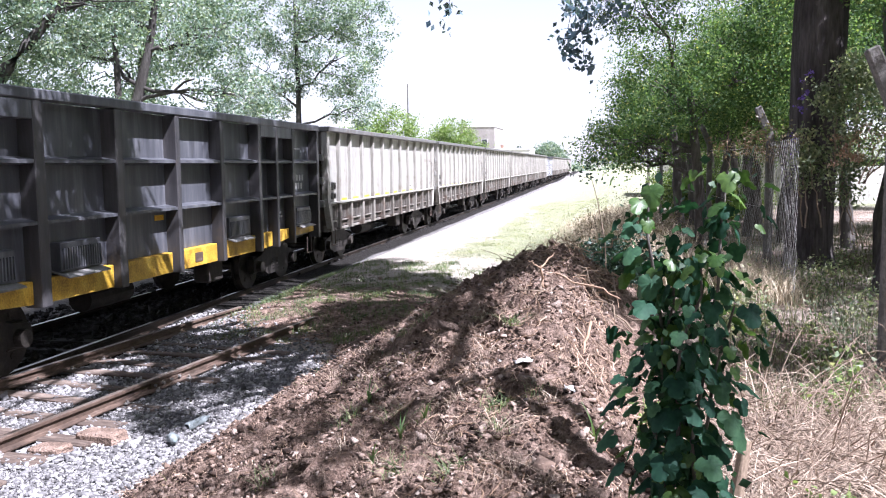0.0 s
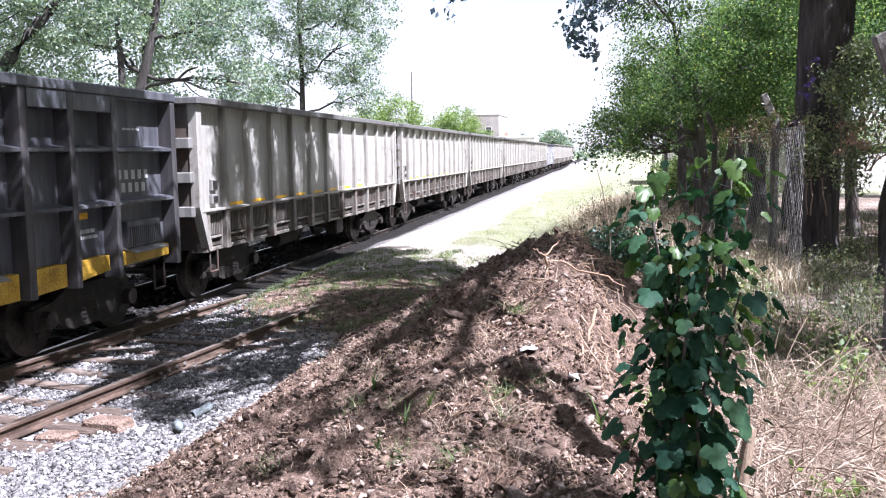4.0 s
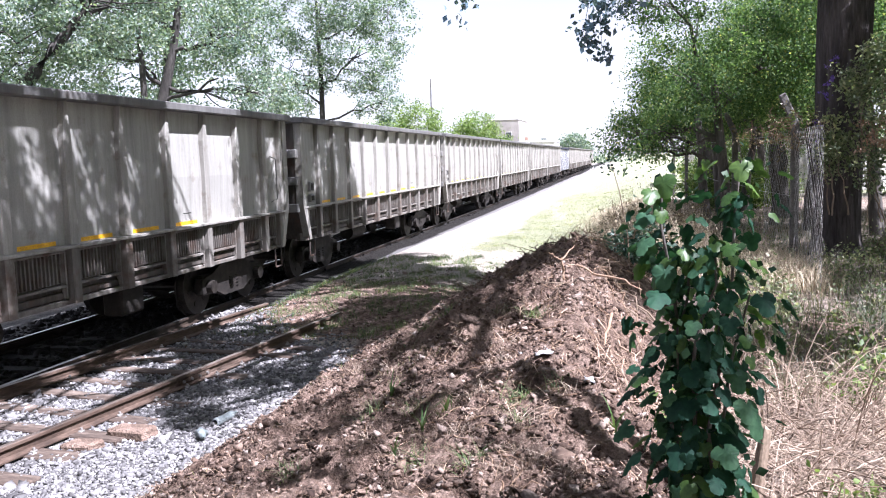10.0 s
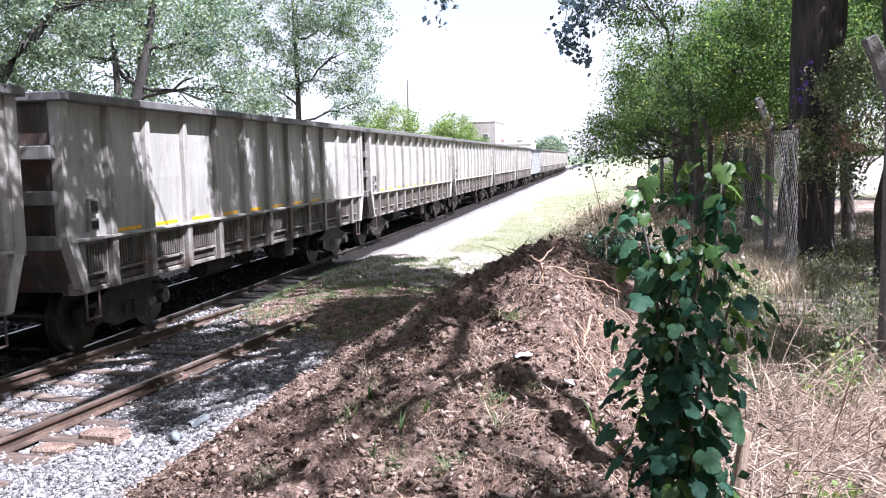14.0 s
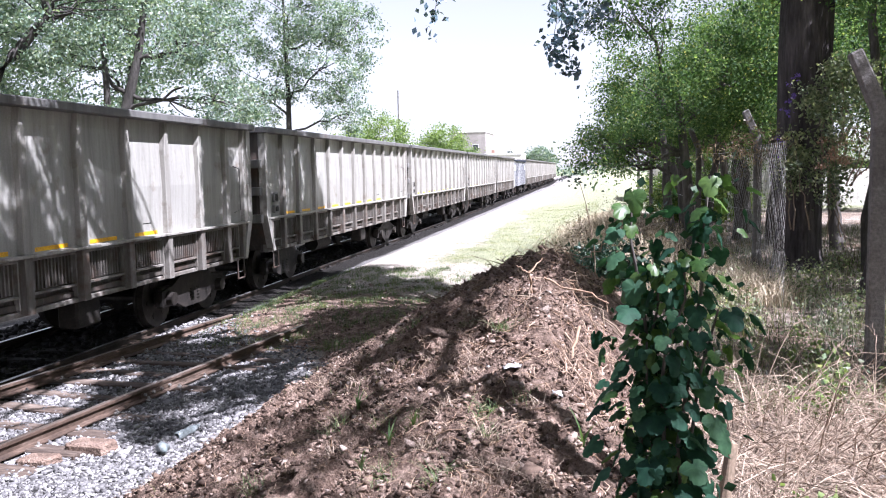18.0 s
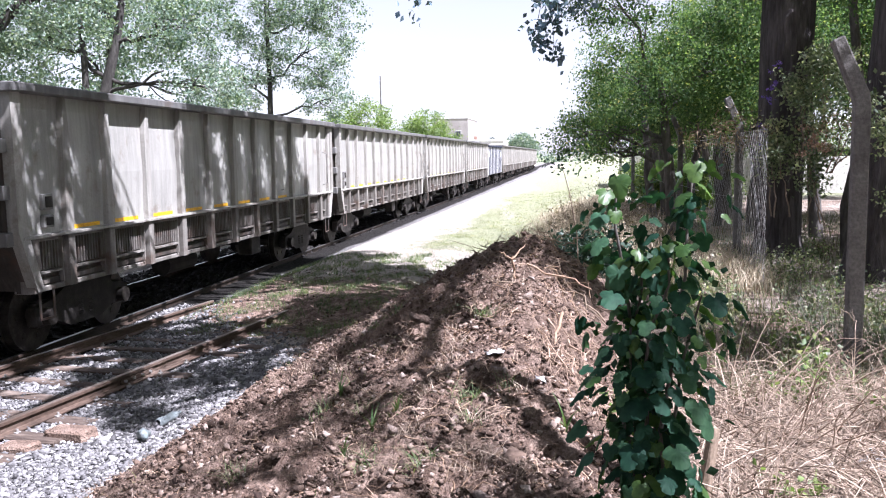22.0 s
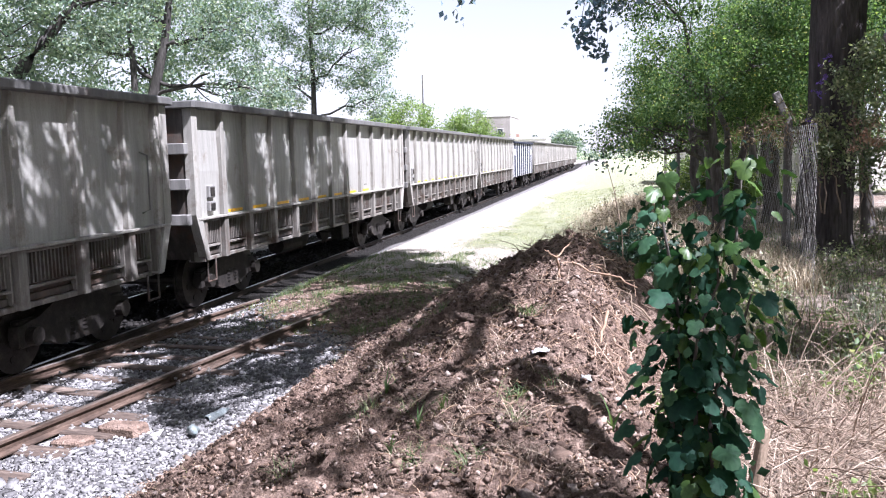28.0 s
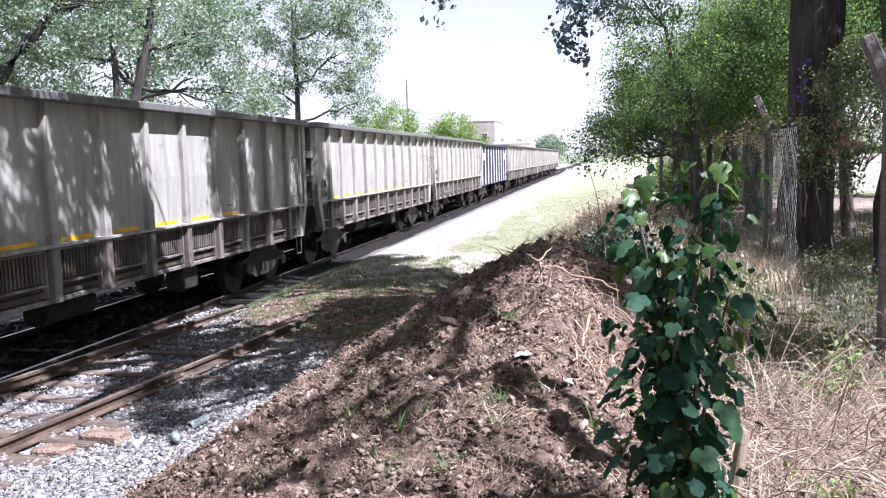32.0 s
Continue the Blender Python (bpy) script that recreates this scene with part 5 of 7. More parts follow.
def build_creeper():
    """Creeper on the fence and the trunk, with violet and dried pink blossom."""
    rng = np.random.default_rng(90)
    t = thing("creeper", "dusty grey-green creeper hanging over fence and trunk", "creeper", at=(3.0, 11.4, 0.85))
    lobes = [(0.30, 0.4, 2.2, 0.5, 0.5, 0.55), (0.75, -0.3, 1.7, 0.5, 0.5, 0.65), (0.9, -0.8, 0.9, 0.45, 0.5, 0.5), (0.15, 0.8, 1.5, 0.25, 0.3, 0.5), (0.5, -1.6, 2.0, 0.45, 0.5, 0.5), (0.0, 0.75, 2.4, 0.30, 0.2, 0.5), (-0.35, 0.85, 1.6, 0.22, 0.15, 0.45), (0.3, 0.7, 2.75, 0.35, 0.25, 0.3)]
    for k, l in enumerate(lobes):
        d = rng.normal(0, 1, (34, 3))
        d /= np.linalg.norm(d, axis=1)[:, None]
        pts = np.array(l[:3]) + d * np.array(l[3:]) * (rng.random(34) ** 0.5)[:, None]
        v, f = clump_leaves(pts, 34, 0.09, 0.055, rng)
        mesh_ob("foliage", v, f, M_CREEPER, t)
        for p in pts[:3]:
            mesh_ob("stem", *tube_arrays(curve_path((l[0] + rng.normal(0, 0.1), l[1] + rng.normal(0, 0.1), max(0.0, l[2] - 0.9)), p, 0.02, 8, rng), np.linspace(0.012, 0.004, 8), 5), M_STICK, t)
    pts = np.array([0.03, 0.2, 1.75]) + rng.normal(0, 1, (26, 3)) * np.array([0.14, 0.14, 0.13])
    mesh_ob("dried_blossom", *clump_leaves(pts, 22, 0.04, 0.035, rng), M_PINK, t, "dried pink blossom")
    for x, y, z in VIOLETS:
        pts = np.array([x, y, z]) + rng.normal(0, 0.04, (5, 3))
        mesh_ob("violet_blossom", *clump_leaves(pts, 5, 0.025, 0.045, rng), M_PURPLE, t, "violet blossom")


def spray(label, root, tips, n, size, mat, seed):
    """A leafy twig that hangs in from above."""
    rng = np.random.default_rng(seed)
    t = thing("overhanging_spray", label, "branch", "sprays of the overhanging boughs", root)
    for q in tips:
        q = np.array(q) - np.array(root)
        p = curve_path((0, 0, 0), q, 0.05, 8, rng)
        mesh_ob("twig", *tube_arrays(p, np.linspace(0.006, 0.002, 8), 5), M_BARK, t)
        c = p[rng.integers(5, 8, n)] + rng.normal(0, 1, (n, 3)) * np.array([0.05, 0.06, 0.055])
        mesh_ob("foliage", *leaf_cards(c, size, rng, droop=0.7, narrow=0.75), mat, t)


def build_sprays():
    spray("dark leafy spray hanging from a bough overhead", (-0.15, 7.3, 5.6), [(-0.20, 7.0, 3.28), (-0.34, 6.9, 3.42), (-0.26, 7.0, 3.38), (-0.12, 7.0, 3.66), (-0.20, 7.0, 3.50), (0.02, 7.1, 3.68)], 100, 0.055, M_SPRAY, 101)
    spray("dark leafy spray hanging from a bough overhead", (-1.0, 6.1, 5.4), [(-1.11, 5.9, 3.50), (-1.09, 5.95, 3.62)], 55, 0.055, M_SPRAY, 102)
    spray("light leafy spray at the edge of the crown", (0.6, 9.6, 6.0), [(0.15, 9.0, 4.1), (0.35, 9.4, 3.85), (0.55, 9.2, 4.3), (0.75, 9.6, 3.95)], 130, 0.05, M_LEAFMIX, 103)


# ---------------------------------------------------------------- fence
POSTS = [(1.90, 6.2), (2.20, 12.4), (2.0, 17.7), (1.85, 23.0), (1.7, 28.4), (1.55, 33.8)]


def build_fence():
    fe = thing("wire_fence", "old chain-link fence on cranked concrete posts", "fence")
    for x, y in POSTS:
        z = 0.75
        bm = bmesh.new()
        o = [(0.055, -0.2), (-0.055, -0.2), (-0.052, 1.98), (-0.06, 2.04), (-0.215, 2.43), (-0.135, 2.47), (0.04, 2.08), (0.052, 2.0)]
        prism(bm, o, -0.045, 0.045)
        bmesh.ops.bevel(bm, geom=bm.edges[:], offset=0.012, segments=1, affect="EDGES")
        p = part("post", bm, M_CONC, fe)
        p.matrix_basis = pose(x, y, z, 0, 0, 0)
    for (xa, ya), (xb, yb) in zip(POSTS[:-1], POSTS[1:]):
        L = math.hypot(xb - xa, yb - ya)
        d = np.array([(xb - xa) / L, (yb - ya) / L, 0])
        pieces = []
        mesh = 0.15
        hgt = 1.85
        n = int((L + hgt) / mesh)
        for k in range(n):
            for sgn in (1, -1):
                s0 = k * mesh - hgt if sgn > 0 else k * mesh
                if ya > 16:
                    continue
                a, b = (s0, 0.0), (s0 + sgn * hgt, hgt)
                # clip to the bay
                lo, hi = min(a[0], b[0]), max(a[0], b[0])
                if hi < 0 or lo > L:
                    continue
                def at(s):
                    t = (s - a[0]) / (b[0] - a[0])
                    return t * hgt
                p0, p1 = max(lo, L - 2.4 if ya < 10 else 0.0), min(hi, L if ya < 10 else 2.2)
                if p1 <= p0:
                    continue
                sag = 0.02 * math.sin(k * 0.21) + 0.008 * math.sin(k * 1.7)
                q0 = np.array([xa, ya, 0.86]) + d * p0 + np.array([0, 0, at(p0)])
                q1 = np.array([xa, ya, 0.86]) + d * p1 + np.array([0, 0, at(p1)])
                pieces.append(tube_arrays([q0, (q0 + q1) / 2 + np.array([sag, 0, 0]), q1], [0.0026] * 3, 3))
        for z in ((0.9, 1.8, 2.68) if ya > 10 else ()):
            q0, q1 = np.array([xa, ya, z]), np.array([xb, yb, z])
            pieces.append(tube_arrays([q0, (q0 + q1) / 2 - np.array([0, 0, 0.03]), q1], [0.004] * 3, 4))
        v, f = gather(pieces)
        mesh_ob("chain_link", v, f, M_MESH, fe)


# ---------------------------------------------------------------- the heap's stones, roots and weeds
def stones(n, spots, size, seed, squash=0.75):
    """Faceted stones as arrays: jittered octahedra with cut corners."""
    rng = np.random.default_rng(seed)
    base = np.array([(x, y, z) for x in (-0.8, 0.8) for y in (-0.8, 0.8) for z in (-0.8, 0.8)], float)
    faces = np.array([(0, 1, 3), (0, 3, 2), (4, 6, 7), (4, 7, 5), (0, 4, 5), (0, 5, 1), (2, 3, 7), (2, 7, 6), (0, 2, 6), (0, 6, 4), (1, 5, 7), (1, 7, 3)])
    m = len(base)
    jit = rng.uniform(0.55, 1.3, (n, m, 1))
    ax = rng.uniform(0.5, 1.35, (n, 1, 3)) * np.array([1, 1, squash])
    s = size * np.exp(rng.normal(0, 0.35, n))[:, None, None]
    a = rng.uniform(0, 2 * np.pi, n)
    v = (base[None] * jit + rng.normal(0, 0.22, (n, m, 3))) * ax * s
    b = rng.uniform(-0.7, 0.7, n)[:, None]
    v = np.stack([v[..., 0] * np.cos(b) - v[..., 2] * np.sin(b), v[..., 1], v[..., 0] * np.sin(b) + v[..., 2] * np.cos(b)], -1)
    c, sn = np.cos(a)[:, None], np.sin(a)[:, None]
    x, y = v[..., 0] * c - v[..., 1] * sn, v[..., 0] * sn + v[..., 1] * c
    v = np.stack([x, y, v[..., 2]], -1) + spots[:, None]
    f = faces[None] + (np.arange(n) * m)[:, None, None]
    return v.reshape(-1, 3), f.reshape(-1, 3)


def build_ballast():
    rng = np.random.default_rng(50)
    n = 68000
    y = 4.6 + 9.4 * rng.random(n) ** 1.1
    x = rng.uniform(-7.0, -3.0, n)
    fx = np.interp(y, FOOT_Y, FOOT_X)
    keep = (x < fx + 0.34 * fbm(x, y, 0.55, 3, 77) + rng.normal(0.0, 0.14, n)) & (y + 0.9 * (x + 6.0) < 12.6 + rng.normal(0, 0.5, n))
    near_rail = np.abs(x - (-5.06 + 0.122 * (y - 10))) < 0.085
    keep &= ~near_rail & ~(np.abs(x - (-6.82 + 0.122 * (y - 10))) < 0.085)
    x, y = x[keep], y[keep]
    z = land(x, y) + rng.uniform(-0.012, 0.014, len(x))
    v, f = stones(len(x), np.stack([x, y, z], 1), 0.016, 51)
    tagged(mesh_ob("ballast", v, f, M_BALLAST), "pale grey crushed stone ballast", "ballast", kind="stuff")
    # stones under the train, with its shade in their colour
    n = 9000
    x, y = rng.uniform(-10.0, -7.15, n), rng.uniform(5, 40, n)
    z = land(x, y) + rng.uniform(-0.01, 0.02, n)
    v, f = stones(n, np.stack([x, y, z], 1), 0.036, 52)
    tagged(mesh_ob("ballast", v, f, M_OILSHADE), "oiled crushed stone between the main rails, darkened for train shade", "ballast", kind="stuff")


def build_clods():
    rng = np.random.default_rng(55)
    n = 64000
    y = 3.0 + 8.5 * rng.random(n) ** 1.25
    x = np.interp(y, FOOT_Y, FOOT_X) + rng.uniform(-0.3, 4.3, n)
    over = x - np.interp(y, FOOT_Y, FOOT_X) - 0.34 * fbm(x, y, 0.55, 3, 77)
    x, y = x[over > -0.12], y[over > -0.12]
    n = len(x)
    rx = np.interp(y, RIDGE_Y, RIDGE_X)
    keep = (x < rx + 0.6) & (fbm(x, y, 0.5, 3, 59) + rng.normal(0, 0.35, n) > -0.15)
    x, y = x[keep], y[keep]
    z = land(x, y) + rng.uniform(-0.008, 0.01, len(x))
    v, f = stones(len(x), np.stack([x, y, z], 1), 0.0085, 56, 0.85)
    k = rng.permutation(len(x))
    w, g = stones(5200, np.stack([x[k], y[k], z[k]], 1)[:5200], 0.015, 58, 0.7)
    w2, g2 = stones(420, np.stack([x[k], y[k], z[k] - 0.003], 1)[5200:5620], 0.021, 59, 0.6)
    v, f = gather([(v, f), (w, g), (w2, g2)])
    tagged(mesh_ob("earth_clods", v, f, M_CLOD), "crumbs and clods of turned brown soil", "soil", kind="stuff")
    n = 2000
    y = 3.2 + 7.0 * rng.random(n) ** 1.2
    x = np.interp(y, FOOT_Y, FOOT_X) + rng.uniform(0.0, 4.3, n)
    keep = (x < np.interp(y, RIDGE_Y, RIDGE_X) + 0.5) & (fbm(x, y, 0.9, 2, 62) + rng.normal(0, 0.4, n) > -0.1)
    x, y = x[keep], y[keep]
    v, f = stones(len(x), np.stack([x, y, land(x, y) + 0.004], 1), 0.0125, 63, 0.5)
    tagged(mesh_ob("stone_chips", v, f, M_CHIP), "pale chips of stone and bark on the soil", "stone chips", kind="stuff")
    n = 9000
    x, y = rng.uniform(-6.4, -1.6, n), rng.uniform(10.4, 17.5, n)
    keep = fbm(x, y, 0.8, 3, 60) + rng.normal(0, 0.3, n) > 0.1
    x, y = x[keep], y[keep]
    v, f = stones(len(x), np.stack([x, y, land(x, y)], 1), 0.015, 61, 0.6)
    tagged(mesh_ob("earth_clods", v, f, M_CLOD), "clods and stones over the buried end of the siding", "soil", kind="stuff")
    # chips of straw, root and bark worked into the soil
    n = 13000
    y = rng.uniform(3.0, 10.5, n)
    x = np.interp(y, FOOT_Y, FOOT_X) + rng.uniform(0.0, 4.2, n)
    keep = x < np.interp(y, RIDGE_Y, RIDGE_X) + 0.5
    x, y = x[keep], y[keep]
    v, f = blades(x, y, 0.035, 57, 0.0025, 2.6, 2)
    tagged(mesh_ob("soil_litter", v, f, M_ROOT), "chips of straw and root in the soil", "litter", kind="stuff")


def build_heap_tufts():
    """Withered and green tufts of grass turned up with the soil."""
    rng = np.random.default_rng(66)
    for mat, count, label in ((M_STRAW, 34, "withered tuft of grass turned up with the soil"), (M_TUFT, 16, "small green tuft of grass sprouting from the soil")):
        for k in range(count):
            y = rng.uniform(3.5, 6.4)
            x = np.interp(y, RIDGE_Y, RIDGE_X) - abs(rng.normal(0.5, 0.55))
            if x < np.interp(y, FOOT_Y, FOOT_X) + 0.3:
                continue
            n = int(rng.integers(26, 70))
            px, py = x + rng.normal(0, 0.035, n), y + rng.normal(0, 0.035, n)
            v, f = blades(px, py, rng.uniform(0.05, 0.11), 600 + k, 0.0024, 1.6, 4)
            at = (x, y, lands(x, y))
            ob = mesh_ob("grass_tuft", v - np.array(at), f, mat)
            ob.location = at
            tagged(ob, label, "grass tuft", "tufts on the heap")


def build_vine():
    """The lobed-leaf sapling in front of the fence."""
    rng = np.random.default_rng(60)
    base = at_ground(0.29, 3.0)
    t = thing("mulberry_sapling", "dense young sapling with large lobed dark green leaves", "sapling", at=base)
    tops = [(-0.15, 0.03, 1.46), (0.11, 0.0, 1.52), (0.02, -0.05, 1.24), (-0.06, 0.06, 1.22), (0.15, 0.06, 1.05), (-0.10, -0.04, 0.95)]
    stems = [curve_path((rng.normal(0, 0.04), rng.normal(0, 0.04), 0), q, 0.025, 9, rng) for q in tops]
    for s in stems:
        mesh_ob("stem", *tube_arrays(s, np.linspace(0.011, 0.004, 9), 6), M_BARK2, t, smooth=True)
    kinds = []
    for k in range(5):
        g = np.random.default_rng(70 + k)
        ang = np.linspace(-math.pi, math.pi, 41)[:-1]
        lob = 0.50 + 0.40 * np.abs(np.cos(1.5 * ang)) ** 1.1 * (0.7 + 0.4 * np.cos(ang)) + 0.05 * np.abs(np.sin(10 * ang))
        lob[np.abs(np.abs(ang) - math.pi) < 0.3] *= 0.5
        px, py = lob * np.cos(ang) + 0.55, lob * np.sin(ang)
        pz = -0.28 * np.abs(py) ** 1.4 - 0.16 * px ** 2 + g.normal(0, 0.035, len(px))
        mid = np.array([[0.55, 0, 0.05], [0.0, 0, 0.0]])
        v = np.concatenate([np.stack([px, py, pz], 1), mid[:1]])
        n = len(px)
        f = np.array([[i, (i + 1) % n, n] for i in range(n)])
        for mat in (M_SAPLING, M_SAPTIP):
            me = mesh_ob("leaf", v, f, mat, t)
            kinds.append(me)
            me.matrix_basis = pose(tops[0][0] + 0.02 * k, 0.02 * k, 0.9 + 0.1 * k, 30, 20 * k, 60 * k) @ Matrix.Scale(0.06, 4)
    dark, tip = kinds[0::2], kinds[1::2]
    for i in range(540):
        st = stems[rng.choice(len(stems), p=[0.2, 0.22, 0.18, 0.16, 0.12, 0.12])]
        u = 0.02 + 0.98 * rng.random() ** 0.8
        k = min(7, int(u * 8))
        q = st[k] + (st[k + 1] - st[k]) * (u * 8 - k)
        a = rng.uniform(0, 2 * math.pi)
        out = (0.015 + 0.25 * rng.random() ** 1.5) * (1.1 - 0.5 * u)
        size = rng.uniform(0.028, 0.066) * (1.15 - 0.32 * u)
        young = u > 0.93 or rng.random() < 0.2
        m = pose(q[0] + out * math.cos(a), q[1] + out * math.sin(a), q[2] + rng.uniform(-0.02, 0.06), 0, rng.uniform(15, 75), math.degrees(a)) @ pose(0, 0, 0, rng.uniform(-25, 25), 0, 0) @ Matrix.Scale(size, 4)
        shared("leaf", (tip if young else dark)[rng.integers(5)], m, t)
    # the smaller inner leaves, in darker greens than the outer ones
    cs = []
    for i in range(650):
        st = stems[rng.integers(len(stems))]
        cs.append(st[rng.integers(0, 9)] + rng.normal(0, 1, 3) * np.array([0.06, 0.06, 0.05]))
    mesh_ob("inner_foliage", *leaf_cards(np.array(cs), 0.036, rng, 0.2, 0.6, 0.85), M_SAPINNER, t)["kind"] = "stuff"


def blades(x, y, height, seed, width=0.004, lean=0.35, seg=3, base=None):
    """Bent tapering blades standing on the land, as arrays."""
    rng = np.random.default_rng(seed)
    n = len(x)
    z = (land(x, y) if base is None else base) - 0.01
    h = height * rng.uniform(0.5, 1.25, n)
    a = rng.uniform(0, 2 * np.pi, n)
    ln = np.minimum(lean * rng.uniform(0.2, 1.6, n) * h, 0.34)
    d = np.stack([np.cos(a), np.sin(a)], 1)
    side = np.stack([-d[:, 1], d[:, 0]], 1)
    rows = []
    for k in range(seg + 1):
        t = k / seg
        w = width * (1 - 0.85 * t)
        cx = x + d[:, 0] * ln * t * t
        cy = y + d[:, 1] * ln * t * t
        cz = z + h * t * (1 - 0.18 * t)
        rows.append(np.stack([cx - side[:, 0] * w, cy - side[:, 1] * w, cz], 1))
        rows.append(np.stack([cx + side[:, 0] * w, cy + side[:, 1] * w, cz], 1))
    v = np.stack(rows, 1).reshape(-1, 3)
    m = 2 * (seg + 1)
    f = np.array([[2 * k, 2 * k + 1, 2 * k + 3, 2 * k + 2] for k in range(seg)])
    f = (f[None] + (np.arange(n) * m)[:, None, None]).reshape(-1, 4)
    return v, f


def build_grass():
    rng = np.random.default_rng(80)
    # matted straw by the fence
    n = 15000
    x, y = rng.uniform(0.5, 3.0, n), 2.7 + 5.0 * rng.random(n) ** 1.2
    keep = rng.random(n) > 0.9 * smooth(5.2, 6.8, y)
    v, f = blades(x[keep], y[keep], 0.15, 81, 0.0036, 3.0, 4)
    tagged(mesh_ob("dry_grass", v, f, M_STRAW), "matted sun-bleached dry grass by the fence", "dry grass", kind="stuff")
    n = 700
    x, y = rng.uniform(0.7, 3.0, n), rng.uniform(3.4, 6.6, n)
    v, f = blades(x, y, 0.42, 85, 0.0042, 1.7, 6)
    tagged(mesh_ob("dry_stalks", v, f, M_STRAW), "long arching dry stalks over the matted grass", "dry grass", kind="stuff")
    n = 9000
    x, y = rng.uniform(0.9, 7.0, n), 5.2 + 17 * rng.random(n) ** 1.4
    v, f = blades(x, y, 0.22, 86, 0.006, 0.8, 3)
    tagged(mesh_ob("weeds", v, f, M_WEED), "low dull weeds in the shade of the grove", "weeds", kind="stuff")
    n = 12000
    y = 10.4 + 22 * rng.random(n) ** 1.4
    x = rng.normal(0.05, 0.6, n) - 0.02 * (y - 12)
    v, f = blades(x, y, 0.46, 82, 0.005, 0.6)
    tagged(mesh_ob("dry_grass", v, f, M_HAY), "tall dry grass along the bank", "dry grass", kind="stuff")
    n = 5200
    y = 11.2 + 13 * rng.random(n) ** 1.2
    x = rng.normal(0.42, 0.36, n) - 0.03 * (y - 12)
    keep = fbm(x, y, 1.3, 3, 31) + rng.normal(0, 0.3, n) > -0.2
    v, f = blades(x[keep], y[keep], 0.82, 88, 0.0045, 0.35, 4)
    tagged(mesh_ob("tall_dry_grass", v, f, M_HAY), "tall bleached grass standing on the bank, sunlight in its colour", "dry grass", kind="stuff")
    # low sward of the strip by the track
    n = 60000
    y = 12.5 + 45 * rng.random(n) ** 1.7
    x = rng.uniform(-5.6, 0.0, n)
    keep = (fbm(x, y, 3.0, 3, 12) + rng.normal(0, 0.3, n) > 0.0) & (rng.random(n) < 0.10 + smooth(18, 24, y + fbm(x, y, 3, 2, 27))) & (x > -4.3 + 0.9 * fbm(x, y, 3.5, 4, 12))
    v, f = blades(x[keep], y[keep], 0.06, 83, 0.006, 1.3, 2)
    tagged(mesh_ob("grass", v, f, M_GRASS), "low patchy green and yellow grass beside the track", "grass", kind="stuff")
    n = 34000
    x, y = rng.uniform(-6.3, -2.2, n), rng.uniform(11.6, 20.0, n)
    keep = fbm(x, y, 1.0, 3, 17) + rng.normal(0, 0.12, n) > 0.05
    v, f = blades(x[keep], y[keep], 0.11, 87, 0.004, 0.9, 3)
    tagged(mesh_ob("grass", v, f, M_TUFT), "tufted grass over the buried end of the siding", "grass", kind="stuff")
    n = 2500
    y = rng.uniform(3.2, 11, n)
    x = np.interp(y, FOOT_Y, FOOT_X) + rng.uniform(0.0, 3.0, n)
    keep = fbm(x, y, 1.6, 2, 14) > 0.35
    v, f = blades(x[keep], y[keep], 0.07, 84, 0.0022, 1.2, 3)
    tagged(mesh_ob("heap_grass", v, f, M_GRASS), "sparse thin grass wisps on the turned soil", "grass", kind="stuff")


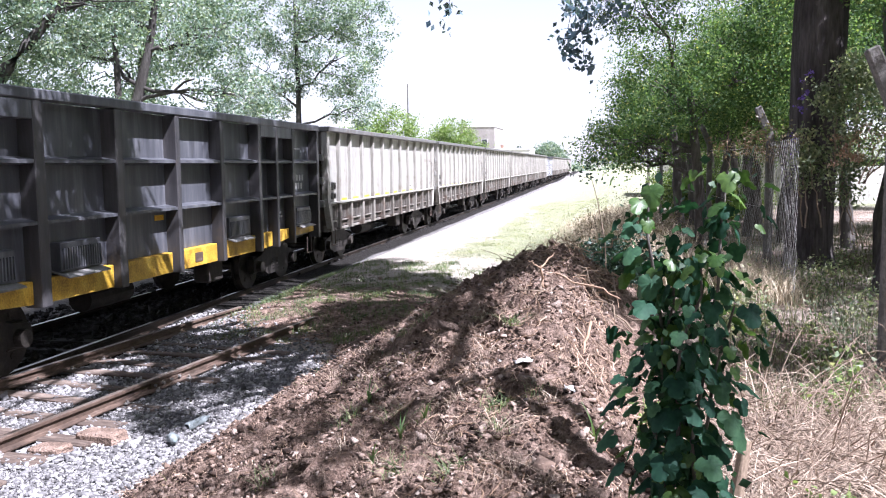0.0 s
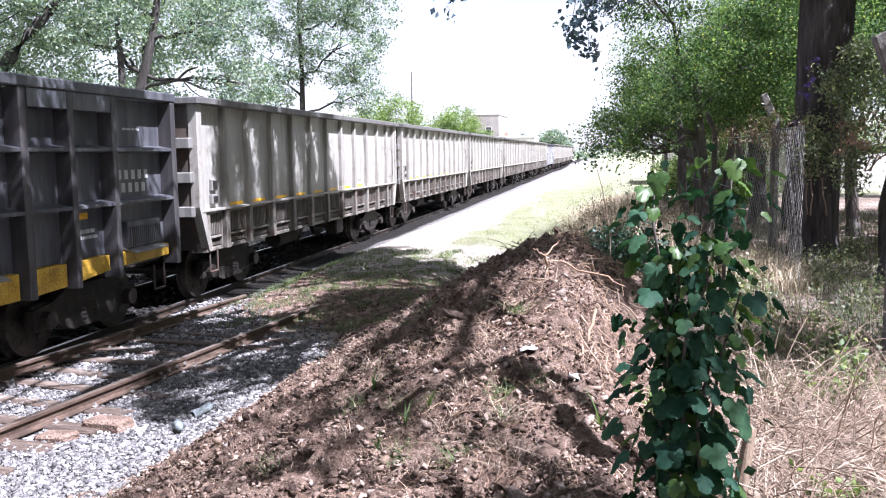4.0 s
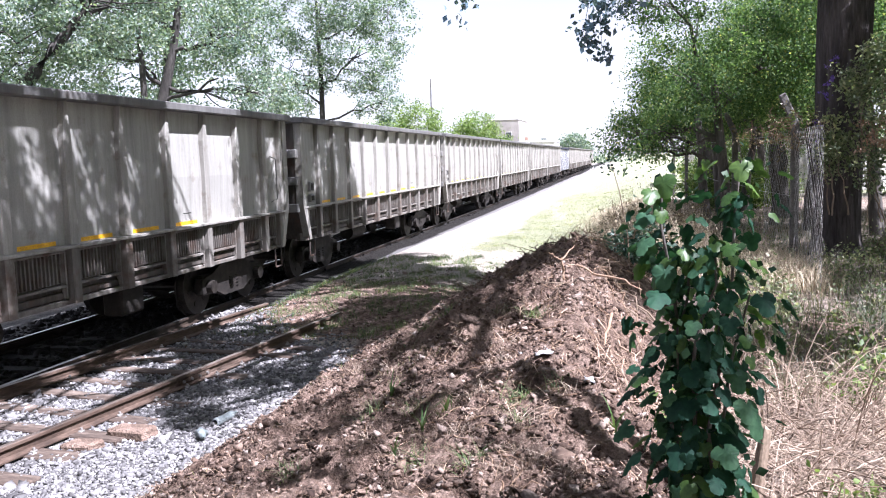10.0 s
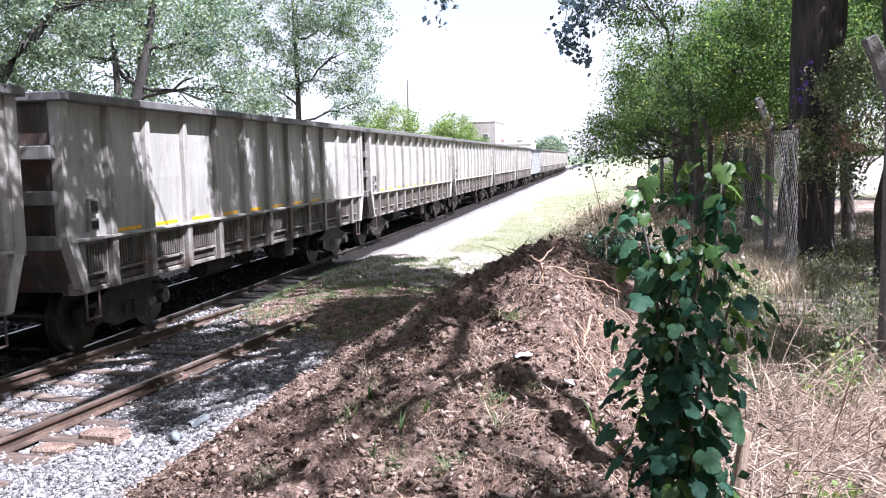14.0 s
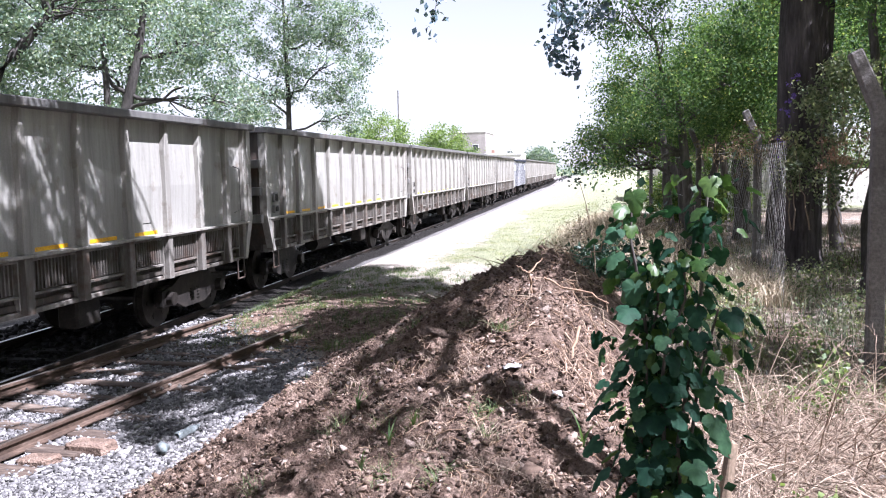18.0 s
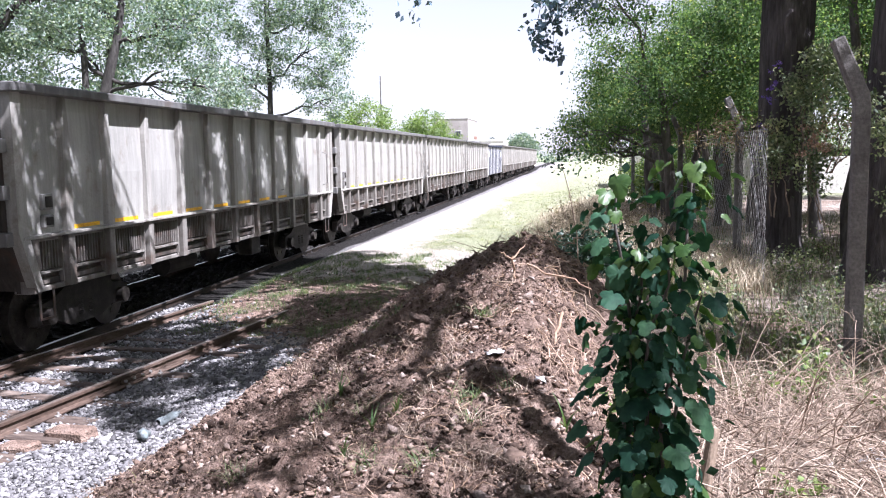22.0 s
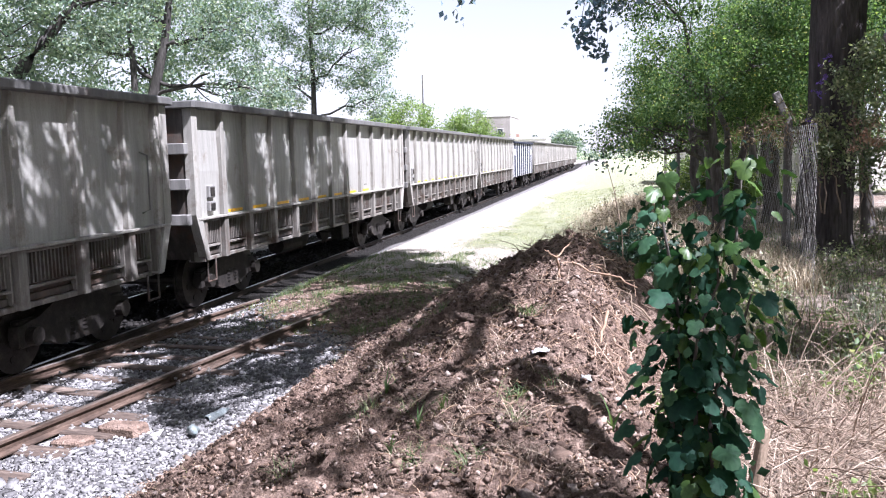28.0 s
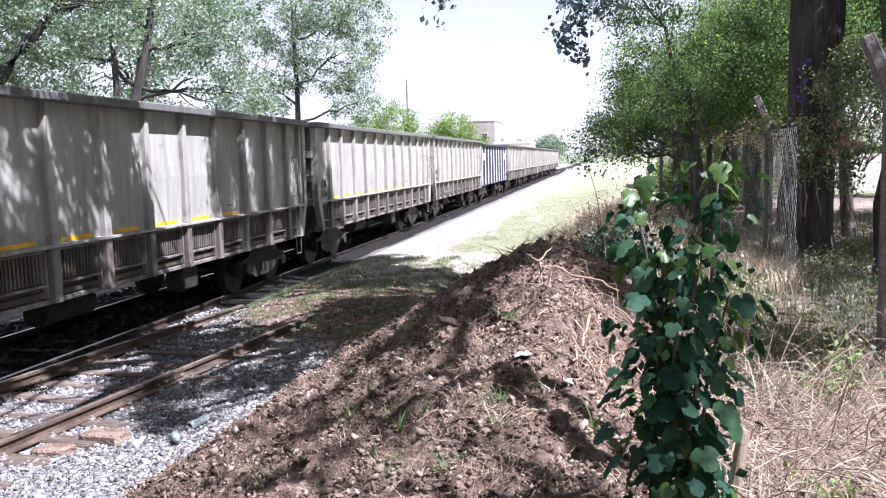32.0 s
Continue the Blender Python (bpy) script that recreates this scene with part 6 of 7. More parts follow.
def build_bank_plants():
    rng = np.random.default_rng(110)
    tree("bush", "low dark green bush beside the soil heap", (0.05, 9.6, 0.95), [(0, 0, 0, 0.03), (0, 0, 0.3, 0.015)],
         [(-0.15, 0, 0.42, 0.30, 0.32, 0.26), (0.25, 0.1, 0.48, 0.30, 0.32, 0.28), (0.05, -0.1, 0.3, 0.45, 0.35, 0.2)], 60, 60, 0.08, 0.05, M_LEAFDARK, M_STICK, 111, "bush")
    for x, y, k in ((-0.5, 14.5, 1.0), (-0.1, 17.0, 1.1), (0.4, 13.0, 0.8), (0.9, 16.5, 1.2), (-0.4, 21.0, 1.2), (0.15, 12.2, 1.1), (0.75, 14.2, 1.3), (0.2, 19.0, 1.5)):
        tree("dry_bush", "half-dry tangled bush on the bank", at_ground(x, y), [(0, 0, 0, 0.03), (0, 0, 0.3, 0.02)],
             [(0, 0, 0.55 * k, 0.45 * k, 0.5 * k, 0.35 * k), (0.3 * k, 0, 0.4 * k, 0.35 * k, 0.4 * k, 0.25 * k), (-0.35 * k, 0, 0.35 * k, 0.3 * k, 0.4 * k, 0.22 * k)],
             34, 16, 0.10, 0.04, M_DRYLEAF, M_STICK, int(112 + y), "bush", "half-dry bushes on the bank", 0.5)
    t = thing("thin_weed", "tall thin weed stem with a few dark leaves", "plant", at=(-0.02, 9.0, 1.1))
    p = np.array([(0.02, 0, 0), (0.0, 0, 0.5), (-0.08, 0, 0.95), (-0.17, 0, 1.28)])
    mesh_ob("stem", *tube_arrays(p, [0.008, 0.007, 0.005, 0.003], 5), M_STICK, t)
    c = np.array([-0.15, 0, 1.24]) + rng.normal(0, 1, (60, 3)) * np.array([0.13, 0.1, 0.07])
    mesh_ob("foliage", *leaf_cards(c, 0.045, rng), M_LEAFDARK, t)
    # small rosette weeds on the heap
    for x, y in ((-1.2, 4.14), (-1.08, 4.28), (-1.45, 4.95), (-0.98, 4.45), (-0.05, 4.0)):
        t = thing("small_weed", "small green grassy weed growing on the heap", "weed", "small weeds on the heap", (x, y, lands(x, y) - 0.005))
        for k in range(9):
            a = rng.uniform(0, 6.28)
            v, f = blades(np.array([0.0]), np.array([0.0]), rng.uniform(0.12, 0.24), 700 + k + int(100 * x), 0.008, 0.6, 4, np.array([0.0]))
            o = mesh_ob("blade", v, f, M_SAPTIP if k % 3 == 0 else M_TUFT, t)
            o.rotation_euler = (0, 0, a)


def build_heap_debris():
    rng = np.random.default_rng(130)
    # tangle of torn roots on the right flank
    t = thing("root_tangle", "tangle of brown torn roots hanging from the soil heap", "roots", at=(0, 5.4, 1.3))
    o = np.array([0, 5.4, 1.3])
    for k in range(150):
        y = rng.uniform(4.45, 6.5)
        x = rng.uniform(-0.25, 0.26)
        a = np.array([x, y, lands(x, y) + rng.uniform(0.0, 0.06)])
        x2, y2 = x + rng.normal(0.08, 0.16), y + rng.normal(-0.12, 0.22)
        b = np.array([x2, y2, lands(x2, y2) + rng.uniform(-0.02, 0.10)])
        p = curve_path(a, b, 0.10, 7, rng) - o
        r = rng.choice([0.002, 0.0035, 0.006, 0.009], p=[0.5, 0.3, 0.15, 0.05])
        mesh_ob("root", *tube_arrays(p, np.linspace(r, r * 0.4, 7), 5), M_FRINGE, t)
    # sticks on the crest
    t = thing("dead_branches", "dry broken branches strewn on the heap's crest", "dead branch", at=(-0.4, 7.5, 1.5))
    o = np.array([-0.4, 7.5, 1.5])
    fixed = [((-0.46, 6.15, 1.55), (-0.47, 6.1, 1.72), 0.012), ((-0.47, 6.1, 1.70), (-0.38, 6.2, 1.80), 0.008), ((-0.47, 6.1, 1.70), (-0.56, 6.05, 1.76), 0.007),
             ((-0.5, 7.85, 1.42), (-0.08, 7.75, 1.40), 0.013), ((-0.75, 9.6, 1.15), (-0.62, 9.9, 1.58), 0.02), ((-0.62, 9.9, 1.55), (-0.2, 9.0, 1.30), 0.018),
             ((-1.3, 10.9, 1.1), (-0.8, 10.2, 1.35), 0.014), ((-0.75, 6.1, 1.40), (-0.95, 5.8, 1.25), 0.009), ((-0.4, 6.6, 1.6), (0.1, 6.3, 1.45), 0.01), ((-0.1, 5.5, 1.42), (-0.14, 5.2, 1.22), 0.012),
             ((0.05, 8.6, 1.5), (0.35, 8.0, 1.45), 0.012), ((-0.15, 8.4, 1.55), (0.1, 8.0, 1.75), 0.008)]
    for a, b, r in fixed:
        p = curve_path(a, b, 0.06, 7, rng) - o
        mesh_ob("branch", *tube_arrays(p, np.linspace(r, r * 0.55, 7), 6), M_ROOT if r < 0.0125 else M_STICK, t)
    for k in range(70):
        y = rng.uniform(5.5, 10.5)
        x = np.interp(y, RIDGE_Y, RIDGE_X) + rng.normal(-0.1, 0.35)
        a = np.array([x, y, lands(x, y) + 0.01])
        b = a + rng.normal(0, 1, 3) * np.array([0.18, 0.22, 0.06]) + np.array([0, 0, 0.05])
        b[2] = max(b[2], lands(b[0], b[1]) + 0.01)
        r = rng.uniform(0.003, 0.008)
        mesh_ob("twig", *tube_arrays(curve_path(a, b, 0.08, 5, rng) - o, np.linspace(r, r * 0.4, 5), 5), M_STICK, t)
    for k in range(70):
        y = rng.uniform(6.7, 8.7)
        x = rng.uniform(-0.45, 0.32)
        a = np.array([x, y, lands(x, y) + 0.01])
        b = a + np.array([rng.normal(0.05, 0.22), rng.normal(-0.05, 0.2), 0.0])
        b[2] = lands(b[0], b[1]) + rng.uniform(0.02, 0.16)
        r = rng.uniform(0.003, 0.009)
        mesh_ob("twig", *tube_arrays(curve_path(a, b, 0.1, 6, rng) - o, np.linspace(r, r * 0.4, 6), 5), M_ROOT if k % 2 else M_STICK, t)
    # brushwood heap at the end of the crest
    t = thing("brushwood", "dry leafless brushwood lying on the bank", "brushwood", at=(-0.5, 12.5, 0.6))
    for k in range(80):
        x, y = rng.normal(-0.5, 0.55), rng.uniform(11.0, 15.5)
        a = np.array([x, y, lands(x, y)])
        b = a + np.array([rng.normal(-0.2, 0.3), rng.normal(0, 0.4), rng.uniform(0.15, 0.7)])
        r = rng.uniform(0.005, 0.012)
        mesh_ob("twig", *tube_arrays(curve_path(a, b, 0.1, 6, rng) - np.array([-0.5, 12.5, 0.6]), np.linspace(r, r * 0.3, 6), 5), M_STICK, t)
    # single stones and lumps
    kinds = []
    for k in range(6):
        v, f = stones(1, np.zeros((1, 3)), 1.0, 140 + k, 0.7)
        v, f = v / np.abs(v).max(), f
        for mat in (M_STONE, M_LUMP):
            ob = mesh_ob("stone" if mat is M_STONE else "soil_lump", v, f, mat)
            kinds.append(ob)
    placed = [0] * len(kinds)
    spots = [(-0.35, 5.71, 0.055, 0), (0.02, 4.75, 0.05, 0), (-1.05, 5.55, 0.11, 1), (-1.2, 5.75, 0.10, 1), (-1.0, 5.9, 0.09, 1), (-3.49, 7.1, 0.085, 0), (-0.75, 5.1, 0.05, 0), (-0.37, 3.38, 0.085, 0), (-0.18, 4.35, 0.035, 0), (-0.62, 4.3, 0.04, 0), (-0.9, 4.0, 0.038, 0), (-0.45, 4.55, 0.036, 0), (-0.3, 3.7, 0.034, 0)]
    for k in range(60):
        y = rng.uniform(3.4, 8.5)
        x = np.interp(y, FOOT_Y, FOOT_X) + rng.uniform(0.1, 4.0)
        if x > np.interp(y, RIDGE_Y, RIDGE_X) + 0.3:
            continue
        spots.append((x, y, rng.uniform(0.014, 0.034), int(rng.random() < 0.55)))
    for x, y, r, lump in spots:
        j = 2 * rng.integers(6) + lump
        m = Matrix.Translation((x, y, lands(x, y) + r * 0.25)) @ pose(0, 0, 0, rng.uniform(-20, 20), rng.uniform(-20, 20), rng.uniform(0, 360)) @ Matrix.Scale(r, 4)
        if placed[j] == 0:
            ob = kinds[j]
            placed[j] = 1
        else:
            ob = new("soil_lump" if lump else "stone", kinds[j].data)
        ob.matrix_basis = m
        if lump:
            tagged(ob, "crumbly brown lump of soil on the heap", "soil lump", "lumps on the heap")
        else:
            tagged(ob, "pale angular stone lying on the soil", "stone", "stones on the heap")
    for j, ob in enumerate(kinds):
        if not placed[j]:
            bpy.data.objects.remove(ob)
    # two sleeper ends that stand out of the ballast beside the rail
    for x, y, ln, w, top, turn in ((-4.77, 7.13, 0.44, 0.24, -0.065, -9), (-5.06, 6.76, 0.34, 0.19, -0.10, -4)):
        bm = bmesh.new()
        box(bm, -ln / 2, ln / 2, -w / 2, w / 2, -0.2 - top, 0.0, bevel=0.02)
        for v in bm.verts:
            v.co.x += 0.03 * math.sin(31 * v.co.y + 7 * v.co.z)
            v.co.z += 0.014 * math.sin(9 * v.co.x + 17 * v.co.y)
        b = part("sleeper_block", bm, M_LUMP, None)
        b.matrix_basis = pose(x, y, top, 2, -3, turn)
        tagged(b, "worn tan sleeper end standing out of the ballast", "sleeper", "sleeper ends by the rail")
    # litter in the ballast
    v, f = tube_arrays([(0, 0, 0.04), (0.012, 0, 0.04), (0.09, 0.004, 0.036), (0.13, 0.006, 0.040), (0.24, 0.01, 0.042), (0.30, 0.014, 0.044), (0.325, 0.016, 0.045), (0.36, 0.018, 0.046)], [0.03, 0.045, 0.046, 0.038, 0.046, 0.030, 0.016, 0.015], 12)
    b = mesh_ob("plastic_bottle", v, f, M_PLASTIC, smooth=True)
    b.matrix_basis = pose(-4.07, 7.50, -0.15, 0, 0, 78)
    tagged(b, "crushed pale plastic bottle lying in the ballast", "bottle")
    v, f = tube_arrays(curve_path((0, 0, 0.03), (0.36, 0.1, 0.04), 0.05, 8), [0.008, 0.032, 0.046, 0.036, 0.045, 0.04, 0.03, 0.008], 9)
    b = mesh_ob("plastic_bag", v, f, M_PLASTIC, smooth=True)
    b.matrix_basis = pose(-4.16, 7.36, -0.15, 0, 0, -72)
    tagged(b, "crumpled pale blue plastic bag in the ballast", "plastic bag")
    # the old stump by the sapling
    t = thing("broken_stake", "splintered weathered wooden stake beside the sapling", "stake", at=(0.53, 3.66, 0.82))
    bm = bmesh.new()
    cyl(bm, 0.035, 0.026, 0.46, pose(0.02, 0, 0.22, 0, 8, 0), 7)
    for v in bm.verts:
        if v.co.z > 0.35:
            v.co.z += rng.uniform(-0.06, 0.07)
        v.co += Vector(rng.normal(0, 0.004, 3))
    part("post_wood", bm, M_STICK, t)


def build_far():
    """Pale houses and a low wall, far along the line and beyond the grove."""
    def house(name, label, x0, x1, y0, y1, h, mat, flat=True, windows=()):
        z = min(lands(x0, y0), lands(x1, y0)) - 0.2
        t = thing(name, label, "building", at=((x0 + x1) / 2, y0, z))
        w = (x1 - x0) / 2
        part("wall", bm_box(-w, w, 0, y1 - y0, 0, h), mat, t)
        if flat:
            part("parapet", bm_box(-w - 0.1, w + 0.1, -0.1, y1 - y0 + 0.1, h, h + 0.35, bevel=0.03), M_ROOF, t)
        else:
            bm = bmesh.new()
            prism(bm, [(-w - 0.4, h), (w + 0.4, h), (0, h + w * 0.35)], -0.4, y1 - y0 + 0.4)
            part("roof", bm, M_ROOF, t)
        for a, b in windows:
            wd = part("window", bm_box(a - 0.6, a + 0.6, -0.06, 0.04, b - 0.7, b + 0.7), M_ROOF, t)
            part("pane", bm_box(a - 0.5, a + 0.5, -0.075, -0.05, b - 0.6, b + 0.6), M_GLASSDK, wd)
        return t
    house("building", "tall pale plastered building far along the line", -27.5, -20.9, 158.5, 172, 9.4, M_RENDER, True, ((-1.5, 6.5), (1.4, 6.5), (1.4, 3.4)))
    house("house", "low white house with a pale flat roof", -20.0, -13.5, 150.0, 160, 4.9, M_PLASTER, True, ((-1.6, 2.6), (1.4, 2.6)))
    c = thing("chimney", "small dark chimney pot on a far roof", "chimney", at=(-18.6, 151.5, 5.0))
    part("stack", bm_box(-0.28, 0.28, -0.25, 0.25, 0, 0.9, bevel=0.03), M_BRICKRED, c)
    t = thing("garden_wall", "low sunlit white wall beyond the grove", "wall", at=(0, 37.5, 0.2))
    for k in range(9):
        x = 4.6 + 2.6 * k
        part("wall_panel", bm_box(x, x + 2.5, 0, 0.16, 0.0, 2.0, bevel=0.01), M_PLASTER, t)
        part("wall_pillar", bm_box(x - 0.14, x + 0.09, -0.08, 0.24, 0.0, 2.15, bevel=0.012), M_PLASTER, t)
    house("house", "pale house beyond the garden wall", 10.0, 22.0, 46.0, 55.0, 2.2, M_PLASTER, False, ((-3.0, 1.6), (2.5, 1.6)))
    house("house", "small pale house behind the hedge trees", 3.2, 9.5, 50.0, 58.0, 3.0, M_PLASTER, False, ((0.0, 1.6),))
    # leaf clumps added as a wooded rise that closes the view along the line, paled for haze
    rng = np.random.default_rng(150)
    n = 260
    x = rng.uniform(-150, 160, n)
    y = 235 + rng.uniform(0, 50, n) + 0.1 * np.abs(x)
    c = np.stack([x, y, rng.uniform(0.0, 1.6, n)], 1)
    v, f = clump_leaves(c, 90, 1.5, 0.55, rng)
    tagged(mesh_ob("far_trees", v, f, M_LEAFGREY), "distant line of trees paled for haze", "distant trees", kind="stuff")


build_left_trees()
build_right_trees()
build_creeper()
build_sprays()
build_fence()
build_ballast()
build_clods()
build_heap_tufts()
build_vine()
build_grass()
build_bank_plants()
build_heap_debris()
build_far()


# ---------------------------------------------------------------- brush by the fence and scraps on the heap
def build_brush():
    rng = np.random.default_rng(170)
    # stalks that lie crosswise in the mat
    pieces = []
    for k in range(2600):
        x, y = rng.uniform(0.55, 3.0), 2.7 + 3.4 * rng.random()
        a = rng.uniform(0, 2 * math.pi)
        ln = rng.uniform(0.10, 0.34)
        z = lands(x, y) + rng.uniform(0.02, 0.15)
        q = np.array([x, y, z])
        d = np.array([math.cos(a), math.sin(a), rng.normal(0.12, 0.25)]) * ln
        r = rng.uniform(0.0016, 0.0034)
        pieces.append(tube_arrays([q, q + d * 0.5 + np.array([0, 0, 0.02]), q + d], [r, r, r * 0.5], 4))
    tagged(mesh_ob("straw_mat", *gather(pieces), M_STRAW), "crossed broken dry stalks of the straw mat", "dry grass", kind="stuff")
    # arching dead canes
    roots = [(0.95, 4.35, 12), (1.2, 4.55, 14), (1.5, 4.5, 12), (1.3, 5.0, 13), (1.7, 5.2, 12), (1.0, 5.3, 9)]
    for x, y, n in roots:
        z = lands(x, y) - 0.02
        t = thing("dead_cane_clump", "clump of arching bleached dead canes in the dry grass", "dead canes", "dead canes by the fence", (x, y, z))
        for k in range(n):
            a = rng.normal(0.25, 0.9)
            reach, high = rng.uniform(0.25, 0.95), rng.uniform(0.18, 0.62)
            u = np.linspace(0, 1, 10)
            bx, by = rng.normal(0, 0.16), rng.normal(0, 0.16)
            px = bx + reach * math.cos(a) * u + rng.normal(0, 0.008, 10).cumsum() * 0.6
            py = by + reach * math.sin(a) * u + rng.normal(0, 0.008, 10).cumsum() * 0.6
            pz = high * np.sin(u * rng.uniform(1.5, 2.5)) + 0.0
            p = np.stack([px, py, np.maximum(pz, 0.02)], 1)
            r = rng.uniform(0.0022, 0.0048)
            cane = mesh_ob("cane", *tube_arrays(p, np.linspace(r, r * 0.4, 10), 5), M_STRAW, t)
            for j in range(rng.integers(1, 4)):
                q = p[rng.integers(4, 9)]
                e = q + np.array([rng.normal(0.03, 0.09), rng.normal(0, 0.09), rng.uniform(-0.03, 0.15)])
                mesh_ob("side_twig", *tube_arrays(curve_path(q, e, 0.06, 4, rng), np.linspace(r * 0.6, r * 0.25, 4), 4), M_STRAW, cane)
    # standing dead weeds in the half shade round the posts
    n = 1900
    x, y = rng.uniform(0.75, 3.6, n), 5.2 + 3.6 * rng.random(n)
    v, f = blades(x, y, 0.30, 171, 0.0028, 0.7, 4)
    tagged(mesh_ob("dead_weeds", v, f, M_WEED), "standing dead grey weeds round the fence posts", "weeds", kind="stuff")
    n = 2200
    x, y = rng.normal(1.85, 0.2, n), rng.uniform(9.8, 12.6, n)
    v, f = blades(x, y, 0.36, 172, 0.004, 0.6, 3)
    tagged(mesh_ob("dry_grass", v, f, M_HAY), "reddish dry grass along the foot of the fence", "dry grass", kind="stuff")


SCRAPS = [(-0.47, 4.78, 0.10), (-0.18, 4.42, 0.07), (-0.62, 5.05, 0.06), (1.5, 4.38, 0.22), (1.25, 4.25, 0.12), (-2.2, 5.4, 0.06)]


def build_undergrowth():
    """Leafy low weeds in patches under the fence."""
    rng = np.random.default_rng(195)
    n = 26000
    x, y = rng.uniform(0.9, 4.6, n), 5.6 + 9.0 * rng.random(n) ** 1.3
    k = fbm(x, y, 1.1, 3, 196)
    keep = k + rng.normal(0, 0.2, n) > 0.1
    x, y, k = x[keep], y[keep], k[keep]
    z = land(x, y) + np.abs(rng.normal(0, 1, len(x))) * (0.06 + 0.14 * np.clip(k, 0, 1.2))
    tagged(mesh_ob("leafy_weeds", *leaf_cards(np.stack([x, y, z], 1), 0.045, rng, droop=0.0), M_CREEPER), "low leafy grey-green weeds under the fence", "weeds", kind="stuff")


def build_leafy_weeds():
    """Bright leafy weeds in the dry grass, and a pale slab against the large trunk."""
    rng = np.random.default_rng(205)
    for x, y, h in ((1.32, 5.3, 0.30), (1.52, 5.7, 0.34), (1.48, 6.4, 0.40), (1.0, 3.75, 0.14), (0.2, 4.5, 0.26), (1.9, 5.0, 0.22)):
        t = thing("leafy_weed", "soft bright green leafy weed among dry grass", "weed", "leafy weeds by the fence", at_ground(x, y, -0.01))
        for k in range(rng.integers(4, 7)):
            e = np.array([rng.normal(0, 0.09), rng.normal(0, 0.09), h * rng.uniform(0.6, 1.1)])
            p = curve_path((0, 0, 0), e, 0.05, 6, rng)
            mesh_ob("stem", *tube_arrays(p, np.linspace(0.004, 0.0015, 6), 5), M_WEED, t)
            c = p[rng.integers(2, 6, 16)] + rng.normal(0, 0.028, (16, 3))
            mesh_ob("foliage", *leaf_cards(c, 0.042, rng, 0.2, 0.1, 0.7), M_LEAFLIGHT, t)
    bm = bmesh.new()
    box(bm, -0.13, 0.13, -0.035, 0.035, -0.05, 0.34, bevel=0.02)
    for v in bm.verts:
        v.co.x *= 1.0 - 1.5 * max(v.co.z, 0)
        v.co += Vector(rng.normal(0, 0.008, 3))
    slab = part("stone_slab", bm, M_CONC, None)
    slab.matrix_basis = pose(2.58, 12.75, lands(2.58, 12.75), -14, 6, 12)
    tagged(slab, "pale broken slab leaning on the large trunk", "stone slab")


def build_dry_vine():
    """Withered vine hung over the second post."""
    rng = np.random.default_rng(190)
    o = np.array([1.95, 12.1, 2.7])
    t = thing("dry_vine", "withered pinkish vine hanging over a fence post", "vine", at=tuple(o))
    for k in range(26):
        a = rng.normal(0, 1, 3) * np.array([0.22, 0.2, 0.12])
        e = a + rng.normal(0, 1, 3) * np.array([0.16, 0.14, 0.16]) + np.array([0, 0, -0.12])
        r = rng.uniform(0.003, 0.007)
        mesh_ob("stem", *tube_arrays(curve_path(a, e, 0.12, 6, rng), np.linspace(r, r * 0.4, 6), 5), M_ROOT, t)
    c = rng.normal(0, 1, (40, 3)) * np.array([0.26, 0.22, 0.13])
    mesh_ob("foliage", *clump_leaves(c, 14, 0.05, 0.045, rng), M_DRYLEAF, t)
    c = rng.normal(0, 1, (14, 3)) * np.array([0.2, 0.2, 0.08]) + np.array([-0.08, 0, 0.14])
    mesh_ob("seed_fluff", *clump_leaves(c, 14, 0.04, 0.04, rng), M_LEAFLIGHT, t)["kind"] = "stuff"


def scrap_mesh(seed, size):
    g = np.random.default_rng(seed)
    n = 6
    u = np.linspace(-0.5, 0.5, n)
    X, Y = np.meshgrid(u, u)
    Z = g.normal(0, 0.09, X.shape)
    X = X + g.normal(0, 0.05, X.shape)
    Y = Y * 0.7 + g.normal(0, 0.05, Y.shape)
    v = np.stack([X.ravel(), Y.ravel(), Z.ravel()], 1) * size
    i = (np.arange(n - 1)[:, None] * n + np.arange(n - 1)[None]).ravel()
    return v, np.stack([i, i + 1, i + n + 1, i + n], 1)


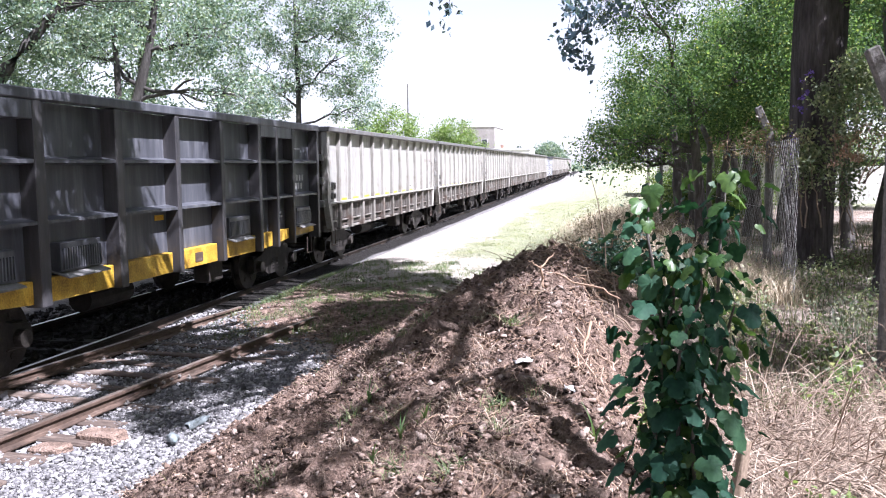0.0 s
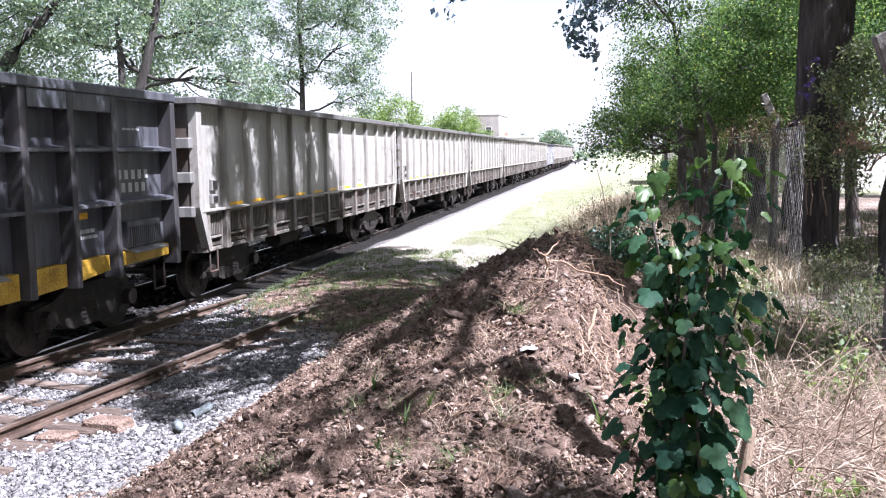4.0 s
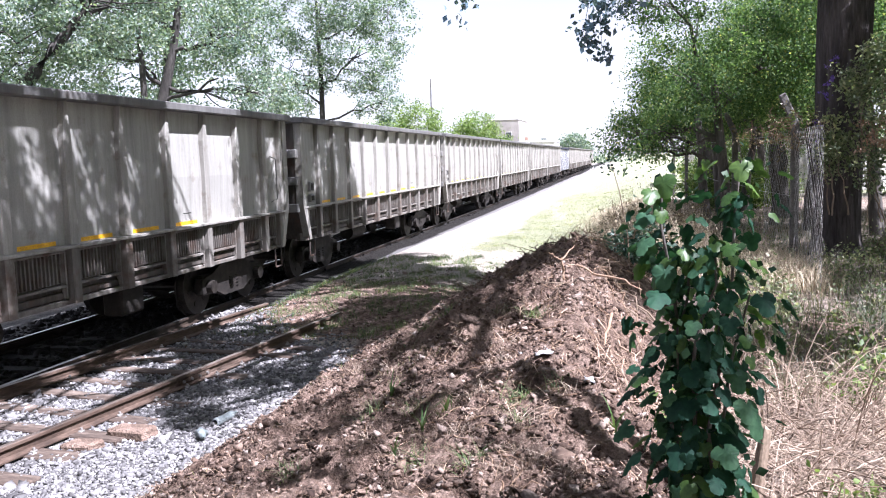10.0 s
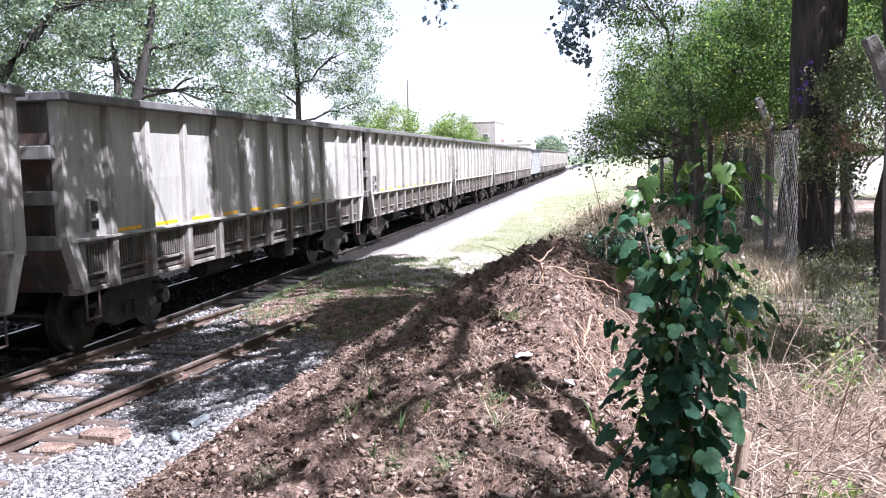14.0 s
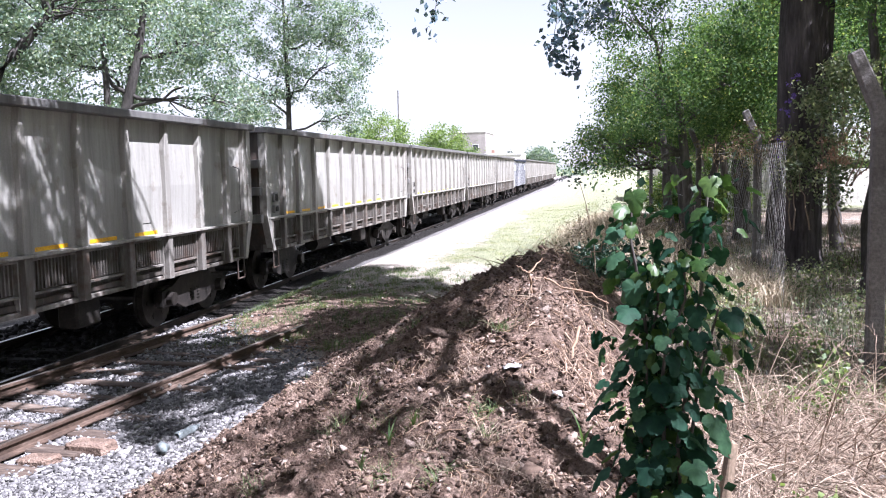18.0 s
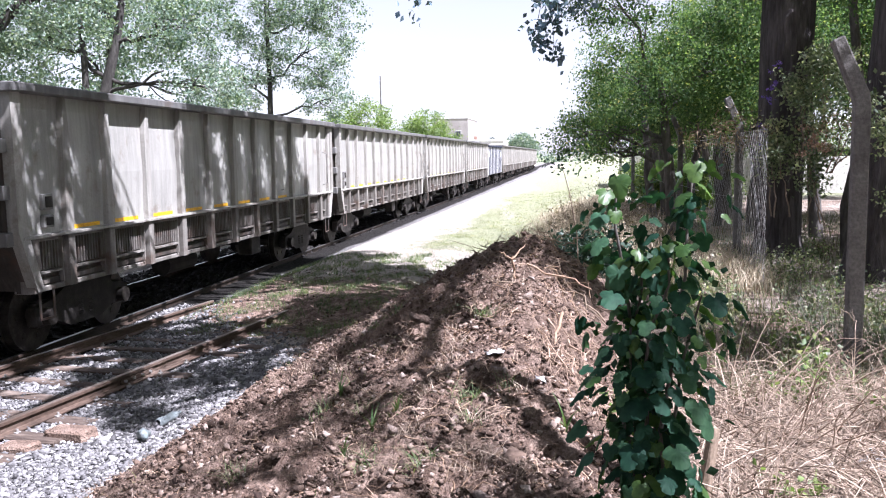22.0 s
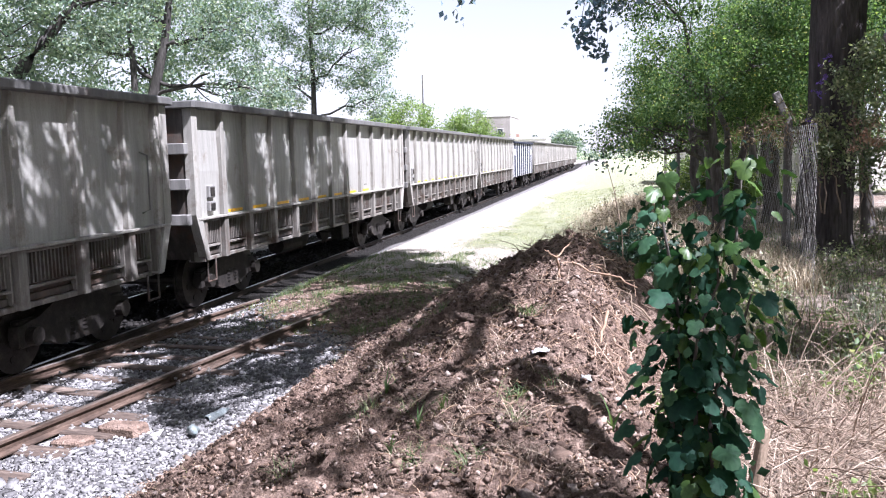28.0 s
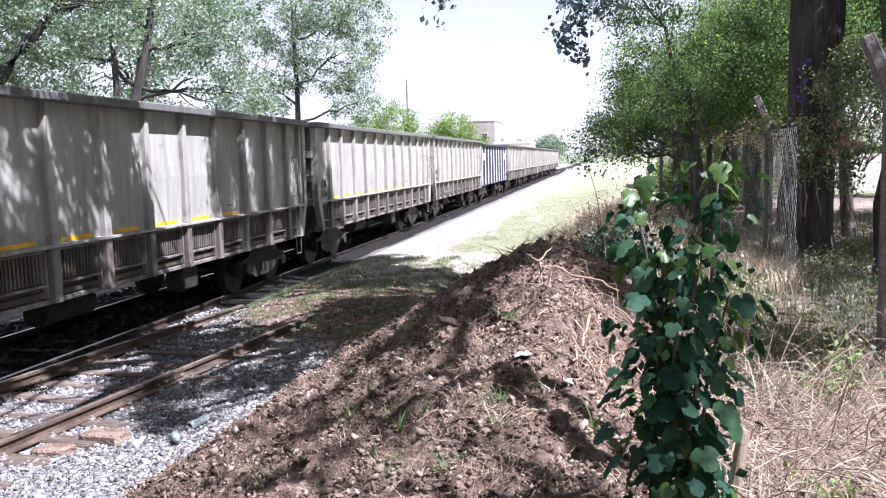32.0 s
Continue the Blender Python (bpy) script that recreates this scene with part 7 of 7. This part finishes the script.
def build_scraps():
    rng = np.random.default_rng(180)
    for k, (x, y, size) in enumerate(SCRAPS):
        ob = mesh_ob("paper_scrap", *scrap_mesh(181 + k, size), M_PAPER)
        ob.matrix_basis = pose(x, y, lands(x, y) + 0.02, rng.uniform(-20, 20), rng.uniform(-20, 20), rng.uniform(0, 360))
        m = ob.modifiers.new("thickness", "SOLIDIFY")
        m.thickness = 0.002
        tagged(ob, "crumpled white scrap of litter on the soil" if x < 1 else "crumpled pale litter lying in the dry grass", "litter", "litter scraps")
    # ball of torn roots by the hollow in the heap
    for x, y, r in ((-1.02, 5.46, 0.085), (-0.93, 5.70, 0.07), (-0.66, 5.72, 0.08), (-1.10, 5.58, 0.06)):
        z = lands(x, y)
        t = thing("root_clod", "torn clod of soil with fibrous roots on the heap", "soil clod", "torn clods on the heap", (x, y, z))
        bm = bmesh.new()
        bmesh.ops.create_icosphere(bm, subdivisions=3, radius=r)
        for v in bm.verts:
            k = 1 + 0.14 * math.sin(5 * v.co.x / r + 2) * math.sin(4 * v.co.y / r + 40 * x) + 0.08 * math.sin(9 * v.co.z / r + 3 * v.co.x / r) + rng.normal(0, 0.07)
            v.co = Vector((v.co.x * k, v.co.y * k, v.co.z * 0.85 * k - 0.01))
        part("clod", bm, M_LUMP, t)
        for k in range(16):
            a = rng.uniform(0, 6.28)
            p0 = np.array([0.6 * r * math.cos(a), 0.6 * r * math.sin(a), r * 0.45])
            p1 = p0 + np.array([rng.normal(0, 0.10), rng.normal(-0.03, 0.10), rng.uniform(-0.05, 0.08)])
            q = rng.uniform(0.0015, 0.004)
            mesh_ob("root", *tube_arrays(curve_path(p0, p1, 0.1, 6, rng), np.linspace(q, q * 0.4, 6), 4), M_FRINGE, t)
    # wisps of root and straw all over the crest
    pieces = []
    for k in range(1300):
        y = rng.uniform(3.4, 9.0)
        x = np.interp(y, RIDGE_Y, RIDGE_X) + rng.normal(-0.25, 0.55)
        if x < np.interp(y, FOOT_Y, FOOT_X):
            continue
        a, ln = rng.uniform(0, 6.28), rng.uniform(0.04, 0.20)
        q = np.array([x, y, lands(x, y) + 0.008])
        e = q + np.array([math.cos(a) * ln, math.sin(a) * ln, 0])
        e[2] = lands(e[0], e[1]) + rng.uniform(0.0, 0.03)
        r = rng.uniform(0.0012, 0.0034)
        pieces.append(tube_arrays(curve_path(q, e, 0.1, 4, rng), [r, r, r * 0.8, r * 0.4], 4))
    tagged(mesh_ob("root_wisps", *gather(pieces), M_ROOT), "wisps of root and straw strewn over the heap", "litter", kind="stuff")


build_brush()
build_undergrowth()
build_leafy_weeds()
build_dry_vine()
build_scraps()


# ---------------------------------------------------------------- what moves
def gone(t):
    """Metres that the train has rolled by the time t."""
    return SPEED * t + GAIN * t * t / 2


def motions():
    """The train rolls towards the camera, gaining pace a little, its wheels turning."""
    for w, y in WAGONS:
        walk(w, [(2 * k, train_pose(y - gone(2 * k))) for k in range(17)])
        for bg in w.children:
            for ws in bg.children:
                if ws.name.startswith("wheelset"):
                    yy = ws.location.y
                    walk(ws, [(0.32 * k, pose(0, yy, 0.46, math.degrees(gone(0.32 * k) / 0.46), 0, 0)) for k in range(101)])


motions()
